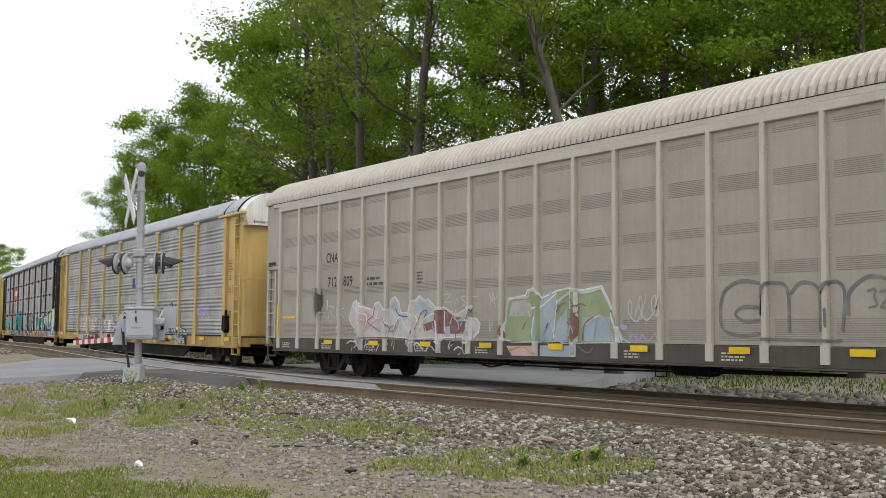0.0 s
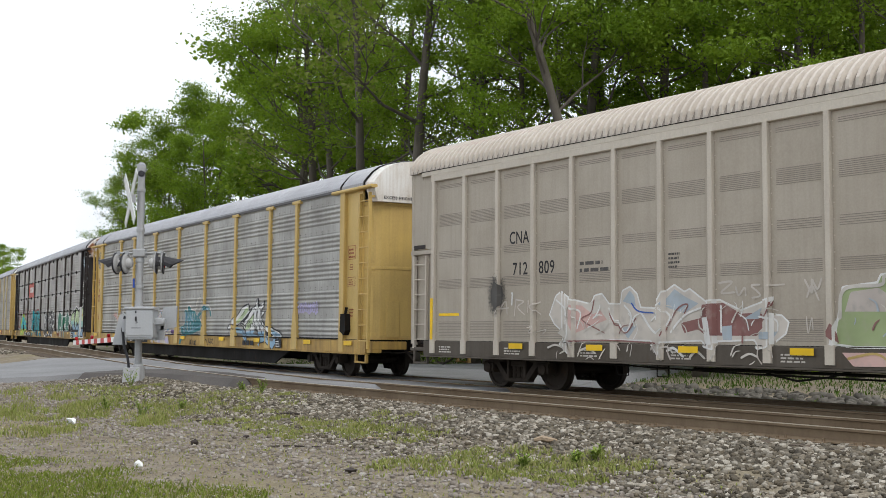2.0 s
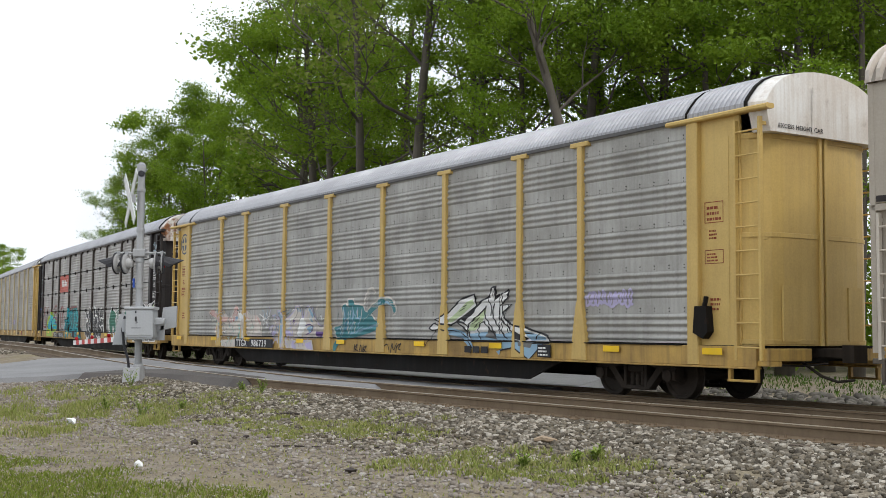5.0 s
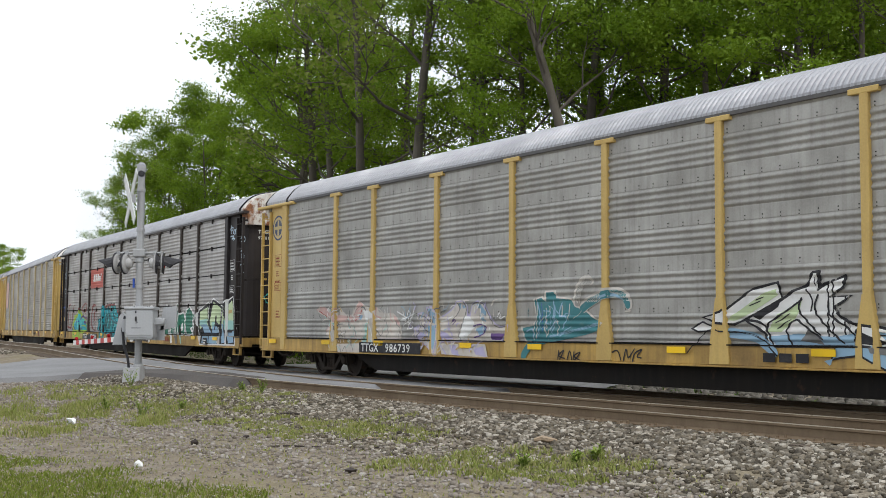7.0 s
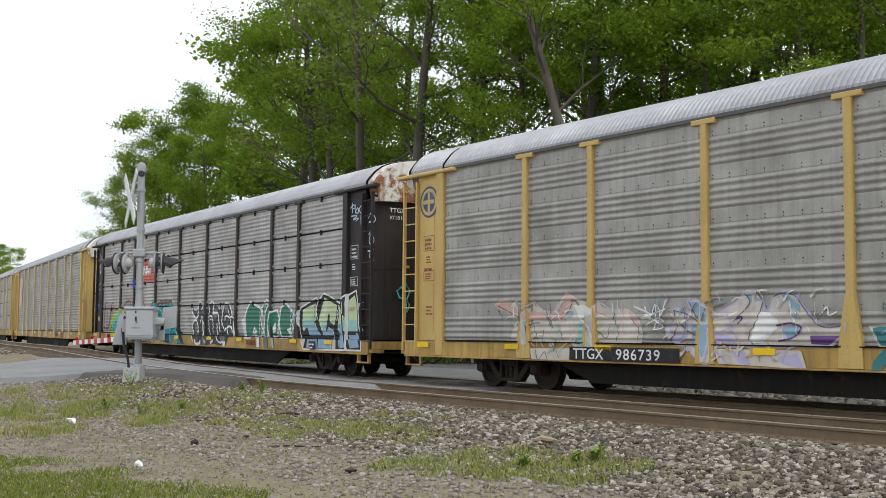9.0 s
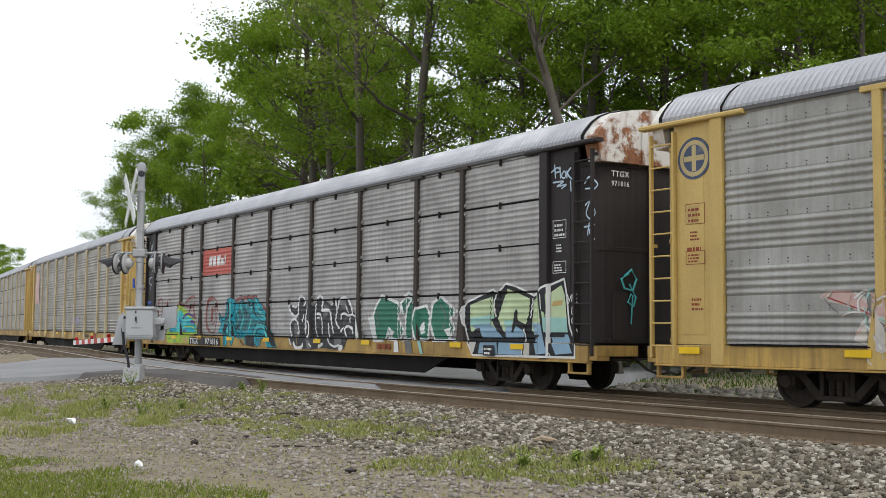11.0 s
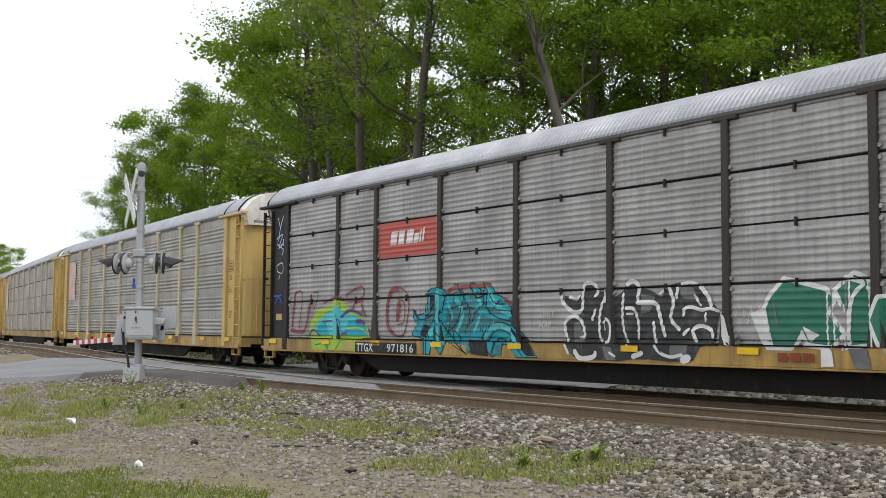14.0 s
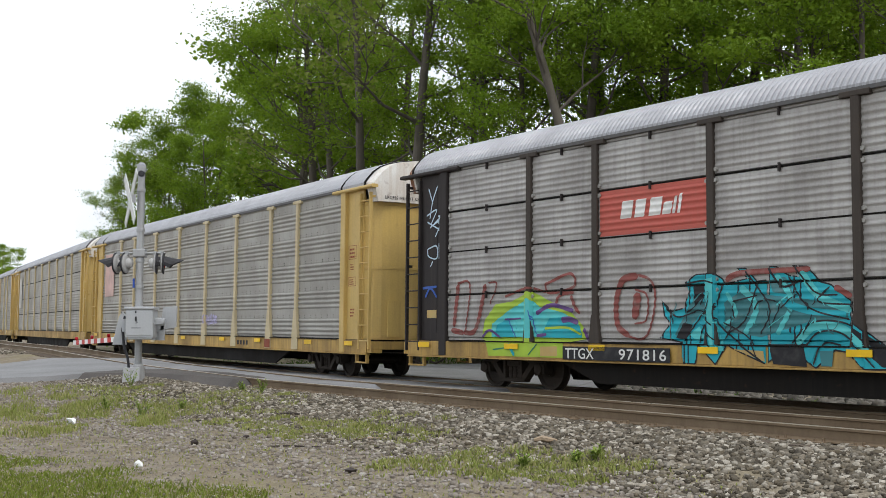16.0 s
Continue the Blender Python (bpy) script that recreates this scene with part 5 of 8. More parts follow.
def grey_white_letters(car, k):
    co = Coats(car, k)
    co.shape([(-0.01, 1.89), (0.58, 1.84), (0.62, 2.08), (0.82, 2.14), (1.05, 2.05), (1.15, 1.93), (1.37, 1.97), (1.56, 1.83), (1.78, 1.94), (1.84, 2.08), (2.03, 2.12), (2.21, 1.99), (2.47, 1.92), (2.76, 1.8), (2.93, 2), (3.15, 2.04), (3.59, 2.01), (3.8, 1.9), (3.92, 1.68), (4.1, 1.55), (4.04, 1.33), (3.99, 1.02), (3.67, 0.93), (3.51, 0.69), (2.96, 0.67), (2.51, 0.7), (2.03, 0.69), (1.54, 0.64), (0.96, 0.67), (0.43, 0.7), (0.15, 0.95), (0.1, 1.4), (0.65, 1.52), (0.17, 1.63)], P_INK)
    co.shape([(0.37, 1.35), (0.58, 1.39), (0.7, 0.98), (0.36, 0.98)], P_GREY)
    co.shape([(2.23, 1.86), (2.59, 1.81), (2.47, 1.55), (2.23, 1.51)], P_GREY)
    co.shape([(3.15, 1.96), (3.48, 1.95), (3.64, 1.74), (3.26, 1.75)], P_GREY)
    co.shape([(4.1, 1.53), (4.25, 1.45), (4.34, 1.14), (4.44, 0.97), (4.26, 0.96), (4.14, 1.25)], P_WHITE)
    co.shape([(2.97, 0.96), (3.4, 0.97), (3.35, 0.72), (2.96, 0.72)], P_GREY)
    co.shape([(1.23, 0.92), (1.48, 0.9), (1.61, 0.68), (1.35, 0.66)], P_GREY)
    co.stroke([(0.03, 1.91), (0.06, 1.75), (0.38, 1.56), (0.63, 1.62), (0.65, 1.94), (0.72, 2.09), (0.95, 2.09), (1.08, 1.94), (0.98, 1.84)], 0.0845, P_WHITE)
    co.stroke([(0.24, 1.86), (0.48, 1.81), (0.58, 1.89)], 0.065, P_WHITE)
    co.stroke([(0.21, 0.98), (0.13, 1.35), (0.38, 1.48), (0.61, 1.38), (0.71, 1.12), (0.56, 1.06)], 0.078, P_WHITE)
    co.stroke([(0.43, 0.84), (0.63, 0.68), (1, 0.72), (1.06, 0.83)], 0.104, P_WHITE)
    co.stroke([(1.36, 1.93), (1.18, 1.66), (1.12, 1.35), (1.17, 1.03), (1.44, 1.01), (1.49, 1.3), (1.37, 1.42), (1.21, 1.35)], 0.065, P_WHITE)
    co.stroke([(1.32, 1.97), (1.35, 1.72)], 0.104, P_WHITE)
    co.stroke([(1.78, 1.9), (1.75, 1.56), (1.78, 1.26), (1.92, 0.91)], 0.065, P_WHITE)
    co.stroke([(1.84, 2.03), (2.03, 2.1), (2.18, 1.99), (2.14, 1.74)], 0.091, P_WHITE)
    co.stroke([(1.81, 1.62), (2.05, 1.59), (2.17, 1.34), (2.17, 1.04)], 0.065, P_WHITE)
    co.stroke([(2.11, 1.71), (2.59, 1.69), (2.7, 1.5), (2.84, 1.09)], 0.091, P_WHITE)
    co.stroke([(2.55, 1.38), (2.63, 0.92), (2.96, 0.76), (3.29, 0.8)], 0.065, P_WHITE)
    co.stroke([(2.93, 1.97), (3.04, 1.71), (2.98, 1.42), (3.2, 1.21)], 0.078, P_WHITE)
    co.stroke([(3.15, 2), (3.11, 1.75)], 0.078, P_WHITE)
    co.stroke([(3.28, 1.45), (3.3, 1.58), (3.47, 1.61), (3.69, 1.56), (3.89, 1.58), (4.1, 1.53)], 0.065, P_WHITE)
    co.stroke([(3.64, 1.99), (3.85, 1.78), (3.92, 1.6)], 0.091, P_WHITE)
    co.stroke([(3.53, 1.83), (3.69, 1.62)], 0.052, P_WHITE)
    co.stroke([(3.57, 1.01), (3.5, 1.21), (3.68, 1.29), (3.91, 1.22), (3.94, 1.08)], 0.078, P_WHITE)
    co.stroke([(3.25, 1.13), (3.42, 1.25)], 0.065, P_WHITE)
    co.stroke([(2.03, 0.73), (2.33, 0.82)], 0.104, P_WHITE)
    co.stroke([(3.24, 0.69), (3.48, 0.76)], 0.156, P_WHITE)
    co.stroke([(3.21, 2), (3.43, 2.03), (3.63, 1.99)], 0.065, P_WHITE)
    co.stroke([(3.79, 1.52), (3.78, 1.36)], 0.052, P_WHITE)
    co.stroke([(0.91, 1.39), (1.03, 1.62)], 0.065, P_WHITE)
    co.stroke([(1.84, 1.51), (2.04, 1.51)], 0.0455, P_WHITE)
    co.stroke([(1.42, 0.81), (1.61, 0.73)], 0.052, P_WHITE)
    co.stroke([(0.15, 0.95), (0.29, 0.75)], 0.065, P_WHITE)
    co.stroke([(2.7, 1.85), (2.87, 1.95)], 0.052, P_WHITE)
    co.stroke([(1.3, 1.34), (1.37, 1.21)], 0.0585, P_WHITE)
    co.stroke([(1.33, 1.93), (1.33, 1.81)], 0.03, P_BLACK)
    co.stroke([(2.76, 1.55), (2.81, 1.3)], 0.03, P_BLACK)
    co.stroke([(2.71, 0.9), (2.77, 0.82)], 0.03, P_BLACK)
    co.stroke([(0.58, 1.35), (0.65, 1.21)], 0.03, P_BLACK)
    co.stroke([(3.69, 1.86), (3.77, 1.78)], 0.03, P_BLACK)
    co.stroke([(4.29, 1.02), (4.37, 0.97)], 0.03, P_BLACK)
    co.done("dark grey graffiti letters with white rims")


def green_block_letters(car, k):
    co = Coats(car, k)
    co.rimmed([(4.95, 1.35), (5.15, 1.73), (5.43, 1.99), (6.18, 1.82), (6.34, 1.71), (6.23, 1.48), (6.49, 1.17), (6.27, 0.99), (5.86, 1.03), (5.78, 1.24), (5.58, 0.98), (5.15, 0.98)], P_GREEN, P_WHITE, 0.075)
    co.rimmed([(6.42, 1.82), (6.72, 2.04), (6.95, 1.94), (6.99, 1.04), (6.57, 0.99), (6.64, 1.48), (6.49, 1.65)], P_GREEN, P_WHITE, 0.07)
    co.rimmed([(7.03, 1.37), (7.17, 1.67), (7.54, 1.73), (7.68, 1.52), (7.59, 1), (7.17, 1.04)], P_GREEN, P_WHITE, 0.065)
    co.rimmed([(7.84, 1.77), (8.17, 1.92), (8.76, 1.62), (8.56, 1.47), (8.7, 1.24), (8.45, 1.01), (7.94, 1.01), (7.76, 1.37)], P_GREEN, P_WHITE, 0.075)
    co.shape([(4.75, 1.49), (5.07, 1.59), (5.19, 0.98), (4.99, 0.97)], P_WHITE)
    co.shape([(5.78, 1.28), (6.09, 1.15), (5.9, 1.03)], P_WHITE)
    co.shape([(7.25, 1.26), (7.47, 1.42), (7.51, 1.15), (7.3, 1.09)], P_WHITE)
    co.shape([(8.32, 1.21), (8.64, 1.28), (8.51, 1.03)], P_WHITE)
    co.shape([(6.63, 0.95), (6.95, 0.95), (7.02, 0.66), (6.74, 0.65)], P_GREY)
    co.shape([(6.15, 0.94), (6.34, 0.94), (6.38, 0.68), (6.15, 0.67)], P_WHITE)
    co.shape([(7.23, 0.96), (7.37, 0.96), (7.5, 0.66), (7.37, 0.66)], P_MINT)
    co.stroke([(6.9, 1.92), (6.67, 1.65), (6.6, 0.99)], 0.07, P_WHITE)
    co.stroke([(6.54, 2.02), (6.9, 1.92)], 0.08, P_WHITE)
    co.stroke([(5.21, 1.67), (5.31, 1.26)], 0.04, P_GREY)
    co.stroke([(8.17, 1.79), (8.4, 1.47), (8.2, 1.16)], 0.035, P_GREY)
    co.stroke([(7.68, 1.47), (7.84, 1.05)], 0.04, P_WHITE)
    co.stroke([(4.5, 1.14), (4.47, 0.97)], 0.1, P_GREY)
    co.stroke([(8.48, 1.01), (8.94, 0.96)], 0.05, P_WHITE)
    co.done("dark green graffiti letters with white rims")


def cream_letters(car, k):
    co = Coats(car, k)
    co.rimmed([(9.1, 1.59), (9.24, 1.78), (9.71, 1.91), (10.23, 2.04), (10.37, 1.95), (10.72, 2.15), (11.06, 2.08), (11.59, 1.91), (11.67, 1.88), (11.9, 1.97), (12, 2.03), (12.61, 2.18), (12.68, 1.91), (12.77, 1.28), (13, 0.9), (13, 0.73), (9.55, 0.7), (9.3, 1.03)], P_BLACK, P_WHITE, 0.045)
    co.shape([(9.36, 1.75), (10.23, 1.92), (10.3, 1.46), (10.17, 1.43), (10.36, 1.24), (10.1, 1.14), (9.77, 1.18), (9.4, 1.18)], P_CREAM)
    co.shape([(10.57, 1.73), (10.75, 2.07), (11.56, 1.84), (11.53, 1.59), (11.41, 1.33), (11.12, 1.41), (11.11, 1.63), (10.99, 1.42), (10.93, 1.18), (10.68, 1.16), (10.57, 1.25), (10.43, 1.45)], P_CREAM)
    co.shape([(11.67, 1.8), (11.89, 1.92), (11.92, 1.67), (11.98, 1.36), (12.02, 1.15), (11.75, 1.1), (11.61, 1.23)], P_CREAM)
    co.shape([(12.12, 1.92), (12.55, 2.09), (12.66, 1.87), (12.74, 1.19), (12.51, 1.18), (12.09, 1.18), (12.01, 1.6), (12.2, 1.51)], P_CREAM)
    co.shape([(9.4, 1.32), (10.11, 1.36), (10.35, 1.23), (10.62, 1.05), (9.85, 1.05), (9.76, 1.18)], P_SKY)
    co.shape([(10.69, 1.27), (10.99, 1.32), (11.37, 1.19), (11.34, 1.06), (10.67, 1.05)], P_SKY)
    co.shape([(11.62, 1.35), (11.98, 1.36), (12.04, 1.15), (12.18, 0.77), (11.8, 0.74)], P_SKY)
    co.shape([(12.04, 1.47), (12.71, 1.46), (12.74, 1.18), (12.08, 1.18)], P_MINT)
    co.shape([(12.2, 1.14), (12.76, 1.14), (12.95, 0.79), (12.44, 0.75)], P_SKY)
    co.shape([(9.82, 0.95), (10.47, 0.96), (10.48, 0.73), (9.77, 0.72)], P_SKY)
    co.shape([(11.4, 0.98), (11.62, 0.98), (11.6, 0.71), (11.38, 0.72)], P_PEARL)
    co.shape([(9.41, 0.96), (9.69, 0.96), (9.58, 0.72), (9.47, 0.74)], P_PEARL)
    co.shape([(12.26, 1.78), (12.6, 1.8), (12.57, 1.7), (12.25, 1.68)], P_AMBER)
    co.shape([(11.05, 1.64), (11.12, 1.63), (11.1, 1.43), (11.4, 1.3), (11.39, 1.19), (11.05, 1.31), (10.99, 1.16), (10.91, 1.18)], P_BLACK)
    co.shape([(10.51, 0.96), (11.39, 0.96), (11.38, 0.72), (10.5, 0.72)], P_SKY)
    co.shape([(9.57, 1.23), (9.77, 1.27), (9.81, 1.04), (9.5, 1.04)], P_BLACK)
    co.shape([(9.4, 1.47), (10.25, 1.53), (10.3, 1.46), (10.17, 1.43), (10.22, 1.36), (9.4, 1.31)], P_MINT)
    co.shape([(10.65, 1.41), (10.96, 1.43), (10.96, 1.3), (10.69, 1.27)], P_MINT)
    co.stroke([(10.37, 1.95), (10.3, 1.74), (10.37, 1.48)], 0.05, P_WHITE)
    co.stroke([(11.35, 1.25), (11.41, 1.05), (11.34, 0.74)], 0.04, P_WHITE)
    co.stroke([(11.98, 1.93), (12.01, 1.62)], 0.03, P_WHITE)
    co.stroke([(11.67, 1.85), (11.58, 1.45)], 0.04, P_WHITE)
    co.stroke([(12.14, 1.12), (12.67, 1.12)], 0.07, P_BLACK)
    co.stroke([(9.9, 0.82), (10.18, 0.81)], 0.06, P_PEARL)
    co.stroke([(11.66, 1.1), (11.97, 1.11)], 0.05, P_BLACK)
    co.stroke([(12.23, 0.78), (12.31, 0.71)], 0.03, P_WHITE)
    co.done("pale green graffiti letters with black rims")


def end_tags(car, k):
    co = Coats(car, k)
    co.stroke([(12.2, 4.3), (12.4, 4.38), (12.49, 4.33)], 0.035, P_FROST)
    co.stroke([(12.32, 4.45), (12.35, 4.17)], 0.035, P_FROST)
    co.stroke([(12.49, 4.4), (12.51, 4.15)], 0.035, P_FROST)
    co.stroke([(12.33, 4.28), (12.51, 4.3)], 0.035, P_FROST)
    co.stroke([(12.62, 4.29), (12.53, 4.2), (12.63, 4.15), (12.68, 4.24), (12.6, 4.3)], 0.035, P_FROST)
    co.stroke([(12.71, 4.3), (12.71, 4.13)], 0.035, P_FROST)
    co.stroke([(12.84, 4.34), (12.73, 4.23), (12.87, 4.1)], 0.035, P_FROST)
    co.stroke([(12.26, 4.1), (12.6, 4.09), (12.4, 4.01), (12.69, 4.02), (12.53, 3.95)], 0.035, P_FROST)
    co.stroke([(12.82, 4.09), (12.84, 3.86)], 0.035, P_FROST)
    co.stroke([(13.24, 3.97), (13.37, 4.09), (13.5, 4.04), (13.45, 3.89), (13.26, 3.88)], 0.035, P_FROST)
    co.stroke([(13.53, 4.03), (13.63, 3.92), (13.49, 3.83)], 0.035, P_FROST)
    co.stroke([(13.26, 3.56), (13.36, 3.63), (13.49, 3.68)], 0.035, P_FROST)
    co.stroke([(13.42, 3.66), (13.3, 3.42), (13.42, 3.3), (13.56, 3.4), (13.48, 3.55)], 0.035, P_FROST)
    co.stroke([(13.23, 3.16), (13.52, 3.17)], 0.035, P_FROST)
    co.stroke([(13.39, 3.24), (13.33, 2.99)], 0.035, P_FROST)
    co.stroke([(13.54, 3.19), (13.39, 3.07), (13.55, 2.9)], 0.035, P_FROST)
    tagged(co.done("pale blue sprayed scrawls on the dark end"), kind="stuff")


def small_white_tags(car, k):
    co = Coats(car, k)
    co.stroke([(12.73, 1.91), (12.79, 1.76)], 0.025, P_WHITE)
    co.stroke([(12.85, 1.9), (12.78, 1.76), (12.76, 1.72)], 0.025, P_WHITE)
    co.stroke([(12.86, 1.76), (12.88, 1.9), (12.91, 1.82), (12.95, 1.9), (12.96, 1.75)], 0.025, P_WHITE)
    co.stroke([(13.03, 1.9), (12.99, 1.89), (13, 1.75), (13.04, 1.75)], 0.025, P_WHITE)
    co.stroke([(12.99, 1.82), (13.03, 1.82)], 0.025, P_WHITE)
    co.stroke([(12.96, 1.65), (12.88, 1.66), (12.87, 1.53), (12.96, 1.52)], 0.025, P_WHITE)
    co.stroke([(12.88, 1.59), (12.94, 1.59)], 0.025, P_WHITE)
    co.stroke([(12.96, 1.46), (12.87, 1.44), (12.89, 1.35), (12.96, 1.38)], 0.025, P_WHITE)
    co.stroke([(12.98, 1.28), (13.04, 1.19)], 0.025, P_WHITE)
    tagged(co.done("small white scrawl"), kind="stuff")


def left_end_tags(car, k):
    co = Coats(car, k)
    co.stroke([(-12.68, 4.42), (-12.52, 4.1)], 0.035, P_FROST)
    co.stroke([(-12.33, 4.45), (-12.52, 4.1), (-12.62, 3.72)], 0.035, P_FROST)
    co.stroke([(-12.75, 3.8), (-12.36, 3.91), (-12.56, 3.58), (-12.16, 3.69)], 0.035, P_FROST)
    co.stroke([(-12.61, 3.52), (-12.11, 3.75), (-12.4, 3.3)], 0.035, P_FROST)
    co.stroke([(-12.72, 3.66), (-12.15, 3.42)], 0.035, P_FROST)
    co.stroke([(-12.71, 3.04), (-12.35, 3.09), (-12.34, 2.82), (-12.65, 2.87), (-12.71, 3.04)], 0.035, P_FROST)
    co.stroke([(-12.25, 3.15), (-12.24, 2.77)], 0.035, P_FROST)
    co.stroke([(-12.49, 2.76), (-12.59, 2.63)], 0.035, P_FROST)
    co.stroke([(-12.89, 2.16), (-12.33, 2.18)], 0.06, P_BLUE)
    co.stroke([(-12.78, 1.95), (-12.58, 2.15), (-12.32, 1.94)], 0.06, P_BLUE)
    tagged(co.done("pale blue sprayed scrawls on the dark end post"), kind="stuff")


def underframe(car, dark, deep=True):
    b = Build()
    b.box(-13.3, 13.3, -1.50, 1.50, 0.90, 0.98, 0.01)
    part("deck", b, dark, car)
    b = Build()
    for y in (-1.36, 1.30) if deep else ():
        b.prism([(-8.6, y, 0.72), (-7.2, y, 0.22), (7.2, y, 0.22), (8.6, y, 0.72), (8.6, y, 0.9), (-8.6, y, 0.9)], [(-8.6, y + 0.06, 0.72), (-7.2, y + 0.06, 0.22), (7.2, y + 0.06, 0.22), (8.6, y + 0.06, 0.72), (8.6, y + 0.06, 0.9), (-8.6, y + 0.06, 0.9)])
    b.box(-7.2, 7.2, -0.32, 0.32, 0.36 if deep else 0.56, 0.72, 0.02)
    b.box(-13.3, 13.3, -0.3, 0.3, 0.70, 0.92, 0.02)
    part("centre_sill", b, dark, car)
    b = Build()
    for x in (-12.9, -10.1, -6.0, -3.0, 0.0, 3.0, 6.0, 10.1, 12.9):
        b.box(x - 0.08, x + 0.08, -1.45, 1.45, 0.72, 0.90, 0.01)
    part("cross_bearer", b, dark, car)
    b = Build()
    b.tube([(-8.2, -0.75, 0.62), (8.2, -0.75, 0.60)], 0.022, 6)
    b.tube([(-5.5, -0.95, 0.55), (5.8, -0.95, 0.53)], 0.03, 6)
    for x in (-5.4, -2.6, 1.5, 4.4):
        b.tube([(x, -0.95, 0.54), (x, -0.93, 0.88)], 0.014, 5)
    part("brake_pipe", b, dark, car)
    b = Build()
    b.lathe([(0.02, -0.55), (0.15, -0.5), (0.17, -0.4), (0.17, 0.4), (0.15, 0.5), (0.02, 0.55)], 14, "x", (2.6, -0.85, 0.58))
    part("air_reservoir", b, dark, car)
    for s in (-1, 1):
        part("coupler", coupler_build(s), IRON, car)


def reflectors(car, xs, z, out, mat=None):
    for x in xs:
        plate("reflector", x - 0.22, x + 0.22, z - 0.055, z + 0.055, out, REFLECT, car, "yellow reflector strip")


def sill_parts(car, mat, out=1.535, stop=13.4, lip=None):
    b = Build()
    b.box(-stop, stop, -out, -out + 0.1, SILL_LOW, SILL_TOP, 0.01)
    b.box(-stop, stop, -out - 0.03, -out + 0.12, SILL_LOW - 0.03, SILL_LOW, 0.006)
    part("side_sill", b, mat, car)
    part("side_sill", flipped(b), mat, car)


def ribbed_car(label, kind, post_mat, panel_mat, end_mat, sill_mat, roof_mat, cap_mat, dark=BLACK, plain_posts=False):
    """An autorack with galvanised ribbed side panels between posts."""
    car = tagged(new("autorack_car"), label, "rail car", "train of rail cars")
    edges = (-PANEL_END,) + POSTS + (PANEL_END,)
    for a, c in zip(edges, edges[1:]):
        b = panel_build(a + 0.04, c - 0.04, kind.relief)
        part("side_panel", b, panel_mat, car)
        part("side_panel", flipped(b), panel_mat, car)
        # rivet heads and hinge tabs on the panel
        r, bolts = Build(), Build()
        mid = (a + c) / 2
        if kind is KIND_CP:
            for z in ROWS_CP[1:]:
                r.box(mid - 0.016, mid + 0.016, -1.535, -1.47, z - 0.09, z + 0.05, 0.004)
                for x in (a + 0.1, c - 0.1):
                    if z < 4.6:
                        for dz in (-0.09, 0.09):
                            bolts.lathe([(0.036, -1.525), (0.04, -1.48)], 8, "y", (x, 0, z + dz))
            if post_mat is POST_BROWN:
                tagged(part("hinge_tab", r, BROWN, car), kind="stuff")
                tagged(part("bolt", bolts, GALV, car), kind="stuff")
        else:
            for z in (1.60, 2.34, 3.08, 3.82, 4.56):
                k = max(3, int((c - a) / 0.35))
                for i in range(k):
                    x = a + 0.15 + (c - a - 0.3) * i / (k - 1)
                    r.lathe([(0.011, -1.486), (0.012, -1.47)], 6, "y", (x, 0, z))
                    r.lathe([(0.009, -1.486), (0.010, -1.47)], 6, "y", (x, 0, z - 0.055))
            tagged(part("rivet", r, BROWN, car), kind="stuff")
    for p in POSTS:
        b = Build()
        w = kind.half_post
        b.box(p - w, p + w, -1.555, -1.44, 0.97, 4.74, 0.012)
        b.box(p - 0.26, p + 0.26, -1.56, -1.46, 4.70, 4.79, 0.01)
        if kind is KIND_YELLOW:
            # flared foot down over the sill
            foot = [(p - w, 1.75), (p + w, 1.75), (p + w + 0.12, 1.05), (p + w + 0.14, 0.66), (p - w - 0.14, 0.66), (p - w - 0.12, 1.05)]
            b.prism([(x, -1.564, z) for x, z in foot], [(x, -1.48, z) for x, z in foot])
        else:
            foot = [(p - w, 1.5), (p + w, 1.5), (p + w + 0.07, 0.98), (p - w - 0.07, 0.98)]
            b.prism([(x, -1.562, z) for x, z in foot], [(x, -1.48, z) for x, z in foot])
        part("side_post", b, post_mat, car)
        part("side_post", flipped(b), post_mat, car)
    if kind is KIND_CP:
        for z in ROWS_CP[1:-1]:
            b = Build()
            b.box(-PANEL_END + 0.03, PANEL_END - 0.03, -1.492, -1.44, z - 0.011, z + 0.011, 0.003)
            part("panel_joint", b, BLACK, car)
            part("panel_joint", flipped(b), BLACK, car)
    # top rail under the roof and the rail along the panels' foot
    b = Build()
    b.box(-PANEL_END, PANEL_END, -1.535, -1.44, 4.765, 4.845, 0.01)
    part("top_rail", b, FASCIA, car)
    part("top_rail", flipped(b), FASCIA, car)
    part("roof", roof_build(0.028, 0.118, -13.26, 13.26), [roof_mat, ROOF_DULL], car)
    for x in (-13.24, 13.24) if kind is KIND_CP else (-13.24, -11.9, 11.9, 13.24):
        roof_strap(car, x, 0.012 if abs(x) < 12 else 0.03, BLACK)
    sill_parts(car, sill_mat)
    # raised black strips stand in for the shade in the gap above the sill
    for a, c in zip(edges, edges[1:]):
        b = Build()
        b.box(a + 0.16, c - 0.16, -1.566, -1.50, 0.965, 0.988, 0.003)
        part("door_track", b, BLACK, car, "black strip for the shaded slot along the panel's foot")
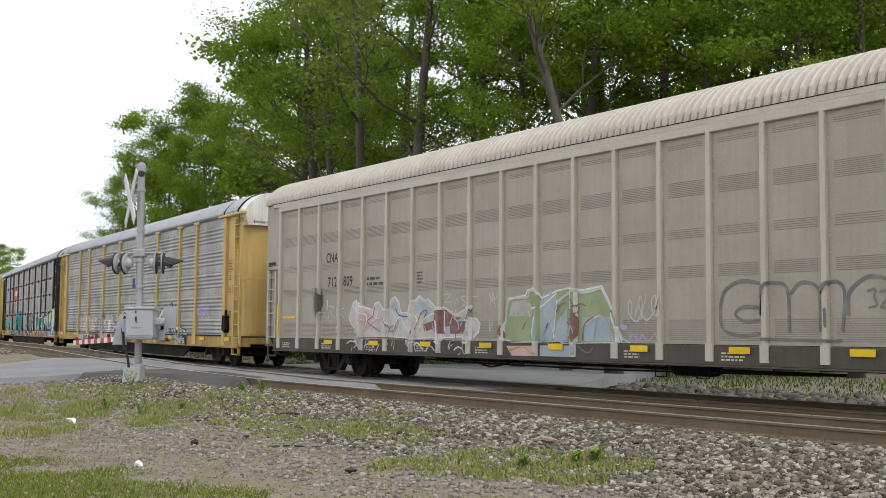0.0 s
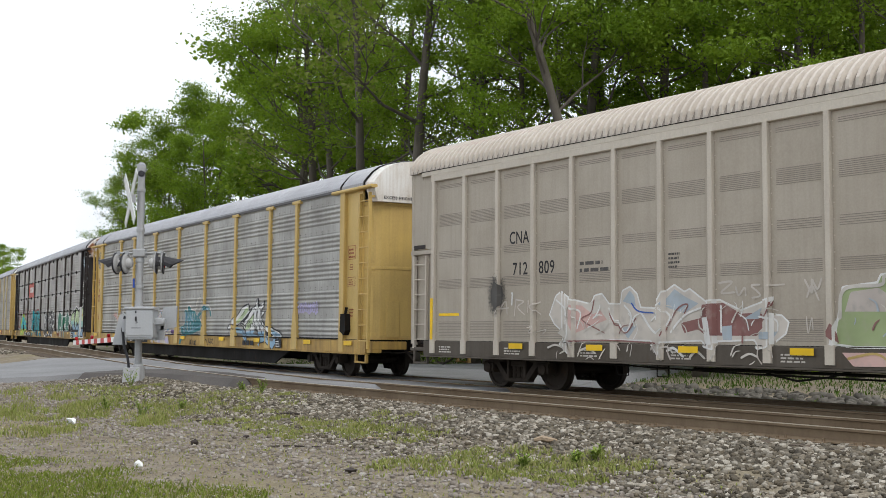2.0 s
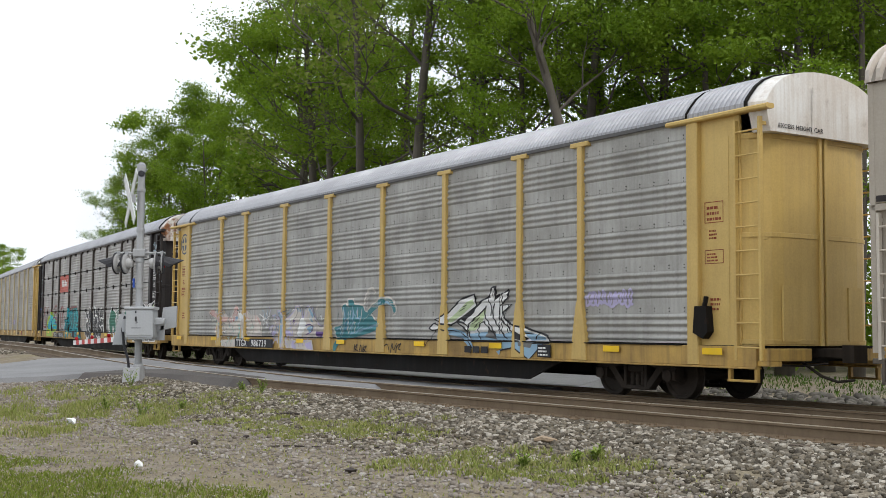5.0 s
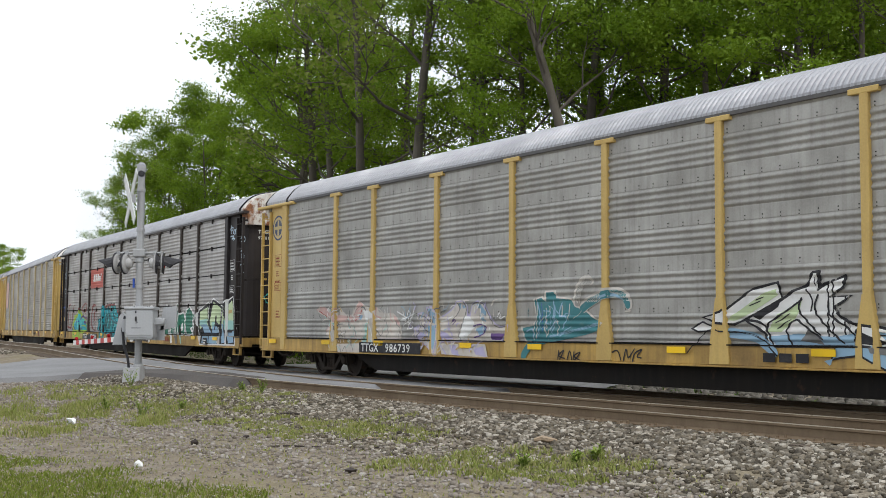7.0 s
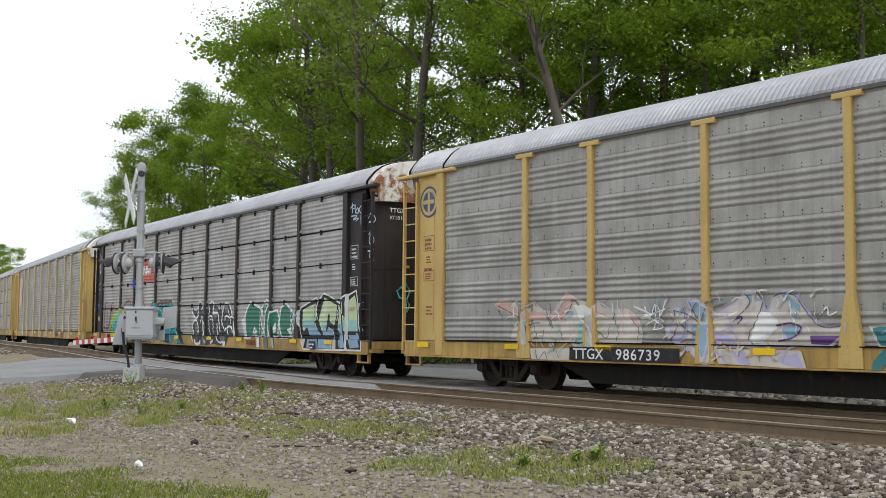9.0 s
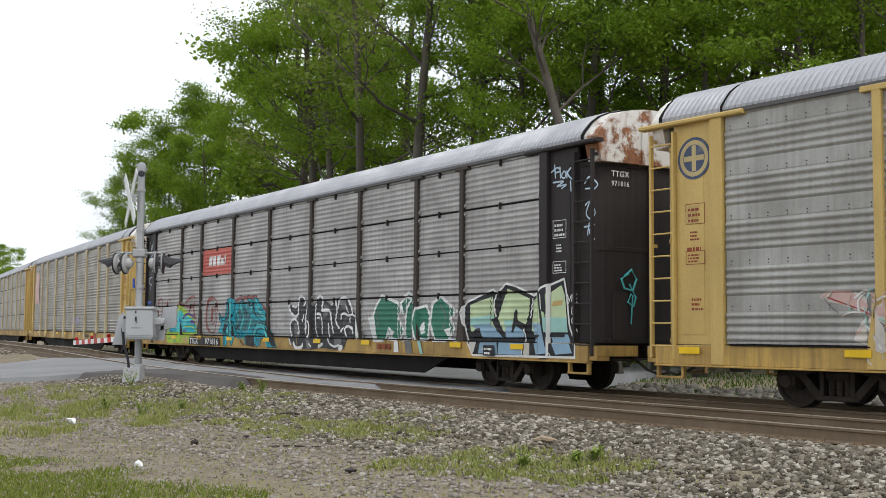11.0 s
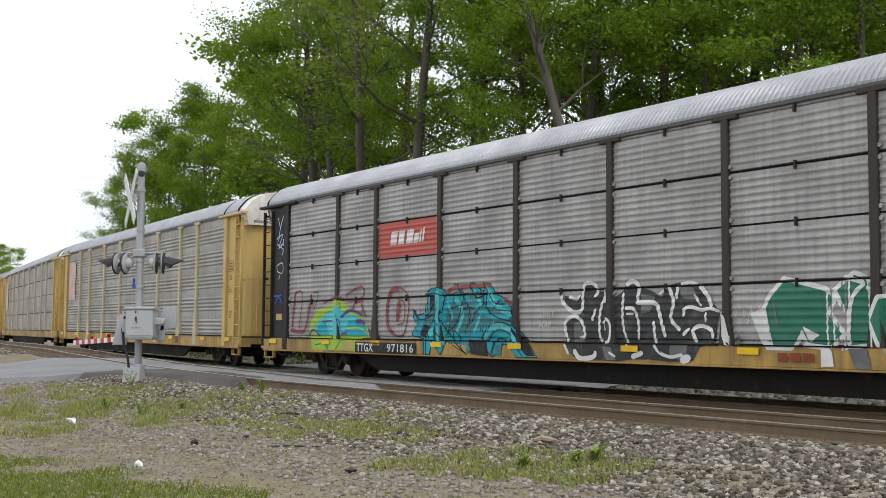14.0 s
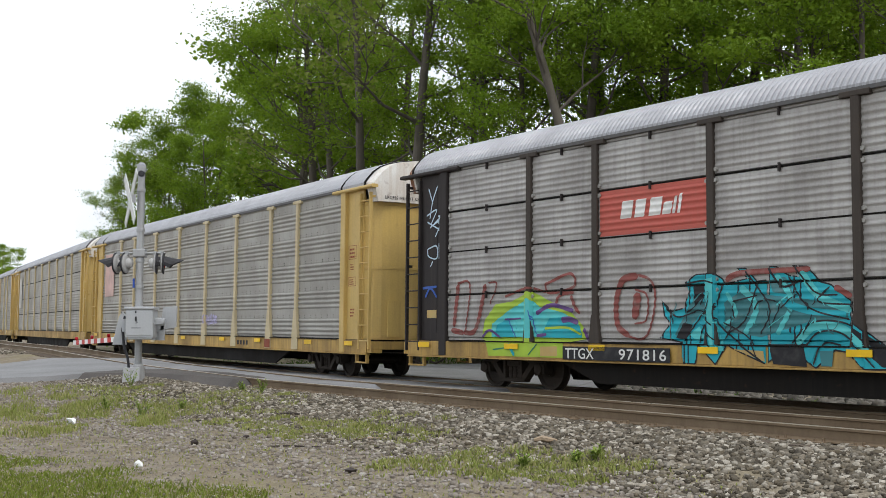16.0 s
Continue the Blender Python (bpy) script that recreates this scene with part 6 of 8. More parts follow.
    for s in (-1, 1):
        for fl in (False, True):
            b = Build()
            x0, x1 = (PANEL_END - 0.02, 12.16) if s > 0 else (-12.16, -PANEL_END + 0.02)
            b.box(x0, x1, -1.56, -1.40, 0.66, 4.76, 0.015)
            part("corner_post", flipped(b) if fl else b, end_mat, car)
            b = Build()
            x0, x1 = (12.12, 13.02) if s > 0 else (-13.02, -12.12)
            b.box(x0, x1, -1.465, -1.40, 0.98, 4.72, 0.01)
            m = (x0 + x1) / 2
            b.box(m - 0.3, m + 0.22, -1.472, -1.46, 1.15, 4.4, 0.01)
            part("end_panel", flipped(b) if fl else b, end_mat, car)
            b = Build()
            x0, x1 = (11.45, 13.72) if s > 0 else (-13.72, -11.45)
            b.box(x0, x1, -1.60, -1.42, 4.72, 4.80, 0.02)
            part("header_rail", flipped(b) if fl else b, end_mat, car)
            b = ladder_build(min(s * 12.98, s * 13.5), max(s * 12.98, s * 13.5), 1.50)
            part("ladder", flipped(b) if fl else b, end_mat, car)
            end_door(car, s, 1 if fl else -1, end_mat)
            b = Build()
            b.box(min(s * 12.7, s * 13.62), max(s * 12.7, s * 13.62), -1.5, -1.2, 0.66, 0.74, 0.01)
            b.box(min(s * 13.5, s * 13.62), max(s * 13.5, s * 13.62), -1.5, -0.5, 0.74, 0.94, 0.01)
            b.box(min(s * 12.78, s * 12.84), max(s * 12.78, s * 12.84), -1.52, -1.44, 0.40, 0.72, 0.008)
            b.box(min(s * 13.34, s * 13.40), max(s * 13.34, s * 13.40), -1.52, -1.44, 0.40, 0.72, 0.008)
            b.box(min(s * 12.78, s * 13.40), max(s * 12.78, s * 13.40), -1.53, -1.46, 0.40, 0.44, 0.008)
            part("step", flipped(b) if fl else b, sill_mat, car)
        part("end_bulkhead", bulkhead_build(s), cap_mat, car)
    underframe(car, dark)
    for x in (-10.1, 10.1):
        bogie(car, x)
    return car


def taupe_car():
    """The smooth taupe car with narrow posts, perforated bands and a strongly ribbed roof."""
    car = tagged(new("autorack_car"), "taupe steel autorack car with pale posts and graffiti", "rail car", "train of rail cars")
    edges = CNA_POSTS
    bands = ((1.05, 1.42), (2.12, 2.34), (2.80, 2.98), (3.52, 3.80), (4.36, 4.46))
    for a, c in zip(edges, edges[1:]):
        b = Build()
        b.box(a + 0.04, c - 0.04, -1.475, -1.43, 0.97, 4.64, 0.004)
        part("side_panel", b, TAUPE, car)
        part("side_panel", flipped(b), TAUPE, car)
        b = Build()
        for z0, z1 in bands:
            k = max(2, int((z1 - z0) / 0.031))
            for i in range(k):
                z = z0 + (z1 - z0) * i / k
                b.box(a + 0.17, c - 0.15, -1.479, -1.473, z, z + 0.012, 0.002)
        tagged(part("perforated_screen", b, SCREEN, car), kind="stuff")
        tagged(part("perforated_screen", flipped(b), SCREEN, car), kind="stuff")
    for p in CNA_POSTS:
        b = Build()
        b.box(p - 0.05, p + 0.05, -1.555, -1.45, 0.72, 4.56, 0.012)
        b.box(p - 0.085, p + 0.085, -1.562, -1.47, 0.70, 1.0, 0.012)
        for i in range(14):
            for d in (-0.075, 0.075):
                b.lathe([(0.012, -1.487), (0.012, -1.474)], 6, "y", (p + d, 0, 1.15 + 0.25 * i))
        part("side_post", b, TAUPE_PALE, car)
        part("side_post", flipped(b), TAUPE_PALE, car)
    b = Build()
    b.box(-12.82, 12.95, -1.545, -1.44, 4.55, 4.70, 0.012)
    part("top_rail", b, TAUPE_PALE, car)
    part("top_rail", flipped(b), TAUPE_PALE, car)
    part("roof", roof_build(0.08, 0.175, -13.72, 13.72, ROOF_TAUPE), [TAUPE_ROOF, TAUPE_TROUGH], car)
    b = Build()
    b.box(-13.2, 13.2, -1.54, -1.46, 4.70, 4.80, 0.004)
    part("drip_rail", b, TAUPE_PALE, car)
    part("drip_rail", flipped(b), TAUPE_PALE, car)
    b = Build()
    b.box(-13.3, 13.3, -1.548, -1.50, 4.797, 4.812, 0.003)
    part("roof_seam", b, BLACK, car)
    part("roof_seam", flipped(b), BLACK, car)
    # rods and loops of the brake rigging under the sill
    for x in (-6.9, -5.9, 2.2, 3.2, 8.8):
        b = Build()
        b.tube([(x - 0.14, -1.32, 0.66), (x - 0.14, -1.32, 0.40), (x + 0.14, -1.32, 0.40), (x + 0.14, -1.32, 0.66)], 0.014, 6)
        part("sill_step", b, BLACK, car)
    b = Build()
    b.tube([(-8.4, -1.15, 0.60), (-4.0, -1.15, 0.50), (0.5, -1.15, 0.47), (5.5, -1.15, 0.52)], 0.018, 6)
    b.tube([(-3.8, -1.1, 0.52), (-3.2, -1.1, 0.42), (-2.6, -1.1, 0.50), (-2.0, -1.1, 0.66)], 0.02, 6)
    part("brake_rod", b, BLACK, car)
    sill_parts(car, GREY_SILL, 1.525, 13.1)
    for s in (-1, 1):
        for fl in (False, True):
            lo, hi = (12.9, 13.72) if s > 0 else (-13.72, -12.78)
            b = Build()
            b.box(lo, hi, -1.46, -1.40, 3.05, 4.79, 0.01)
            b.box(lo, hi, -1.38, -1.34, 0.98, 3.05, 0.01)
            b.box(s * 13.66 - 0.05, s * 13.66 + 0.05, -1.47, -1.36, 0.9, 4.79, 0.012)
            b.box(lo, hi, -1.47, -1.36, 2.93, 3.03, 0.01)
            part("end_panel", flipped(b) if fl else b, TAUPE, car)
            b = Build()
            b.box(min(s * 13.15, s * 13.6), max(s * 13.15, s * 13.6), -1.475, -1.40, 3.06, 3.15, 0.01)
            part("grab_slot", flipped(b) if fl else b, BROWN, car, "dark slot under the end panel")
            b = ladder_build(min(s * 13.1, s * 13.58), max(s * 13.1, s * 13.58), 1.44, 0.8, 2.9, 6)
            part("ladder", flipped(b) if fl else b, TAUPE_PALE, car)
            end_door(car, s, 1 if fl else -1, TAUPE, 0.98, 4.5)
            b = Build()
            b.box(min(s * 12.9, s * 13.7), max(s * 12.9, s * 13.7), -1.48, -1.1, 0.74, 0.82, 0.01)
            b.box(min(s * 13.0, s * 13.05), max(s * 13.0, s * 13.05), -1.5, -1.44, 0.45, 0.8, 0.006)
            b.box(min(s * 13.5, s * 13.55), max(s * 13.5, s * 13.55), -1.5, -1.44, 0.45, 0.8, 0.006)
            b.box(min(s * 13.0, s * 13.55), max(s * 13.0, s * 13.55), -1.5, -1.44, 0.45, 0.49, 0.006)
            part("step", flipped(b) if fl else b, GREY_SILL, car)
        part("end_bulkhead", bulkhead_build(s, 0.0), TAUPE, car)
    underframe(car, BLACK, False)
    for x in (-10.3, 10.3):
        bogie(car, x)
    # markings
    k = KIND_CNA
    lettering("reporting_mark", "CNA", 0.36, -10.06, 2.98, 1.478, P_BLACK, car, "black stencilled letters", 1.05, 0.80)
    lettering("car_number", "712", 0.36, -9.95, 2.34, 1.478, P_BLACK, car, "black stencilled figures", 1.08, 0.86)
    lettering("car_number", "809", 0.36, -9.12, 2.34, 1.478, P_BLACK, car, "black stencilled figures", 1.08, 0.86)
    small_print("stencil", -7.9, 2.32, 0.95, 0.26, 2, 1.478, P_SMOKE, car)
    small_print("stencil", -5.6, 2.30, 0.3, 0.3, 4, 1.478, P_SMOKE, car)
    for i in range(0, 16, 2):
        small_print("stencil", CNA_POSTS[i] + 0.25, 0.72, 0.55, 0.16, 3, 1.527, P_PEARL, car)
    plate("reflector", -12.79, -12.69, 1.0, 1.92, 1.564, REFLECT, car, "tall yellow stripe on the post")
    plate("reflector", -12.56, -11.80, 1.52, 1.58, 1.482, REFLECT, car, "thin yellow stripe")
    reflectors(car, [-9.73 + 2.327 * i for i in range(9)], 0.89, 1.57)
    # spray can marks
    b = Build()
    rb = random.Random(8)
    for _ in range(1500):
        r, t = abs(rb.gauss(0.23, 0.055)), rb.uniform(0, 6.283)
        q, w = (-10.47 + r * math.cos(t), 1.93 + 1.35 * r * math.sin(t)), rb.uniform(0.004, 0.011)
        y = -(k.out(*q) + 0.013)
        b.add([(q[0] - w, y, q[1]), (q[0], y, q[1] - w), (q[0] + w, y, q[1]), (q[0], y, q[1] + w)], [(0, 1, 2, 3)], rb.choice((0, 1)))
    spot = Coats(car, k)
    spot.shape([(-10.47 + 0.21 * math.cos(a * 0.2618), 1.93 + 0.29 * math.sin(a * 0.2618)) for a in range(24)], P_SMOKE)
    spot.done("dark heart of a spray blot").name = "paint_blot"
    tagged(part("paint_blot", b, [P_SMOKE, P_SMOKE], car, "round black spray blot"), kind="stuff")
    for painted in (pale_letters, green_letters, grey_letters, white_tags):
        painted(car, k)
    tag(car, k, 1.5, 2.4, 1.35, 1.9, 27, P_PEARL, 0.03, 5)
    tag(car, k, 1.35, 2.3, 1.0, 1.2, 28, P_LILAC, 0.025, 6)
    return car


def roundel(car, x, z, out):
    """A round railway emblem as plain rings and a cross."""
    b = Build()
    for r, lift, mat in ((0.36, 0.004, 0), (0.31, 0.006, 1), (0.235, 0.008, 0)):
        b.lathe([(r, -out - lift), (r, -out)], 32, "y", (x, 0, z), mat)
    b.box(x - 0.045, x + 0.045, -out - 0.011, -out - 0.007, z - 0.22, z + 0.22, 0.001, 1)
    b.box(x - 0.22, x + 0.22, -out - 0.0125, -out - 0.0085, z - 0.045, z + 0.045, 0.001, 1)
    part("emblem", b, [P_SLATE, P_SAND], car, "round dark blue and sand emblem")


def data_boxes(car, x, out, mat):
    for z, h in ((3.0, 0.34), (2.32, 0.22)):
        b = Build()
        for z0, z1 in ((z, z + 0.012), (z + h, z + h + 0.012)):
            b.box(x, x + 0.42, -out - 0.002, -out, z0, z1, 0.0005)
        for a in (x, x + 0.408):
            b.box(a, a + 0.012, -out - 0.002, -out, z, z + h, 0.0005)
        part("stencil_frame", b, mat, car)
        small_print("stencil", x + 0.05, z + 0.04, 0.32, h - 0.06, 3, out, mat, car)
    small_print("stencil", x + 0.1, 2.73, 0.22, 0.18, 3, out, mat, car)
    small_print("stencil", x + 0.12, 1.55, 0.26, 0.24, 3, out, mat, car)


def end_sign(car, x):
    """Warning words on the white end wall."""
    m = Matrix.Translation((x, -1.16, 4.47)) @ Euler((radians(90), 0, radians(90))).to_matrix().to_4x4()
    lettering("warning_words", "EXCESS HEIGHT CAR", 0.105, 0, 0, 0, P_BLACK, car, "black words on white", 1.1, 1.0, m)


def hand_brake(car, x):
    b = Build()
    b.prism([(x - 0.16, -1.62, 1.62), (x + 0.1, -1.62, 1.62), (x + 0.14, -1.62, 1.2), (x + 0.02, -1.62, 1.08), (x - 0.2, -1.62, 1.18)], [(x - 0.16, -1.46, 1.62), (x + 0.1, -1.46, 1.62), (x + 0.14, -1.46, 1.2), (x + 0.02, -1.46, 1.08), (x - 0.2, -1.46, 1.18)])
    b.tube([(x, -1.55, 1.6), (x + 0.05, -1.55, 1.78)], 0.04, 8)
    part("hand_brake", b, BLACK, car, "black hand brake housing")


CREAM_PANEL = weathered("bleached_panel", (0.36, 0.345, 0.31), (0.21, 0.195, 0.17), dirt_amount=0.55, rust_amount=0.1, rough=0.5, metal=0.2)


def yellow_car():
    k = KIND_YELLOW
    car = ribbed_car("yellow autorack car with ribbed grey panels and graffiti", k, YELLOW, GALV, YELLOW, YELLOW_SILL, ROOF, WHITE)
    roundel(car, -12.55, 4.12, 1.474)
    small_print("stencil", -12.75, 3.0, 0.4, 0.36, 4, 1.474, P_AMBER, car)
    small_print("stencil", -12.72, 2.55, 0.45, 0.12, 1, 1.474, P_BROWN, car)
    data_boxes(car, -12.75, 1.474, P_BROWN)
    data_boxes(car, 12.25, 1.474, P_BROWN)
    end_sign(car, 13.572)
    hand_brake(car, 12.3)
    reflectors(car, (-12.6, -9.4, -6.7, -3.0, -0.6, 3.3, 6.35, 10.0, 12.5), 0.88, 1.578)
    plate("number_board", -7.62, -4.80, 0.655, 0.905, 1.578, P_BLACK, car, "black board with white figures")
    lettering("reporting_mark", "TTGX", 0.28, -7.52, 0.68, 1.586, P_WHITE, car, "white letters", 1.0, 1.12)
    lettering("car_number", "986739", 0.27, -6.36, 0.685, 1.586, P_WHITE, car, "white figures", 1.15, 1.22)
    for a in (5.2, 5.52, 5.84):
        plate("emblem_bar", a, a + 0.24, 0.72, 0.86, 1.578, P_BLACK, car)
    plate("data_plate", 7.8, 8.22, 0.68, 0.93, 1.58, P_BLACK, car, "black data plate framed in white")
    small_print("stencil", 7.84, 0.71, 0.34, 0.2, 3, 1.588, P_WHITE, car)
    for painted in (pink_letters, lilac_letters, teal_letters, white_arrow, sill_tags):
        painted(car, k)
    tag(car, k, 9.2, 10.5, 1.62, 1.98, 55, P_LILAC, 0.05, 13, "lilac sprayed scrawl")
    return car


def brown_car():
    k = KIND_CP
    car = ribbed_car("dark brown autorack car with ribbed panels and bright graffiti", k, POST_BROWN, GALV_DARK, BROWN, YELLOW_SILL, ROOF, RUST_END, plain_posts=True)
    # the sign is painted on the ribs, with white slabs where the company's name stands
    co = Coats(car, k, 0.006)
    co.shape([(-6.99, 2.955), (-4.37, 2.955), (-4.37, 3.80), (-6.99, 3.80)], RED_SIGN)
    co.done("faded red sign painted on the ribs").name = "company_sign"
    for x0, x1, h in ((-6.46, -6.16, 0.32), (-6.10, -5.84, 0.32), (-5.74, -5.44, 0.32), (-5.41, -5.20, 0.22), (-5.17, -5.09, 0.30), (-5.05, -4.97, 0.34)):
        co = Coats(car, k, 0.010)
        co.shape([(x0, 3.25), (x1, 3.25), (x1 + 0.07, 3.25 + h), (x0 + 0.07, 3.25 + h)], P_WHITE)
        co.done("slanted white slab on red").name = "sign_bar"
    reflectors(car, (-12.7, -9.55, -7.0, -4.3, -1.4, 2.0, 4.75, 8.9, 11.2), 0.885, 1.578)
    plate("number_board", -7.95, -5.15, 0.655, 0.905, 1.578, P_BLACK, car, "black board with white figures")
    lettering("reporting_mark", "TTGX", 0.28, -7.88, 0.68, 1.586, P_WHITE, car, "white letters", 1.0, 1.08)
    lettering("car_number", "971816", 0.27, -6.42, 0.685, 1.586, P_WHITE, car, "white figures", 1.08, 1.38)
    for a in (5.35, 5.60, 5.85):
        plate("emblem_bar", a, a + 0.18, 0.74, 0.87, 1.578, P_BROWN, car)
    data_boxes(car, 12.25, 1.474, P_WHITE)
    for text, z, size in (("TTGX", 4.14, 0.155), ("971816", 3.96, 0.135)):
        m = Matrix.Translation((13.47, -1.02, z)) @ Euler((radians(90), 0, radians(90))).to_matrix().to_4x4()
        lettering("end_mark", text, size, 0, 0, 0, P_WHITE, car, "white letters on the end door", 1.1, 1.0, m)
    for painted in (red_letters, lime_mound, cyan_letters, grey_white_letters, green_block_letters, cream_letters, end_tags, small_white_tags, left_end_tags):
        painted(car, k)
    plate("data_plate", -12.72, -12.35, 1.48, 1.66, 1.474, P_AMBER, car, "small yellow plate")
    b = Build()
    b.tube([(13.49, -0.72, 2.25), (13.49, -0.55, 2.38), (13.49, -0.42, 2.2), (13.49, -0.52, 1.98), (13.49, -0.72, 2.02), (13.49, -0.80, 2.2), (13.49, -0.62, 2.3)], 0.022, 6)
    b.tube([(13.492, -0.60, 2.1), (13.492, -0.44, 1.85), (13.492, -0.50, 1.68), (13.492, -0.64, 1.76), (13.492, -0.56, 1.92)], 0.02, 6)
    b.tube([(13.494, -0.52, 1.9), (13.494, -0.56, 1.35)], 0.014, 6)
    part("graffiti_tag", b, P_AQUA, car, "teal scrawl on the dark end door")
    lettering("scrawled_words", "DIRT", 0.19, -0.62, 1.46, 1.53, P_PEARL, car, "small white sprayed words", 1.1, 1.0)
    lettering("scrawled_words", "NAP...", 0.19, -0.66, 1.25, 1.53, P_PEARL, car, "small white sprayed words", 1.1, 1.0)
    tag(car, k, 4.4, 5.0, 1.3, 1.65, 77, P_PEARL, 0.018, 6)
    plate("data_plate", 10.0, 10.4, 0.68, 0.90, 1.58, P_BLACK, car, "black data plate framed in white")
    small_print("stencil", 10.04, 0.71, 0.32, 0.17, 2, 1.588, P_WHITE, car)
    return car


def pale_car():
    car = ribbed_car("faded yellow autorack car with ribbed grey panels", KIND_YELLOW, YELLOW_PALE, CREAM_PANEL, YELLOW, YELLOW_SILL, ROOF, WHITE)
    data_boxes(car, 12.25, 1.474, P_BROWN)
    end_sign(car, 13.572)
    reflectors(car, (-12.6, -9.4, -6.7, -3.0, -0.6, 3.3, 6.35, 10.0, 12.5), 0.88, 1.578)
    plate("paint_patch", -11.5, -10.1, 2.5, 4.3, 1.512, P_PINK, car, "faded orange square patch", 0.004)
    for a in (4.6, 4.85, 5.1, 5.35):
        plate("emblem_bar", a, a + 0.13, 0.73, 0.86, 1.54, P_BLACK, car)
    plate("data_plate", 6.9, 7.3, 0.68, 0.93, 1.57, P_BROWN, car, "small brown data plate")
    tag(car, KIND_YELLOW, 1.2, 2.6, 1.3, 1.7, 91, P_LILAC, 0.05, 12)
    return car


# ---------------------------------------------------------------- the train
GAP0 = -7.46
STEP = 28.5
car_taupe = taupe_car()
car_yellow = yellow_car()
car_brown = brown_car()
car_pale = pale_car()
car_far = ribbed_car("yellow autorack car with ribbed grey panels", KIND_CP, YELLOW_PALE, CREAM_PANEL, YELLOW, YELLOW_SILL, ROOF, WHITE)
plate("paint_patch", -11.5, -10.3, 2.4, 4.3, 1.532, P_PEARL, car_far, "pale square patch", 0.004)
TRAIN = [(car_taupe, -0.2), (car_yellow, -0.74), (car_brown, -0.68), (car_pale, -0.85), (car_far, -0.8),
         (copy_thing(car_pale, pose(0, 0, 0)), -0.7), (copy_thing(car_far, pose(0, 0, 0)), -0.7)]
TRAIN = [(c, GAP0 + STEP / 2 - STEP * i + d) for i, (c, d) in enumerate(TRAIN)]


def car_pose(s):
    a, b = on_track(s - 10.1), on_track(s + 10.1)
    d, m = b - a, (a + b) / 2
    za, zb = float(rise(s - 10.1, 0.0)), float(rise(s + 10.1, 0.0))
    return pose(m.x, m.y, (za + zb) / 2, 0, math.degrees(math.atan2(za - zb, 20.2)), math.degrees(math.atan2(d.y, d.x)))


# ---------------------------------------------------------------- ground
def ground_material():
    m, n, l, b = nodes_of("gravelly_earth")
    v = coords(n, l, shift=False)
    big = grain(n, l, v, 0.35, 5, 0.4, 0.65)
    mid = grain(n, l, v, 2.2, 6, 0.35, 0.7)
    fine = grain(n, l, v, 26.0, 4, 0.3, 0.7)
    c = mixed(n, l, mid, (0.22, 0.18, 0.14), (0.37, 0.325, 0.27))
    c = mixed(n, l, big, c, (0.29, 0.25, 0.155))
    c = mixed(n, l, fine, mixed(n, l, 0.45, c, (0.06, 0.05, 0.04)), c)
    l.new(c, b.inputs["Base Color"])
    b.inputs["Specular IOR Level"].default_value = 0.1
    b.inputs["Roughness"].default_value = 0.95
    bumped(n, l, b, fine, 0.6, 0.03)
    return m


def asphalt(name, col, dark):
    m, n, l, b = nodes_of(name)
    v = coords(n, l, shift=False)
    big = grain(n, l, v, 0.5, 5, 0.35, 0.7)
    fine = grain(n, l, v, 60.0, 3, 0.3, 0.75)
    c = mixed(n, l, big, col, dark)
    c = mixed(n, l, fine, mixed(n, l, 0.3, c, (0.02, 0.02, 0.02)), c)
    l.new(c, b.inputs["Base Color"])
    b.inputs["Roughness"].default_value = 0.8
    bumped(n, l, b, fine, 0.3, 0.01)
    return m


EARTH = ground_material()
ROAD = asphalt("worn_asphalt", (0.27, 0.272, 0.28), (0.20, 0.20, 0.205))
TAR = asphalt("dark_asphalt", (0.062, 0.054, 0.05), (0.11, 0.095, 0.085))
BALLAST = by_island("ballast_stone", ((0.066, 0.057, 0.045), (0.27, 0.236, 0.184), (0.12, 0.104, 0.08), (0.60, 0.555, 0.475), (0.18, 0.150, 0.108), (0.085, 0.074, 0.058), (0.44, 0.395, 0.325)), 0.9, 40.0, 0.4)
RUBBLE = by_island("rubble_stone", ((0.06, 0.055, 0.047), (0.21, 0.195, 0.17), (0.11, 0.10, 0.086)), 0.9, 8.0, 0.4)
GRASS = by_island("grass_blade", ((0.16, 0.20, 0.045), (0.26, 0.30, 0.08), (0.34, 0.35, 0.12), (0.20, 0.26, 0.05), (0.38, 0.32, 0.17), (0.27, 0.32, 0.08)), 0.8, 20.0, 0.2)
FAR_GRASS = by_island("rough_grass_blade", ((0.045, 0.09, 0.011), (0.07, 0.13, 0.017), (0.10, 0.155, 0.026)), 0.8, 20.0, 0.3)
LAWN = by_island("lawn_blade", ((0.12, 0.17, 0.02), (0.17, 0.225, 0.032), (0.22, 0.25, 0.05), (0.14, 0.20, 0.025), (0.25, 0.24, 0.08)), 0.8, 20.0, 0.2)
RAIL = weathered("rusty_rail", (0.185, 0.135, 0.085), (0.10, 0.068, 0.042), dirt_amount=0.7, rust_amount=0.3, rough=0.75)
RAIL_TOP = weathered("polished_rail_head", (0.36, 0.305, 0.235), (0.24, 0.195, 0.14), dirt_amount=0.5, rust_amount=0.1, rough=0.35, metal=0.7)
TIMBER = weathered("creosoted_timber", (0.09, 0.07, 0.055), (0.16, 0.13, 0.10), dirt_amount=0.7, rust_amount=0.1, rough=0.9)

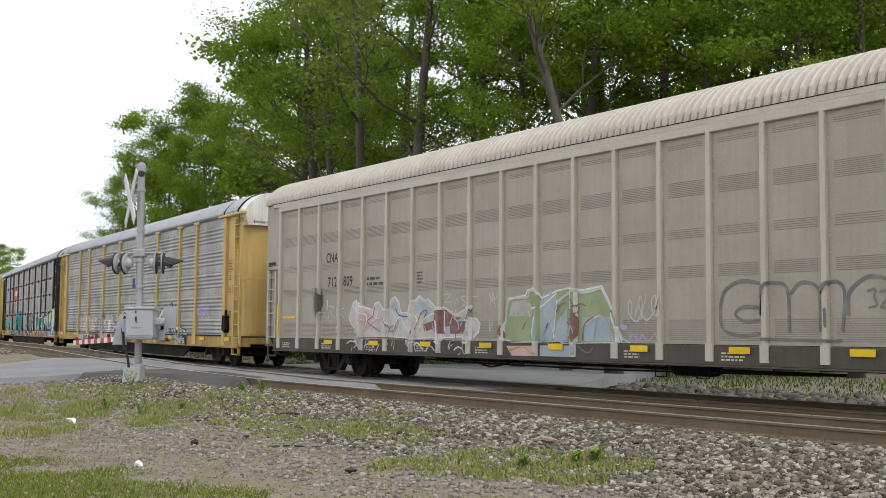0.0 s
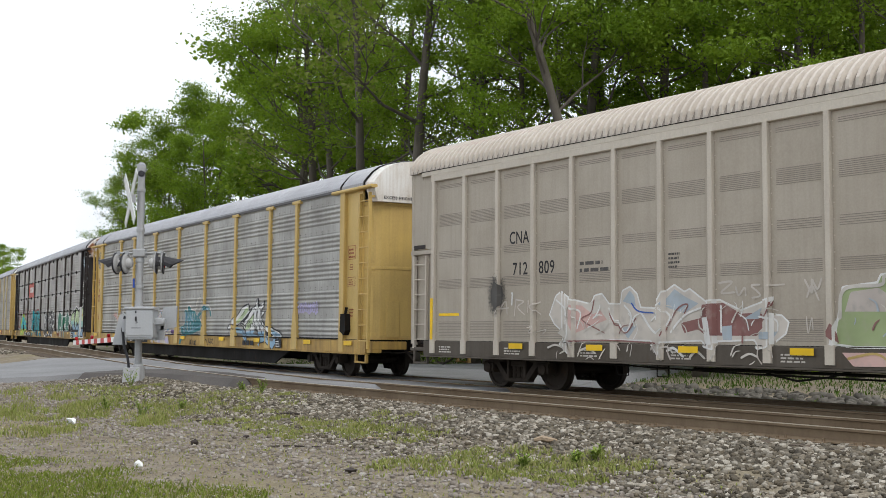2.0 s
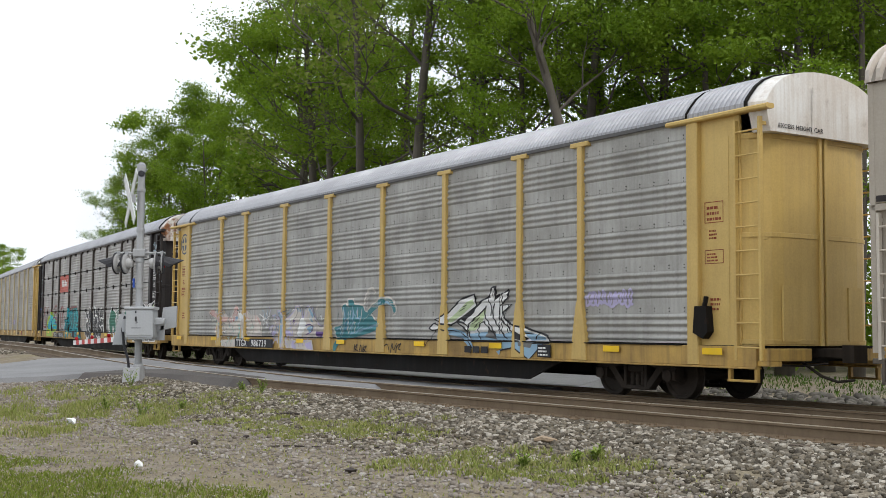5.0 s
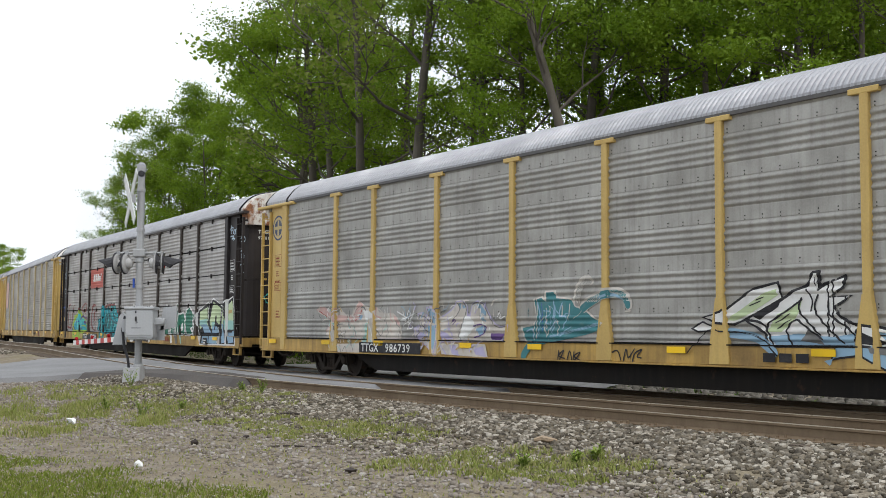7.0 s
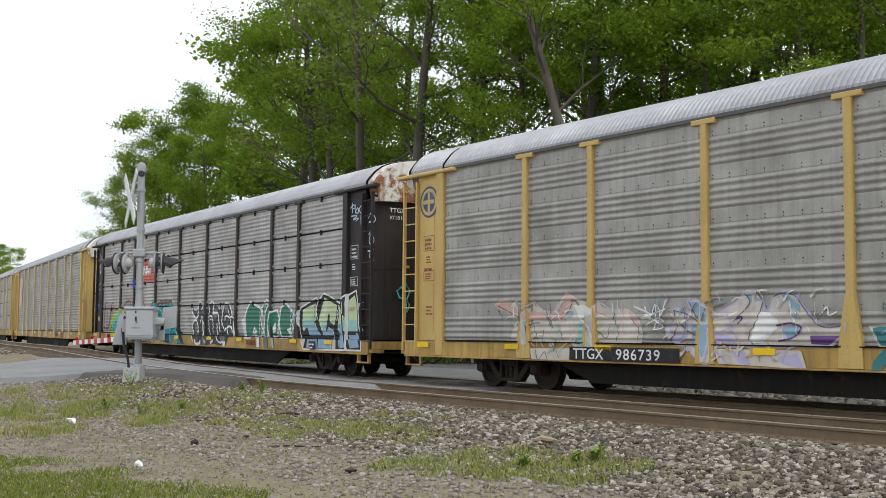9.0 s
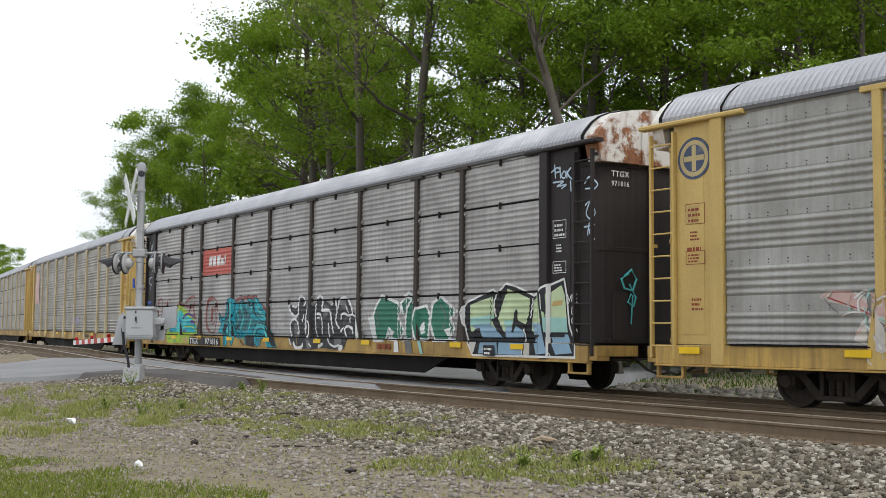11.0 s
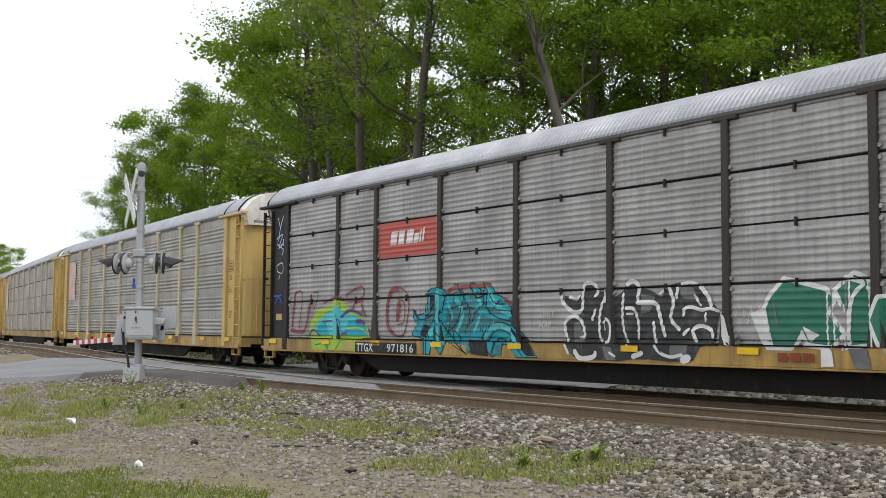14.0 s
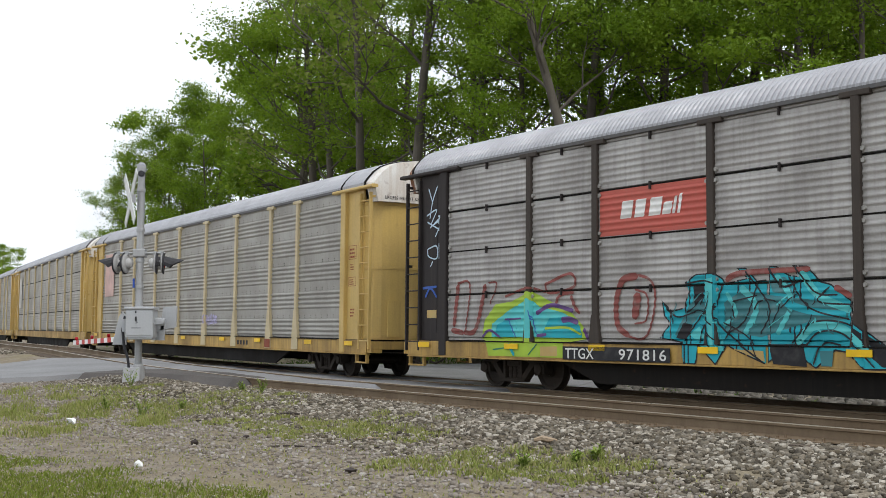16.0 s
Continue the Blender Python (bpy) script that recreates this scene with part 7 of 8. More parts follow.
axis_x = np.concatenate([np.arange(-420, -40, 20.0), np.arange(-40, -14, 1.0), np.arange(-14, 12, 0.3), np.arange(12, 40, 1.0), np.arange(40, 440, 20.0)])
axis_y = np.concatenate([np.arange(-120, -5, 10.0), np.arange(-5, 8, 1.0), np.arange(8, 34, 0.3), np.arange(34, 70, 1.5), np.arange(70, 150, 6.0), np.arange(150, 800, 40.0)])
gx, gy = np.meshgrid(axis_x, axis_y)
gz = ground_z(gx.ravel(), gy.ravel())
me = bpy.data.meshes.new("ground")
nx = len(axis_x)
me.from_pydata(np.column_stack([gx.ravel(), gy.ravel(), gz]).tolist(), [], [(j * nx + i, j * nx + i + 1, (j + 1) * nx + i + 1, (j + 1) * nx + i) for j in range(len(axis_y) - 1) for i in range(nx - 1)])
me.materials.append(EARTH)
me.polygons.foreach_set("use_smooth", [True] * len(me.polygons))
ground = tagged(new("ground", me), "stony brown earth with gravel and thin weeds", "ground", kind="structure")


def road_z(x, y):
    lat, arc = lateral(x, y)
    return np.interp(lat, [-12, -4, -1.2, 1.6, 2.6, 5.2, 7, 9, 12], [-0.12, -0.06, -0.035, -0.03, 0.045, 0.05, 0.03, 0.0, -0.05]) + rise(arc, lat)


def along(line, t):
    line = [Vector((*p, 0)) for p in line]
    d = [(b - a).length for a, b in zip(line, line[1:])]
    t *= sum(d)
    for a, b, k in zip(line, line[1:], d):
        if t <= k:
            return a.lerp(b, t / k)
        t -= k
    return line[-1]


NEAR_EDGE = ((-70, 6), (-30, 18), (-14, 25), (-10.0, 28.0), (-9.2, 30.2), (-7.4, 31.2), (-5.6, 29.8), (-4.3, 27.2), (-3.4, 25.4), (0.0, 24.6), (2.9, 25.6), (4.0, 30.5), (5.2, 36), (12, 50), (46, 92))
FAR_EDGE = ((-70, 16), (-30, 32), (-15.5, 38.6), (-12, 38.2), (-10.4, 38.6), (-8.5, 40.0), (-5, 42.5), (-1, 45), (6, 51), (18, 66), (44, 104))
b = Build()
rows, us = [], 90
pts = [[along(NEAR_EDGE, i / us).lerp(along(FAR_EDGE, i / us), j / 24) for j in range(25)] for i in range(us + 1)]
flat = [p for r in pts for p in r]
zs = road_z(np.array([p.x for p in flat]), np.array([p.y for p in flat]))
for i in range(us + 1):
    row = [(pts[i][j].x, pts[i][j].y, zs[i * 25 + j]) for j in range(25)]
    e0, e1 = row[0], row[-1]
    rows.append([(e0[0] - 0.05, e0[1] - 0.55, e0[2] - 0.3)] + row + [(e1[0], e1[1] + 0.3, e1[2] - 0.5)])
b.sheet(rows)
tagged(part("road", b, ROAD, None, "pale worn asphalt road over the tracks"), category="road", kind="structure")
b = Build()
rows = []
for i in range(21):
    t = i / 20
    p, q = along(((-9.4, 30.4), (-7.4, 31.4), (-5.6, 30.0), (-4.2, 27.6)), t), along(((-9.45, 29.9), (-7.9, 29.5), (-6.05, 28.0), (-4.75, 26.6)), t)
    r = [p.lerp(q, j / 6) for j in range(7)]
    z = road_z(np.array([a.x for a in r]), np.array([a.y for a in r])) + 0.012
    r = [(a.x, a.y, z[j]) for j, a in enumerate(r)]
    rows.append(r + [(r[-1][0] - 0.1, r[-1][1] - 0.5, r[-1][2] - 0.25)])
rows.append([(x + 0.6, y - 0.35, z - 0.3) for x, y, z in rows[-1]])
b.sheet(rows)
tagged(part("road_shoulder", b, TAR, None, "dark tarred road shoulder beside the rails"), category="road", kind="structure")


# ---------------------------------------------------------------- tracks
def rail_build(lat, top, s0, s1, step=1.0):
    prof = [(-0.075, -0.185), (0.075, -0.185), (0.075, -0.17), (0.012, -0.145), (0.012, -0.045), (0.036, -0.035), (0.037, -0.006), (0.028, 0.0), (-0.028, 0.0), (-0.037, -0.006), (-0.036, -0.035), (-0.012, -0.045), (-0.012, -0.145), (-0.075, -0.17)]
    b = Build()
    n = int((s1 - s0) / step)
    m = len(prof)
    verts, faces, mats = [], [], []
    for i in range(n + 1):
        s = s0 + (s1 - s0) * i / n
        up = float(rise(s, 0.0 if lat < 1.5 else NEAR_TRACK))
        for u, z in prof:
            verts.append(on_track(s, lat + u, top + z + up))
    for i in range(n):
        for k in range(m):
            faces.append((i * m + k, i * m + (k + 1) % m, (i + 1) * m + (k + 1) % m, (i + 1) * m + k))
            mats.append(1 if k in (6, 7, 8) else 0)
    b.add(verts, faces)
    b.m = mats
    return b


tie = Build()
tie.box(-0.115, 0.115, -1.3, 1.3, -0.18, 0.0, 0.02)
tie_mesh = tie.mesh("tie", TIMBER)
clip = Build()
clip.box(-0.09, 0.09, 0.06, 0.20, 0.0, 0.018, 0.006)
clip.box(-0.05, -0.02, 0.075, 0.11, 0.0, 0.055, 0.006)
clip.box(0.03, 0.06, 0.12, 0.155, 0.0, 0.045, 0.006)
clip.box(0.22, 0.27, 0.05, 0.10, -0.03, 0.03, 0.01)
clip_mesh = clip.mesh("tie_plate", RAIL)
for centre, top, s0, s1, word in ((0.0, 0.0, -190.0, 40.0, "rails under the train on a curved railway track"), (NEAR_TRACK, RAIL_NEAR, -190.0, 40.0, "empty curved railway track with rusty brown rails")):
    track = tagged(new("railway_track"), word, "railway track", "tracks")
    for side in (-0.7525, 0.7525):
        part("rail", rail_build(centre + side, top, s0, s1), [RAIL, RAIL_TOP], track)
    s = -44.0
    while s < 18.0:
        p = on_track(s, centre, top - 0.188 + float(rise(s, centre)))
        jit = random.Random(int(s * 10)).uniform(-0.6, 0.6)
        part("tie", tie_mesh, None, track, m=pose(p.x, p.y, p.z, 0, 0, track_angle(s) + jit))
        if centre > 1 and -8.0 < s < 18.0 or -3 < s < 0:
            q = on_track(s, centre + 0.7525, top - 0.187 + float(rise(s, centre)))
            part("tie_plate", clip_mesh, None, track, m=pose(q.x, q.y, q.z, 0, 0, track_angle(s) + 180))
        s += 0.53

# ---------------------------------------------------------------- loose stone
ICO = np.array([(0, 0, 1), (0.894, 0, 0.447), (0.276, 0.851, 0.447), (-0.724, 0.526, 0.447), (-0.724, -0.526, 0.447), (0.276, -0.851, 0.447),
                (0.724, 0.526, -0.447), (-0.276, 0.851, -0.447), (-0.894, 0, -0.447), (-0.276, -0.851, -0.447), (0.724, -0.526, -0.447), (0, 0, -1)])
ICO_F = np.array([(0, 1, 2), (0, 2, 3), (0, 3, 4), (0, 4, 5), (0, 5, 1), (1, 6, 2), (2, 7, 3), (3, 8, 4), (4, 9, 5), (5, 10, 1),
                  (6, 7, 2), (7, 8, 3), (8, 9, 4), (9, 10, 5), (10, 6, 1), (11, 7, 6), (11, 8, 7), (11, 9, 8), (11, 10, 9), (11, 6, 10)])


SHARD = np.array([(-0.8, -0.7, -0.6), (0.8, -0.8, -0.6), (0.75, 0.8, -0.6), (-0.75, 0.75, -0.6), (-0.6, -0.55, 0.65), (0.6, -0.6, 0.6), (0.55, 0.6, 0.65), (-0.6, 0.55, 0.6)])
SHARD_F = np.array([(0, 2, 1), (0, 3, 2), (4, 5, 6), (4, 6, 7), (0, 1, 5), (0, 5, 4), (1, 2, 6), (1, 6, 5), (2, 3, 7), (2, 7, 6), (3, 0, 4), (3, 4, 7)])


def stones(name, x, y, size, material, label, sink=0.25, lift=None):
    n = len(x)
    rng = np.random.default_rng(len(name) + n)
    z = (ground_z(x, y) if lift is None else lift) + size * (0.55 - sink)
    jag = SHARD[None] * rng.uniform(0.6, 1.2, (n, 8, 3))
    jag *= (rng.uniform(0.65, 1.25, (n, 1, 3)) * np.array([1, 1, 0.75])) * size[:, None, None]
    a, t = rng.uniform(0, 6.283, n), rng.uniform(-0.7, 0.7, n)
    ca, sa, ct, st = np.cos(a), np.sin(a), np.cos(t), np.sin(t)
    yy, zz = jag[:, :, 1] * ct[:, None] - jag[:, :, 2] * st[:, None], jag[:, :, 1] * st[:, None] + jag[:, :, 2] * ct[:, None]
    xx = jag[:, :, 0]
    v = np.stack([xx * ca[:, None] - yy * sa[:, None] + x[:, None], xx * sa[:, None] + yy * ca[:, None] + y[:, None], zz + z[:, None]], axis=2).reshape(-1, 3)
    f = (SHARD_F[None] + 8 * np.arange(n)[:, None, None]).reshape(-1, 3)
    me = bpy.data.meshes.new(name)
    me.vertices.add(len(v)), me.loops.add(len(f) * 3), me.polygons.add(len(f))
    me.vertices.foreach_set("co", v.astype(np.float32).ravel())
    me.loops.foreach_set("vertex_index", f.astype(np.int32).ravel())
    me.polygons.foreach_set("loop_start", np.arange(0, len(f) * 3, 3, dtype=np.int32))
    me.materials.append(material)
    me.update(calc_edges=True)
    return tagged(new(name, me), label, "stones", kind="stuff")


rng = np.random.default_rng(5)


def scatter(n, s0, s1, l0, l1, power=1.0):
    """Points along the track between two offsets."""
    s, u = rng.uniform(s0, s1, n), rng.uniform(0, 1, n) ** power
    p = np.array([on_track(a, l0 + (l1 - l0) * b)[:2] for a, b in zip(s, u)])
    return p[:, 0], p[:, 1]


def off_road(x, y, size):
    """Leaves out what would lie on the road."""
    ring = list(NEAR_EDGE) + list(FAR_EDGE)[::-1]
    inside = np.zeros(len(x), bool)
    for (ax, ay), (bx, by) in zip(ring, ring[1:] + ring[:1]):
        hit = (ay > y) != (by > y)
        inside ^= hit & (x < (bx - ax) * (y - ay) / (by - ay + 1e-9) + ax)
    return x[~inside], y[~inside], size[~inside]


def stone_bed(name, beds, material, label):
    xs, ys, ss = [], [], []
    for count, s0, s1, l0, l1, lo, hi in beds:
        x, y = scatter(count, s0, s1, l0, l1)
        x, y, size = off_road(x, y, rng.uniform(0, 1, count) ** 1.6 * (hi - lo) + lo)
        xs.append(x), ys.append(y), ss.append(size)
    return stones(name, np.concatenate(xs), np.concatenate(ys), np.concatenate(ss), material, label)


stone_bed("ballast", ((27000, -13, 18, 4.78, 6.6, 0.020, 0.058), (15000, -13, 18, 6.4, 8.4, 0.017, 0.053), (3600, -6, 19, 3.3, 4.58, 0.03, 0.055), (3600, -6, 19, 0.9, 3.1, 0.03, 0.055), (2500, -6, 16, -0.62, 0.62, 0.03, 0.055),
                      (8000, -6, 16, -6.0, -0.85, 0.03, 0.07), (3500, -75, -22, 4.8, 7.5, 0.03, 0.06)), BALLAST, "grey-brown crushed stone ballast along the rails")
GRAVEL = by_island("gravel_stone", ((0.17, 0.145, 0.12), (0.34, 0.305, 0.265), (0.24, 0.205, 0.175), (0.46, 0.43, 0.39), (0.28, 0.235, 0.195)), 0.9, 40.0, 0.3)
stone_bed("gravel", ((13000, -14, 16, 7.4, 10.5, 0.008, 0.042), (7000, -16, 10, 8.5, 13.5, 0.006, 0.03), (6000, -2, 14, 9.5, 13.5, 0.006, 0.026), (4500, -16, -4, 5.2, 9, 0.014, 0.05)), GRAVEL, "pale grey gravel scattered over the earth")
x, y = scatter(1100, -4, 14, -9.5, -4.0)
size = rng.uniform(0.05, 0.19, 1100)
x, y, size = off_road(x, y, size)
stones("rubble", x, y, size, RUBBLE, "pale broken rubble beyond the tracks", 0.4)


# ---------------------------------------------------------------- grass and weeds
def blades(name, x, y, height, material, label, width=0.006):
    n = len(x)
    z = ground_z(x, y) - 0.01
    a = rng.uniform(0, 6.283, n)
    lean = rng.uniform(0.1, 0.8, n) * height
    la = rng.uniform(0, 6.283, n)
    w = width * rng.uniform(0.6, 1.6, n)
    base = np.stack([x, y, z], 1)
    side = np.stack([np.cos(a) * w, np.sin(a) * w, 0 * w], 1)
    mid = base + np.stack([np.cos(la) * lean * 0.35, np.sin(la) * lean * 0.35, height * 0.6], 1)
    tip = base + np.stack([np.cos(la) * lean, np.sin(la) * lean, height], 1)
    v = np.stack([base - side, base + side, mid + side * 0.8, tip, mid - side * 0.8], 1).reshape(-1, 3)
    f = (np.array([[0, 1, 2, 4], [4, 2, 3, 3]])[None] + 5 * np.arange(n)[:, None, None])
    quads, tris = f[:, 0], f[:, 1, :3]
    loops = np.concatenate([quads, tris], 1).astype(np.int32)
    me = bpy.data.meshes.new(name)
    me.vertices.add(len(v)), me.loops.add(n * 7), me.polygons.add(n * 2)
    me.vertices.foreach_set("co", v.astype(np.float32).ravel())
    me.loops.foreach_set("vertex_index", loops.ravel())
    me.polygons.foreach_set("loop_start", np.stack([7 * np.arange(n), 7 * np.arange(n) + 4], 1).astype(np.int32).ravel())
    me.materials.append(material)
    me.update(calc_edges=True)
    return tagged(new(name, me), label, "grass", kind="stuff")


def patch(cx, cy, rx, ry, n, spread=0.5):
    a, r = rng.uniform(0, 6.283, n), rng.uniform(0, 1, n) ** spread
    return cx + rx * r * np.cos(a), cy + ry * r * np.sin(a)


# the mown corner by the camera
x, y = rng.uniform(-7.2, -1.6, 70000), rng.uniform(10.3, 15.6, 70000)
edge = np.array([noise.noise((a * 0.9, c * 0.9, 1.0)) for a, c in zip(x, y)])
k = (y + rng.normal(0, 0.3, len(x)) < 11.8 + (-x - 2.9) * 0.80 + edge * 1.5) & (rng.uniform(0, 1, len(x)) < 0.9)
blades("lawn_grass", x[k], y[k], rng.uniform(0.015, 0.06, k.sum()), LAWN, "short yellowish green grass at the lawn's edge", 0.005)
# weeds in tufts through the stones
wx, wy, wh = [], [], []
tufts = [(-5.9, 21.6, 0.7), (-4.9, 20.6, 0.8), (-4.3, 21.3, 0.6), (-5.3, 22.6, 0.5), (-6.2, 23.5, 0.8), (-7.6, 24.5, 0.9), (-8.3, 25.6, 0.8), (-6.5, 21.2, 0.5), (-7.4, 21.8, 0.8),
         (-3.9, 24.2, 0.5), (-3.6, 22.8, 0.5), (-4.6, 23.6, 0.6), (-3.2, 21.7, 0.5), (-6.6, 25.9, 0.35), (1.1, 12.9, 0.6), (1.6, 13.3, 0.55), (0.7, 13.3, 0.5), (0.2, 12.7, 0.5), (0.4, 13.9, 0.5), (-0.3, 13.4, 0.4),
         (1.9, 13.0, 0.4), (1.2, 12.2, 0.4), (-1.6, 17.6, 0.5), (-1.0, 17.2, 0.5), (-0.5, 17.9, 0.5), (-1.9, 18.6, 0.6), (-0.6, 16.4, 0.5), (-2.3, 17.0, 0.4), (-2.6, 18.6, 0.4), (-7.0, 17.0, 0.6), (-8.0, 19.5, 0.9), (-9.0, 22.0, 1.0), (-6.0, 18.2, 0.4), (-4.6, 18.9, 0.5), (-3.2, 19.6, 0.4), (-8.0, 21.5, 1.0), (-8.3, 19.6, 1.0), (-7.6, 23.0, 0.9), (-7.2, 17.6, 0.9), (-7.7, 20.4, 1.0)]
for cx, cy, r in tufts:
    for _ in range(9):
        ox, oy = cx + rng.normal(0, 0.75 * r), cy + rng.normal(0, 0.95 * r)
        n = int(rng.integers(40, 170))
        a, c = patch(ox, oy, 0.26 * r + 0.06, 0.34 * r + 0.06, n)
        wx.append(a), wy.append(c), wh.append(rng.uniform(0.03, 0.05 + 0.14 * r * rng.uniform(0.4, 1.0), n))
x, y = rng.uniform(-10, 3, 16000), rng.uniform(10.5, 27, 16000)
l, _ = lateral(x, y)
k = l > 6.8
wx.append(x[k]), wy.append(y[k]), wh.append(rng.uniform(0.02, 0.06, k.sum()))
blades("weeds", np.concatenate(wx), np.concatenate(wy), np.concatenate(wh), GRASS, "yellow-green weeds growing through the gravel", 0.007)
# rough grass beyond the tracks
x, y = scatter(26000, -60, 20, -16, -5.0)
clump = np.array([noise.noise((a * 0.8, c * 0.8, 3.0)) for a, c in zip(x, y)])
k = (clump > 0.12) | (lateral(x, y)[0] < -10)
x, y = x[k], y[k]
x, y, h = off_road(x, y, rng.uniform(0.05, 0.16, len(x)))
blades("rough_grass", x, y, h, FAR_GRASS, "rough green grass beyond the tracks", 0.014)

# taller green plants, each with leafy stems
PLANT = by_island("weed_leaf", ((0.12, 0.2, 0.03), (0.2, 0.28, 0.05), (0.27, 0.33, 0.07)), 0.7, 20.0, 0.2)


def weed(x, y, h, seed):
    rnd = random.Random(seed)
    b = Build()
    for _ in range(11):
        a, r = rnd.uniform(0, 6.28), rnd.uniform(0.1, 0.5) * h
        tip = Vector((math.cos(a) * r, math.sin(a) * r, h * rnd.uniform(0.5, 1.0)))
        b.tube([(0, 0, 0), tip * 0.5 + Vector((0, 0, 0.06 * h)), tip], [0.005, 0.004, 0.002], 4)
        for i in range(9):
            p = tip * (0.3 + 0.08 * i)
            d = Vector((rnd.uniform(-1, 1), rnd.uniform(-1, 1), rnd.uniform(0, 0.7))).normalized() * rnd.uniform(0.04, 0.09)
            w = d.cross(Vector((0, 0, 1))).normalized() * 0.014
            b.add([p, p + d * 0.5 + w, p + d, p + d * 0.5 - w], [(0, 1, 2, 3)])
    z = float(ground_z(np.array([x]), np.array([y]))[0]) - 0.01
    ob = part("weed", b, PLANT, None, "leafy green weed in the gravel", pose(x, y, z, 0, 0, rnd.uniform(0, 360)))
    tagged(ob, category="weed", group="weeds in the gravel")


for i, (x, y, h) in enumerate(((-5.3, 20.6, 0.42), (-6.3, 21.9, 0.32), (-7.0, 26.2, 0.42), (-3.7, 23.9, 0.36), (-4.9, 22.0, 0.24), (-4.2, 24.6, 0.25), (1.5, 13.1, 0.2), (0.9, 12.8, 0.2), (1.75, 13.4, 0.22), (-7.3, 16.2, 0.34), (-7.0, 15.4, 0.3))):
    weed(x, y, h, 100 + i)


# ---------------------------------------------------------------- litter
def place(x, y, dz=0.0, turn=0.0):
    return pose(x, y, float(ground_z(np.array([x]), np.array([y]))[0]) + dz, 0, 0, turn)


LITTER_WHITE = paint("white_paper", (0.8, 0.81, 0.8), 0.7, 0.1)
LITTER_DARK = weathered("charred_scrap", (0.03, 0.022, 0.02), (0.06, 0.04, 0.03))
DRIFT = weathered("bare_wood_scrap", (0.36, 0.27, 0.18), (0.24, 0.18, 0.12))


def crumpled(name, x, y, r, stretch, material, label, seed):
    rs = np.random.default_rng(seed)
    b = Build()
    v = ICO * rs.uniform(0.55, 1.25, (12, 1)) * r * np.array(stretch)
    v[:, 2] -= v[:, 2].min()
    b.add(v.tolist(), ICO_F.tolist())
    tagged(part(name, b, material, None, label, place(x, y, -0.01, seed * 40)), category="litter")


crumpled("paper_scrap", -6.0, 19.0, 0.13, (1.5, 0.7, 0.6), LITTER_WHITE, "crumpled white paper lying on the weeds", 3)
crumpled("can", -3.4, 13.15, 0.055, (1.1, 0.7, 0.8), LITTER_WHITE, "crushed white can on the gravel", 4)
crumpled("scrap", -3.33, 15.85, 0.07, (1.0, 0.9, 0.8), LITTER_DARK, "dark brown scrap on the gravel", 5)
crumpled("scrap", -2.8, 16.75, 0.06, (1.5, 0.8, 0.5), LITTER_DARK, "dark brown scrap on the gravel", 6)
crumpled("stone", -1.0, 12.9, 0.09, (1.6, 0.8, 0.45), LITTER_DARK, "dark flat stone on the gravel", 7)


def stick(x, y, length, turn, material, label, r=0.022):
    b = Build()
    b.tube([(-length / 2, 0, r), (-length * 0.15, 0.03, r * 1.6), (length * 0.2, -0.02, r * 1.5), (length / 2, 0.02, r * 1.2)], [r * 0.6, r, r * 0.9, r * 0.5], 7)
    tagged(part("stick", b, material, None, label, place(x, y, 0.0, turn)), category="stick", group="sticks")


stick(1.32, 14.9, 0.32, -35, DRIFT, "pale wood scrap on the ballast", 0.04)
stick(-0.9, 15.3, 0.55, 5, LITTER_DARK, "dark twig on the gravel", 0.012)
stick(-1.9, 15.4, 0.7, -8, LITTER_DARK, "dark twig on the gravel", 0.012)
stick(-2.6, 20.4, 0.55, -5, LITTER_DARK, "dark twig on the gravel", 0.02)
stick(-0.9, 16.4, 0.7, 20, DRIFT, "pale twig on the gravel", 0.012)

# ---------------------------------------------------------------- crossing signal
STEEL = weathered("galvanised_mast", (0.40, 0.41, 0.42), (0.27, 0.27, 0.27), dirt_amount=0.5, rust_amount=0.06, rough=0.45, metal=0.35)
ALU = weathered("grey_box_paint", (0.45, 0.465, 0.485), (0.33, 0.34, 0.35), dirt_amount=0.4, rust_amount=0.04, rough=0.45, metal=0.2)
HOOD = weathered("black_hood_paint", (0.025, 0.025, 0.03), (0.06, 0.06, 0.065), dirt_amount=0.4, rust_amount=0.02, rough=0.5)
LAMP_BACK = weathered("pale_lamp_back", (0.42, 0.42, 0.42), (0.36, 0.35, 0.34), dirt_amount=0.5, rust_amount=0.05, rough=0.45)
LENS = paint("red_lens", (0.35, 0.015, 0.02), 0.15, 0.0)
BOARD = weathered("white_board_paint", (0.62, 0.62, 0.60), (0.36, 0.43, 0.4), dirt_amount=0.5, rust_amount=0.2, rough=0.5)
STRIPE_RED = paint("red_stripe", (0.55, 0.04, 0.035), 0.5, 0.15)
STRIPE_WHITE = paint("white_stripe", (0.8, 0.8, 0.78), 0.5, 0.15)
CONCRETE = weathered("grey_base_paint", (0.42, 0.43, 0.44), (0.3, 0.29, 0.28), dirt_amount=0.5, rust_amount=0.06)
BLUE_TAG = paint("blue_sticker", (0.03, 0.08, 0.35), 0.4, 0.1)

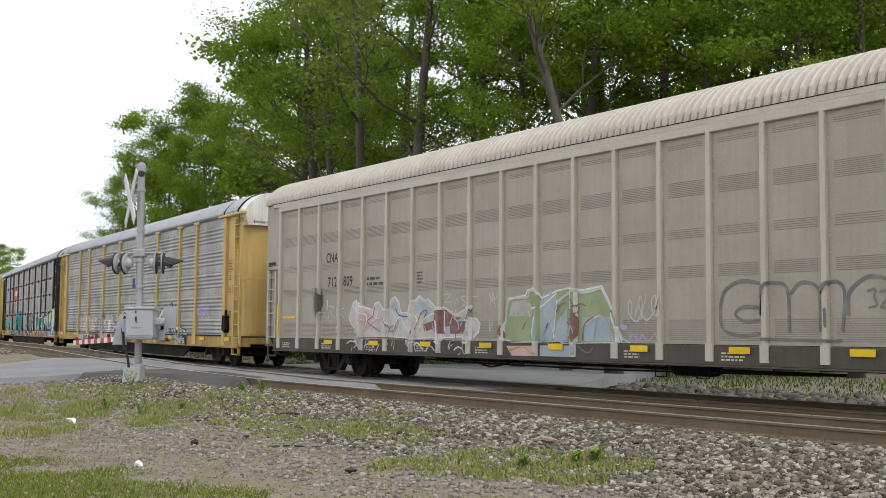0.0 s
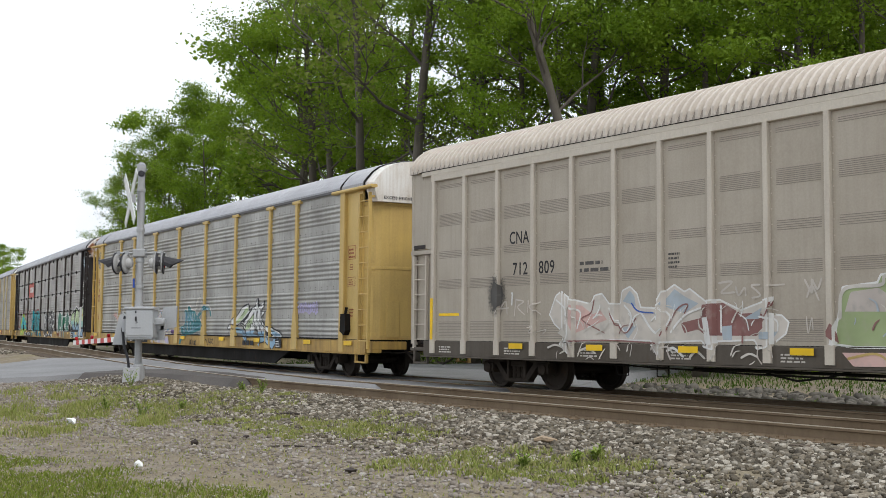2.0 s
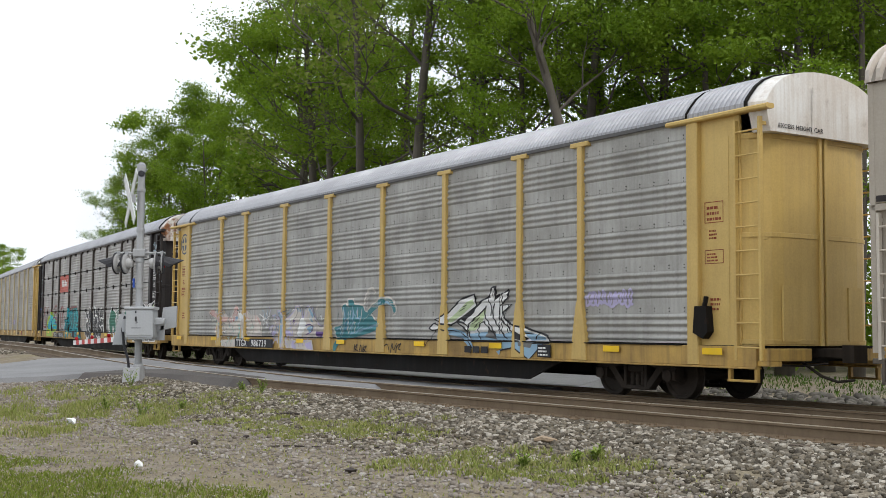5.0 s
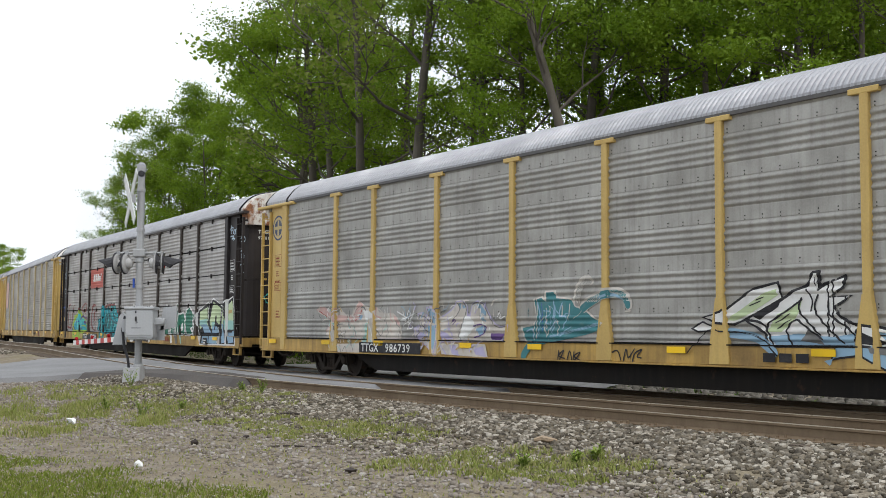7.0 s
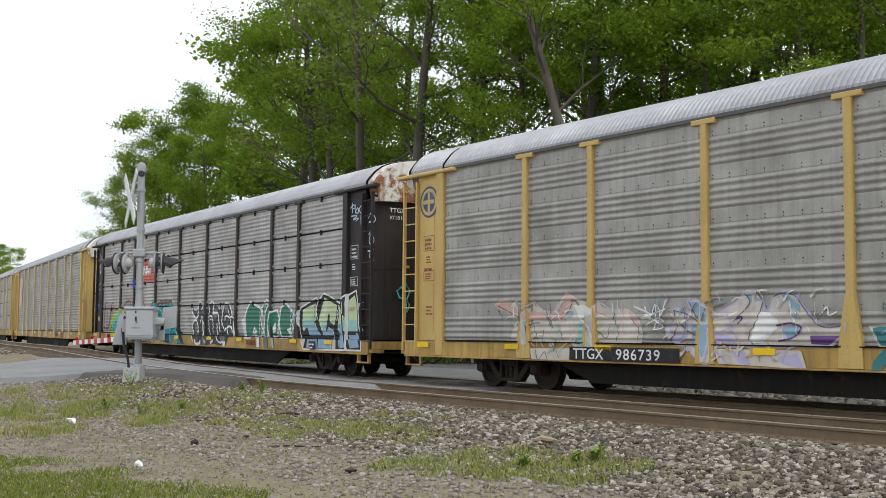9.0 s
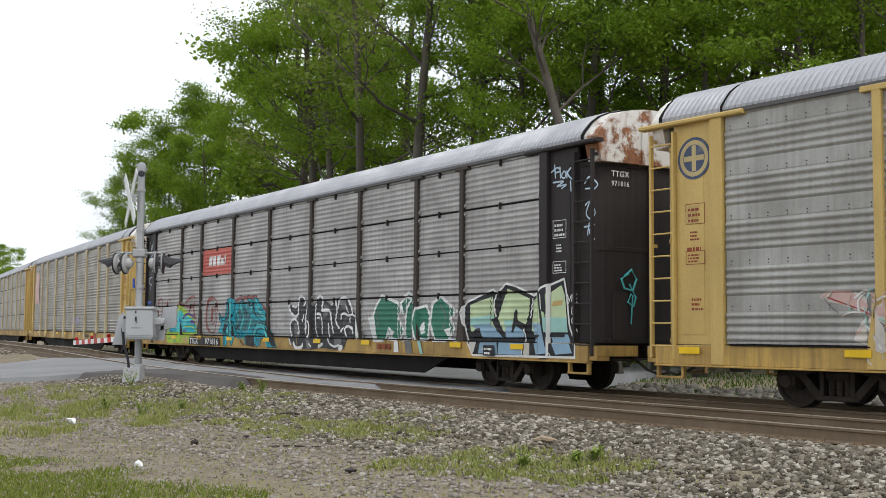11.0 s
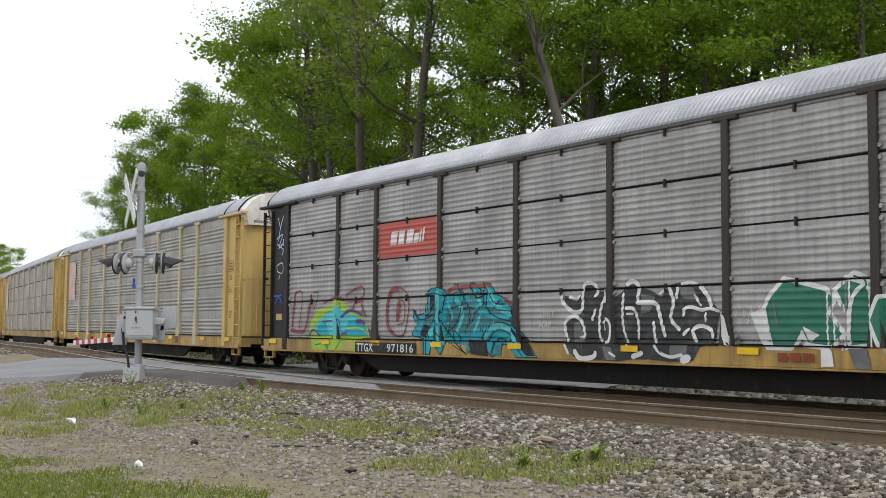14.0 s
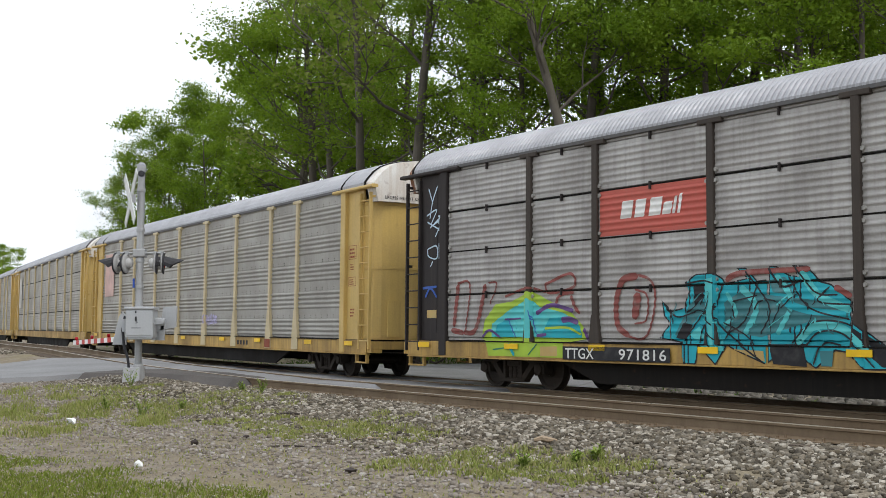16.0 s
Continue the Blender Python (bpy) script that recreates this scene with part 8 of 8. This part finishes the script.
sig = tagged(new("crossing_signal"), "grey steel level crossing signal mast with gate", "crossing signal")
sig.matrix_basis = pose(-7.12, 27.3, -0.13, 0, -0.5, 0)
b = Build()
b.lathe([(0.085, 0.0), (0.085, 5.02), (0.10, 5.04), (0.11, 5.12), (0.105, 5.2), (0.05, 5.25), (0.01, 5.26)], 20)
for z in (4.55, 3.6, 2.88, 2.25, 0.35):
    b.lathe([(0.098, z), (0.102, z + 0.02), (0.102, z + 0.07), (0.098, z + 0.09)], 20)
part("mast", b, STEEL, sig, round_edges=False)
b = Build()
b.prism([(-0.30, -0.26, 0), (0.10, -0.26, 0), (0.10, 0.26, 0), (-0.30, 0.26, 0)], [(-0.28, -0.24, 0.42), (0.10, -0.24, 0.42), (0.10, 0.24, 0.42), (-0.28, 0.24, 0.42)])
b.box(-0.33, 0.18, -0.3, 0.3, -0.2, 0.04, 0.02)
b.lathe([(0.125, 0.0), (0.125, 0.46), (0.11, 0.5)], 16)
b.box(-0.18, 0.02, -0.27, -0.25, 0.05, 0.12, 0.01)
part("base", b, CONCRETE, sig, "pale grey cast base")
# gate machine
b = Build()
b.prism([(-0.17, -0.52, 1.12), (0.46, -0.52, 1.12), (0.46, -0.08, 1.12), (-0.17, -0.08, 1.12)], [(-0.17, -0.52, 1.78), (0.46, -0.52, 1.78), (0.46, -0.08, 1.78), (-0.17, -0.08, 1.78)])
b.box(-0.20, 0.49, -0.56, -0.06, 1.76, 1.83, 0.03)
b.box(-0.15, 0.44, -0.535, -0.515, 1.16, 1.74, 0.01)
b.box(-0.13, 0.44, -0.5, -0.1, 1.07, 1.13, 0.02)
box_part = part("machine_box", b, ALU, sig, "pale grey gate machine housing")
b = Build()
b.box(0.05, 0.09, -0.55, -0.53, 1.50, 1.60, 0.008)
b.box(0.05, 0.08, -0.55, -0.53, 1.68, 1.73, 0.004)
b.tube([(0.07, -0.545, 1.50), (0.11, -0.545, 1.47), (0.07, -0.545, 1.44)], 0.008, 6)
part("latch", b, HOOD, box_part, "black latch with padlock")
plate_b = Build()
plate_b.box(-0.03, 0.18, -0.538, -0.534, 1.33, 1.345, 0.001)
part("label_bar", plate_b, HOOD, box_part)
# counterweight arms
b = Build()
b.box(0.42, 0.62, -0.30, -0.12, 1.40, 1.58, 0.03)
b.lathe([(0.03, 0.40), (0.09, 0.41), (0.09, 0.66), (0.03, 0.67)], 14, "x", (0, -0.2, 1.48))
b.prism([(0.50, 0.02, 1.28), (0.86, 0.02, 1.36), (0.88, 0.02, 1.86), (0.56, 0.02, 1.82)], [(0.50, 0.12, 1.28), (0.86, 0.12, 1.36), (0.88, 0.12, 1.86), (0.56, 0.12, 1.82)])
b.box(0.30, 0.60, 0.02, 0.08, 1.05, 1.5, 0.02)
part("counterweight", b, ALU, sig, "grey counterweight plates")
b = Build()
b.prism([(-0.62, 0.02, 0.95), (-0.30, 0.02, 0.95), (-0.30, 0.02, 1.6), (-0.40, 0.02, 1.72), (-0.48, 0.02, 1.6)], [(-0.62, 0.10, 0.95), (-0.30, 0.10, 0.95), (-0.30, 0.10, 1.6), (-0.40, 0.10, 1.72), (-0.48, 0.10, 1.6)])
b.box(-0.34, -0.26, -0.2, 0.1, 1.25, 1.55, 0.02)
part("arm_bracket", b, ALU, sig, "grey arm bracket")
# gate arm, lowered across the road
arm = new("gate_arm")
arm.parent = sig
arm.matrix_basis = pose(-0.46, 0.06, 1.08, 0, 1.2, 118)
for i in range(14):
    b = Build()
    x0 = 0.05 + i * 0.4
    b.prism([(x0, -0.02, 0.06), (x0 + 0.4, -0.02, 0.06), (x0 + 0.4, -0.02, -0.06), (x0, -0.02, -0.06)], [(x0, 0.02, 0.06), (x0 + 0.4, 0.02, 0.06), (x0 + 0.4, 0.02, -0.06), (x0, 0.02, -0.06)])
    part("stripe", b, STRIPE_RED if i % 2 == 0 else STRIPE_WHITE, arm)
for x0 in (1.2, 3.2, 5.3):
    b = Build()
    b.lathe([(0.015, -0.04), (0.042, -0.035), (0.042, 0.035), (0.015, 0.04)], 12, "y", (x0, 0, 0.11))
    b.box(x0 - 0.02, x0 + 0.02, -0.02, 0.02, 0.05, 0.09, 0.004)
    part("arm_lamp", b, LENS, arm, "small red arm lamp")
# cables
b = Build()
b.tube([(-0.30, -0.1, 1.62), (-0.34, -0.14, 1.3), (-0.30, -0.16, 0.95), (-0.20, -0.18, 0.65), (-0.17, -0.16, 0.40)], 0.032, 8)
part("cable", b, HOOD, sig, "black flexible cable")
b = Build()
b.box(-0.14, -0.095, -0.1, -0.05, 2.28, 2.5, 0.006)
part("sticker", b, BLUE_TAG, sig, "blue sticker")
# lamps on the cross arm
b = Build()
b.tube([(-0.58, -0.02, 3.10), (0.60, -0.02, 3.10)], 0.032, 8)
b.box(-0.14, 0.14, -0.13, 0.13, 3.0, 3.2, 0.03)
part("cross_arm", b, STEEL, sig)
for x0, face, bright in ((-0.50, -1, False), (-0.30, -1, True), (0.36, 1, False), (0.52, 1, True)):
    lamp = new("lamp_unit")
    lamp.parent = sig
    lamp.matrix_basis = pose(x0, -0.03, 2.86, 0, 0, -9 if face < 0 else 9)
    b = Build()
    b.lathe([(0.255, face * 0.03), (0.26, face * 0.042), (0.255, face * 0.055)], 28, "x")
    part("backboard", b, HOOD, lamp, "round black backboard")
    b = Build()
    b.lathe([(0.23, face * 0.03), (0.235, face * 0.012), (0.21, -face * 0.008), (0.13, -face * 0.03)], 28, "x")
    part("back_plate", b, LAMP_BACK, lamp, "pale grey back of the board")
    b = Build()
    b.lathe([(0.11, face * 0.05), (0.115, face * 0.06), (0.09, face * 0.085)], 20, "x")
    part("lens", b, LENS, lamp, "red lens")
    b = Build()
    b.lathe([(0.13, -face * 0.03), (0.125, -face * 0.08), (0.09, -face * 0.13), (0.03, -face * 0.15)], 20, "x")
    part("housing", b, LAMP_BACK, lamp, "pale grey lamp housing")
    b = Build()
    rows = []
    for i in range(9):
        a = radians(-15 + 210 * i / 8)
        c, s2 = math.cos(a), math.sin(a)
        ln = 0.14 + 0.32 * max(0, s2)
        rows.append([(face * 0.05, 0.17 * c, 0.17 * s2), (face * (0.05 + ln), 0.15 * c, 0.15 * s2 - 0.07), (face * (0.05 + ln), 0.142 * c, 0.142 * s2 - 0.07), (face * 0.05, 0.162 * c, 0.162 * s2)])
    b.sheet(rows)
    part("hood", b, HOOD, lamp, "long black hood")
    b = Build()
    b.tube([(0, 0, 0.28), (0, 0, 0.2)], 0.04, 8)
    part("clamp", b, STEEL, lamp)
# crossbuck boards
cross = new("crossbuck")
cross.parent = sig
cross.matrix_basis = pose(-0.20, -0.14, 4.38, 0, 0, -63)
for tilt in (45, -45):
    b = Build()
    b.box(-0.82, 0.82, -0.012, 0.012, -0.11, 0.11, 0.004)
    part("board", b, BOARD, cross, "worn white cross board", pose(0, -0.03 if tilt > 0 else 0.0, 0, 0, tilt, 0))
b = Build()
b.box(-0.06, 0.06, 0.02, 0.1, -0.1, 0.1, 0.01)
part("bracket", b, STEEL, cross)
b = Build()
b.lathe([(0.03, -0.12), (0.075, -0.11), (0.075, -0.04), (0.06, 0.0)], 14, "y", (0.02, 0, 4.98))
part("bell", b, HOOD, sig, "dark bell near the top")


# ---------------------------------------------------------------- woods
def leaf_material(name, cols):
    m, n, l, b = nodes_of(name)
    g = n.new("ShaderNodeNewGeometry")
    r = n.new("ShaderNodeValToRGB")
    e = r.color_ramp.elements
    while len(e) < len(cols):
        e.new(0.5)
    for i, c in enumerate(cols):
        e[i].position, e[i].color = i / (len(cols) - 1), (*c, 1)
    l.new(g.outputs["Random Per Island"], r.inputs["Fac"])
    info = n.new("ShaderNodeObjectInfo")
    tone = n.new("ShaderNodeMapRange")
    tone.inputs["To Min"].default_value, tone.inputs["To Max"].default_value = 0.0, 0.45
    l.new(info.outputs["Random"], tone.inputs["Value"])
    big = grain(n, l, coords(n, l), 0.5, 3, 0.35, 0.65)
    c = mixed(n, l, tone.outputs["Result"], r.outputs["Color"], (0.13, 0.21, 0.018))
    c = mixed(n, l, big, c, mixed(n, l, 0.35, c, (0.27, 0.36, 0.03)))
    l.new(c, b.inputs["Base Color"])
    b.inputs["Roughness"].default_value = 0.6
    b.inputs["Specular IOR Level"].default_value = 0.25
    t = n.new("ShaderNodeBsdfTranslucent")
    l.new(mixed(n, l, 0.5, c, (0.28, 0.45, 0.025)), t.inputs["Color"])
    x = n.new("ShaderNodeMixShader")
    x.inputs["Fac"].default_value = 0.45
    l.new(b.outputs[0], x.inputs[1])
    l.new(t.outputs[0], x.inputs[2])
    l.new(x.outputs[0], n["Material Output"].inputs["Surface"])
    return m


LEAF = leaf_material("tree_leaf", ((0.066, 0.128, 0.011), (0.118, 0.205, 0.018), (0.18, 0.28, 0.027), (0.09, 0.158, 0.013), (0.26, 0.36, 0.045)))
BARK = weathered("tree_bark", (0.125, 0.11, 0.09), (0.05, 0.042, 0.034), dirt_amount=0.8, rust_amount=0.0, rough=0.95)
DRY = leaf_material("brown_leaf", ((0.12, 0.10, 0.05), (0.16, 0.13, 0.07), (0.10, 0.10, 0.04)))


def leaf_mesh(name, centres, radii, per, size, material, seed, flat=0.42, near_top=None):
    """Many small pointed leaves gathered in flat sprays; sparser and larger above near_top."""
    rs = np.random.default_rng(seed)
    counts = np.full(len(centres), per)
    if near_top is not None:
        counts = np.where(centres[:, 2] > near_top, max(3, int(per * 0.16)), per)
    n = int(counts.sum())
    c = np.repeat(centres, counts, 0)
    r = np.repeat(radii, counts)
    big = np.where(np.repeat(counts, counts) < per, 2.3, 1.0)
    p = c + np.clip(rs.normal(0, 1, (n, 3)), -1.9, 1.9) * np.array([1, 1, flat]) * (r * 0.52)[:, None]
    d = rs.normal(0, 1, (n, 3)) * np.array([1, 1, 0.7]) + np.array([0, 0, -0.3])
    d /= np.linalg.norm(d, axis=1)[:, None]
    up = rs.normal(0, 0.75, (n, 3)) + np.array([0, 0, 1.0])
    w = np.cross(d, up)
    w /= np.linalg.norm(w, axis=1)[:, None] + 1e-9
    ln = (size * big * rs.uniform(0.6, 1.5, n))[:, None]
    wd = ln * rs.uniform(0.25, 0.42, n)[:, None]
    v = np.stack([p - d * ln * 0.5, p + w * wd, p + d * ln * 0.5, p - w * wd], 1).reshape(-1, 3)
    me = bpy.data.meshes.new(name)
    me.vertices.add(4 * n), me.loops.add(4 * n), me.polygons.add(n)
    me.vertices.foreach_set("co", v.astype(np.float32).ravel())
    me.loops.foreach_set("vertex_index", np.arange(4 * n, dtype=np.int32))
    me.polygons.foreach_set("loop_start", np.arange(0, 4 * n, 4, dtype=np.int32))
    me.materials.append(material)
    me.update(calc_edges=True)
    return me


def tree(seed, height, spread, per, label, lean=0.0, bare=0.35, size=0.125, clumps=330, leafmat=None, near_top=None):
    """A tall woodland tree: tapered trunk, limbs, branches and clumps of leaves at the branch ends."""
    rnd = random.Random(seed)
    t = tagged(new("tree"), label, "tree", "trees behind the railway")
    b = Build()
    top = Vector((lean * height * 0.5 + rnd.uniform(-1, 1), rnd.uniform(-1, 1), height * 0.93))
    trunk = []
    for i in range(9):
        f = i / 8
        trunk.append(Vector((top.x * f ** 1.3 + math.sin(f * 5 + seed) * 0.3 * f, top.y * f + math.cos(f * 4 + seed) * 0.3 * f, top.z * f)))
    r0 = 0.0095 * height + 0.05
    b.tube(trunk, [r0 * (1.35 if i == 0 else 1.0) * (1 - 0.85 * i / 8) for i in range(9)], 9)
    cents, rads = [], []

    def grow(a, d, length, r, depth):
        mid = a + d * length * 0.5 + Vector((rnd.uniform(-1, 1), rnd.uniform(-1, 1), rnd.uniform(-0.3, 0.8))) * length * 0.12
        end = a + d * length + Vector((0, 0, length * 0.12))
        b.tube([a, mid, end], [r, r * 0.72, r * 0.4], (6, 4, 3)[depth], caps=False)
        if depth >= 2:
            for q in (mid.lerp(end, 0.3), end):
                cents.append(q), rads.append(rnd.uniform(0.6, 1.25) * spread / 5)
            return
        for k in range(4 if depth == 0 else 3):
            q = mid.lerp(end, rnd.uniform(0.0, 1.0)) if k else end
            e = (d + Vector((rnd.uniform(-1, 1), rnd.uniform(-1, 1), rnd.uniform(-0.5, 0.7))) * 0.85).normalized()
            grow(q, e, length * rnd.uniform(0.42, 0.62), r * 0.5, depth + 1)

    for i in range(15):
        f = bare + (1 - bare) * (i + rnd.random()) / 15
        a = trunk[min(7, int(f * 8))].lerp(trunk[min(8, int(f * 8) + 1)], f * 8 - int(f * 8))
        ang = i * 2.4 + rnd.uniform(-0.5, 0.5)
        reach = spread * (0.55 + 0.6 * math.sin(math.pi * min(1, (f - bare) / (1 - bare) * 0.8 + 0.18))) * rnd.uniform(0.6, 1.1)
        d = Vector((math.cos(ang), math.sin(ang), rnd.uniform(0.1, 0.75))).normalized()
        grow(a, d, reach * 0.62, r0 * 0.38 * (1.15 - f), 0)
    part("trunk", b, BARK, t, round_edges=True)
    rnd.shuffle(cents)
    cents = cents[:clumps]
    if per:
        c = np.array([tuple(p) for p in cents])
        ob = new("crown", leaf_mesh("crown", c, np.array(rads[:len(c)]), per, size, leafmat or LEAF, seed, near_top=near_top))
        ob.parent = t
    return t


FRESH = "tall broadleaf tree with fresh green leaves"
DEEP = "tall broadleaf tree deep in the wood"
KINDS = [tree(201, 25, 5.6, 96, FRESH, near_top=19.5), tree(202, 23, 5.0, 92, FRESH, 0.2, 0.40, near_top=18),
         tree(203, 27, 6.2, 92, FRESH, -0.08, 0.28, near_top=19.5), tree(204, 18, 4.6, 78, "young broadleaf tree with bright green leaves", 0.0, 0.20),
         tree(205, 21, 4.8, 16, "sparse tree with brownish thin leaves", 0.05, 0.3, 0.15, 300, DRY),
         tree(206, 21, 4.4, 60, "leaning tree with a thick grey trunk and limbs", -0.45, 0.42, 0.125, 260),
         tree(207, 24, 5.6, 30, DEEP, 0.05, 0.30, 0.24, 320), tree(208, 22, 5.2, 30, DEEP, -0.1, 0.28, 0.24, 320)]


def by_view(u, depth):
    """A place on the ground at a share u of the view's width, at that depth."""
    return (u - 0.5) * 0.764 * depth, depth


spots = [(0, 0.355, 60, 1.05), (3, 0.30, 78, 0.95), (1, 0.385, 57, 1.0), (4, 0.405, 50, 1.15), (2, 0.45, 58, 1.0), (4, 0.465, 46, 1.2), (0, 0.535, 50, 0.92), (1, 0.555, 46, 0.95), (3, 0.585, 44, 1.0), (3, 0.64, 40, 0.85), (1, 0.645, 42, 1.0),
         (2, 0.70, 45, 1.0), (0, 0.745, 42, 0.95), (3, 0.79, 40, 1.0), (2, 0.835, 43, 0.95), (1, 0.885, 40, 1.0), (0, 0.93, 42, 1.0), (3, 0.965, 38, 1.0), (2, 1.02, 40, 1.0), (1, 1.09, 40, 1.0),
         (6, 0.355, 74, 1.0), (7, 0.41, 70, 0.78), (6, 0.475, 64, 0.62), (6, 0.34, 92, 0.95), (6, 0.67, 55, 1.05), (7, 0.77, 54, 1.1), (6, 0.86, 53, 1.0), (7, 0.95, 52, 1.1), (6, 1.03, 52, 1.0), (7, 0.42, 80, 0.86), (7, 0.355, 88, 1.0),
         (3, 0.150, 98, 0.84), (3, 0.172, 98, 0.90), (7, 0.188, 92, 0.84), (6, 0.207, 90, 0.80), (7, 0.230, 88, 0.93), (3, 0.252, 86, 1.15), (7, 0.347, 68, 1.18), (6, 0.335, 66, 1.05), (4, 0.165, 88, 0.74), (6, 0.275, 84, 0.80), (3, 0.232, 78, 0.86), (3, 0.195, 88, 0.98),
         (7, -0.012, 225, 0.80), (6, 0.002, 220, 0.74), (7, -0.03, 215, 0.86), (6, 0.012, 230, 0.74), (7, -0.02, 240, 0.82), (6, -0.006, 205, 0.72), (5, 0.695, 37.5, 1.0)]
used = set()
for i, (kind, u, depth, scale) in enumerate(spots):
    x, y = by_view(u, depth)
    z = float(ground_z(np.array([x]), np.array([y]))[0]) - 0.05
    m = pose(x, y, z, 0, 0, 0 if kind == 5 else (i * 67) % 360) @ Matrix.Diagonal((scale, scale, scale, 1))
    if kind in used:
        t = copy_thing(KINDS[kind], m)
        t.matrix_basis = m
    else:
        KINDS[kind].matrix_basis = m
        used.add(kind)

# the low growth under the trees
cents, rads = [], []
ru = random.Random(77)
for i in range(900):
    u = ru.uniform(0.10, 1.1)
    depth = np.interp(u, [0.1, 0.3, 0.5, 0.75, 1.1], [92, 66, 52, 46, 44]) + ru.uniform(-4, 12)
    x, y = by_view(u, depth)
    cents.append((x, y, ru.uniform(0.3, 9.0) * ru.uniform(0.4, 1.0)))
    rads.append(ru.uniform(0.8, 1.7))
for i in range(420):
    u = ru.uniform(0.46, 1.12)
    x, y = by_view(u, ru.uniform(58, 68))
    cents.append((x, y, ru.uniform(5.0, 10.0 if u < 0.72 else 17.0)))
    rads.append(ru.uniform(1.2, 2.2))
ob = new("undergrowth", leaf_mesh("undergrowth", np.array(cents), np.array(rads), 46, 0.25, LEAF, 9))
tagged(ob, "dense green undergrowth below the trees", "bushes", kind="stuff")


# ---------------------------------------------------------------- what moves
def motions():
    """The train rolls by at an even pace, its wheels turning."""
    for car, s in TRAIN:
        walk(car, [(i * 0.5, car_pose(s + SPEED * i * 0.5)) for i in range(33)])
        for part_ob in car.children_recursive:
            if part_ob.name.startswith("wheelset"):
                x = part_ob.matrix_basis.translation.x
                spin = math.degrees(SPEED / 0.42) * 0.1
                walk(part_ob, [(i * 0.1, pose(x, 0, 0.42) @ Matrix.Rotation(radians(spin * i), 4, "Y")) for i in range(161)])


motions()
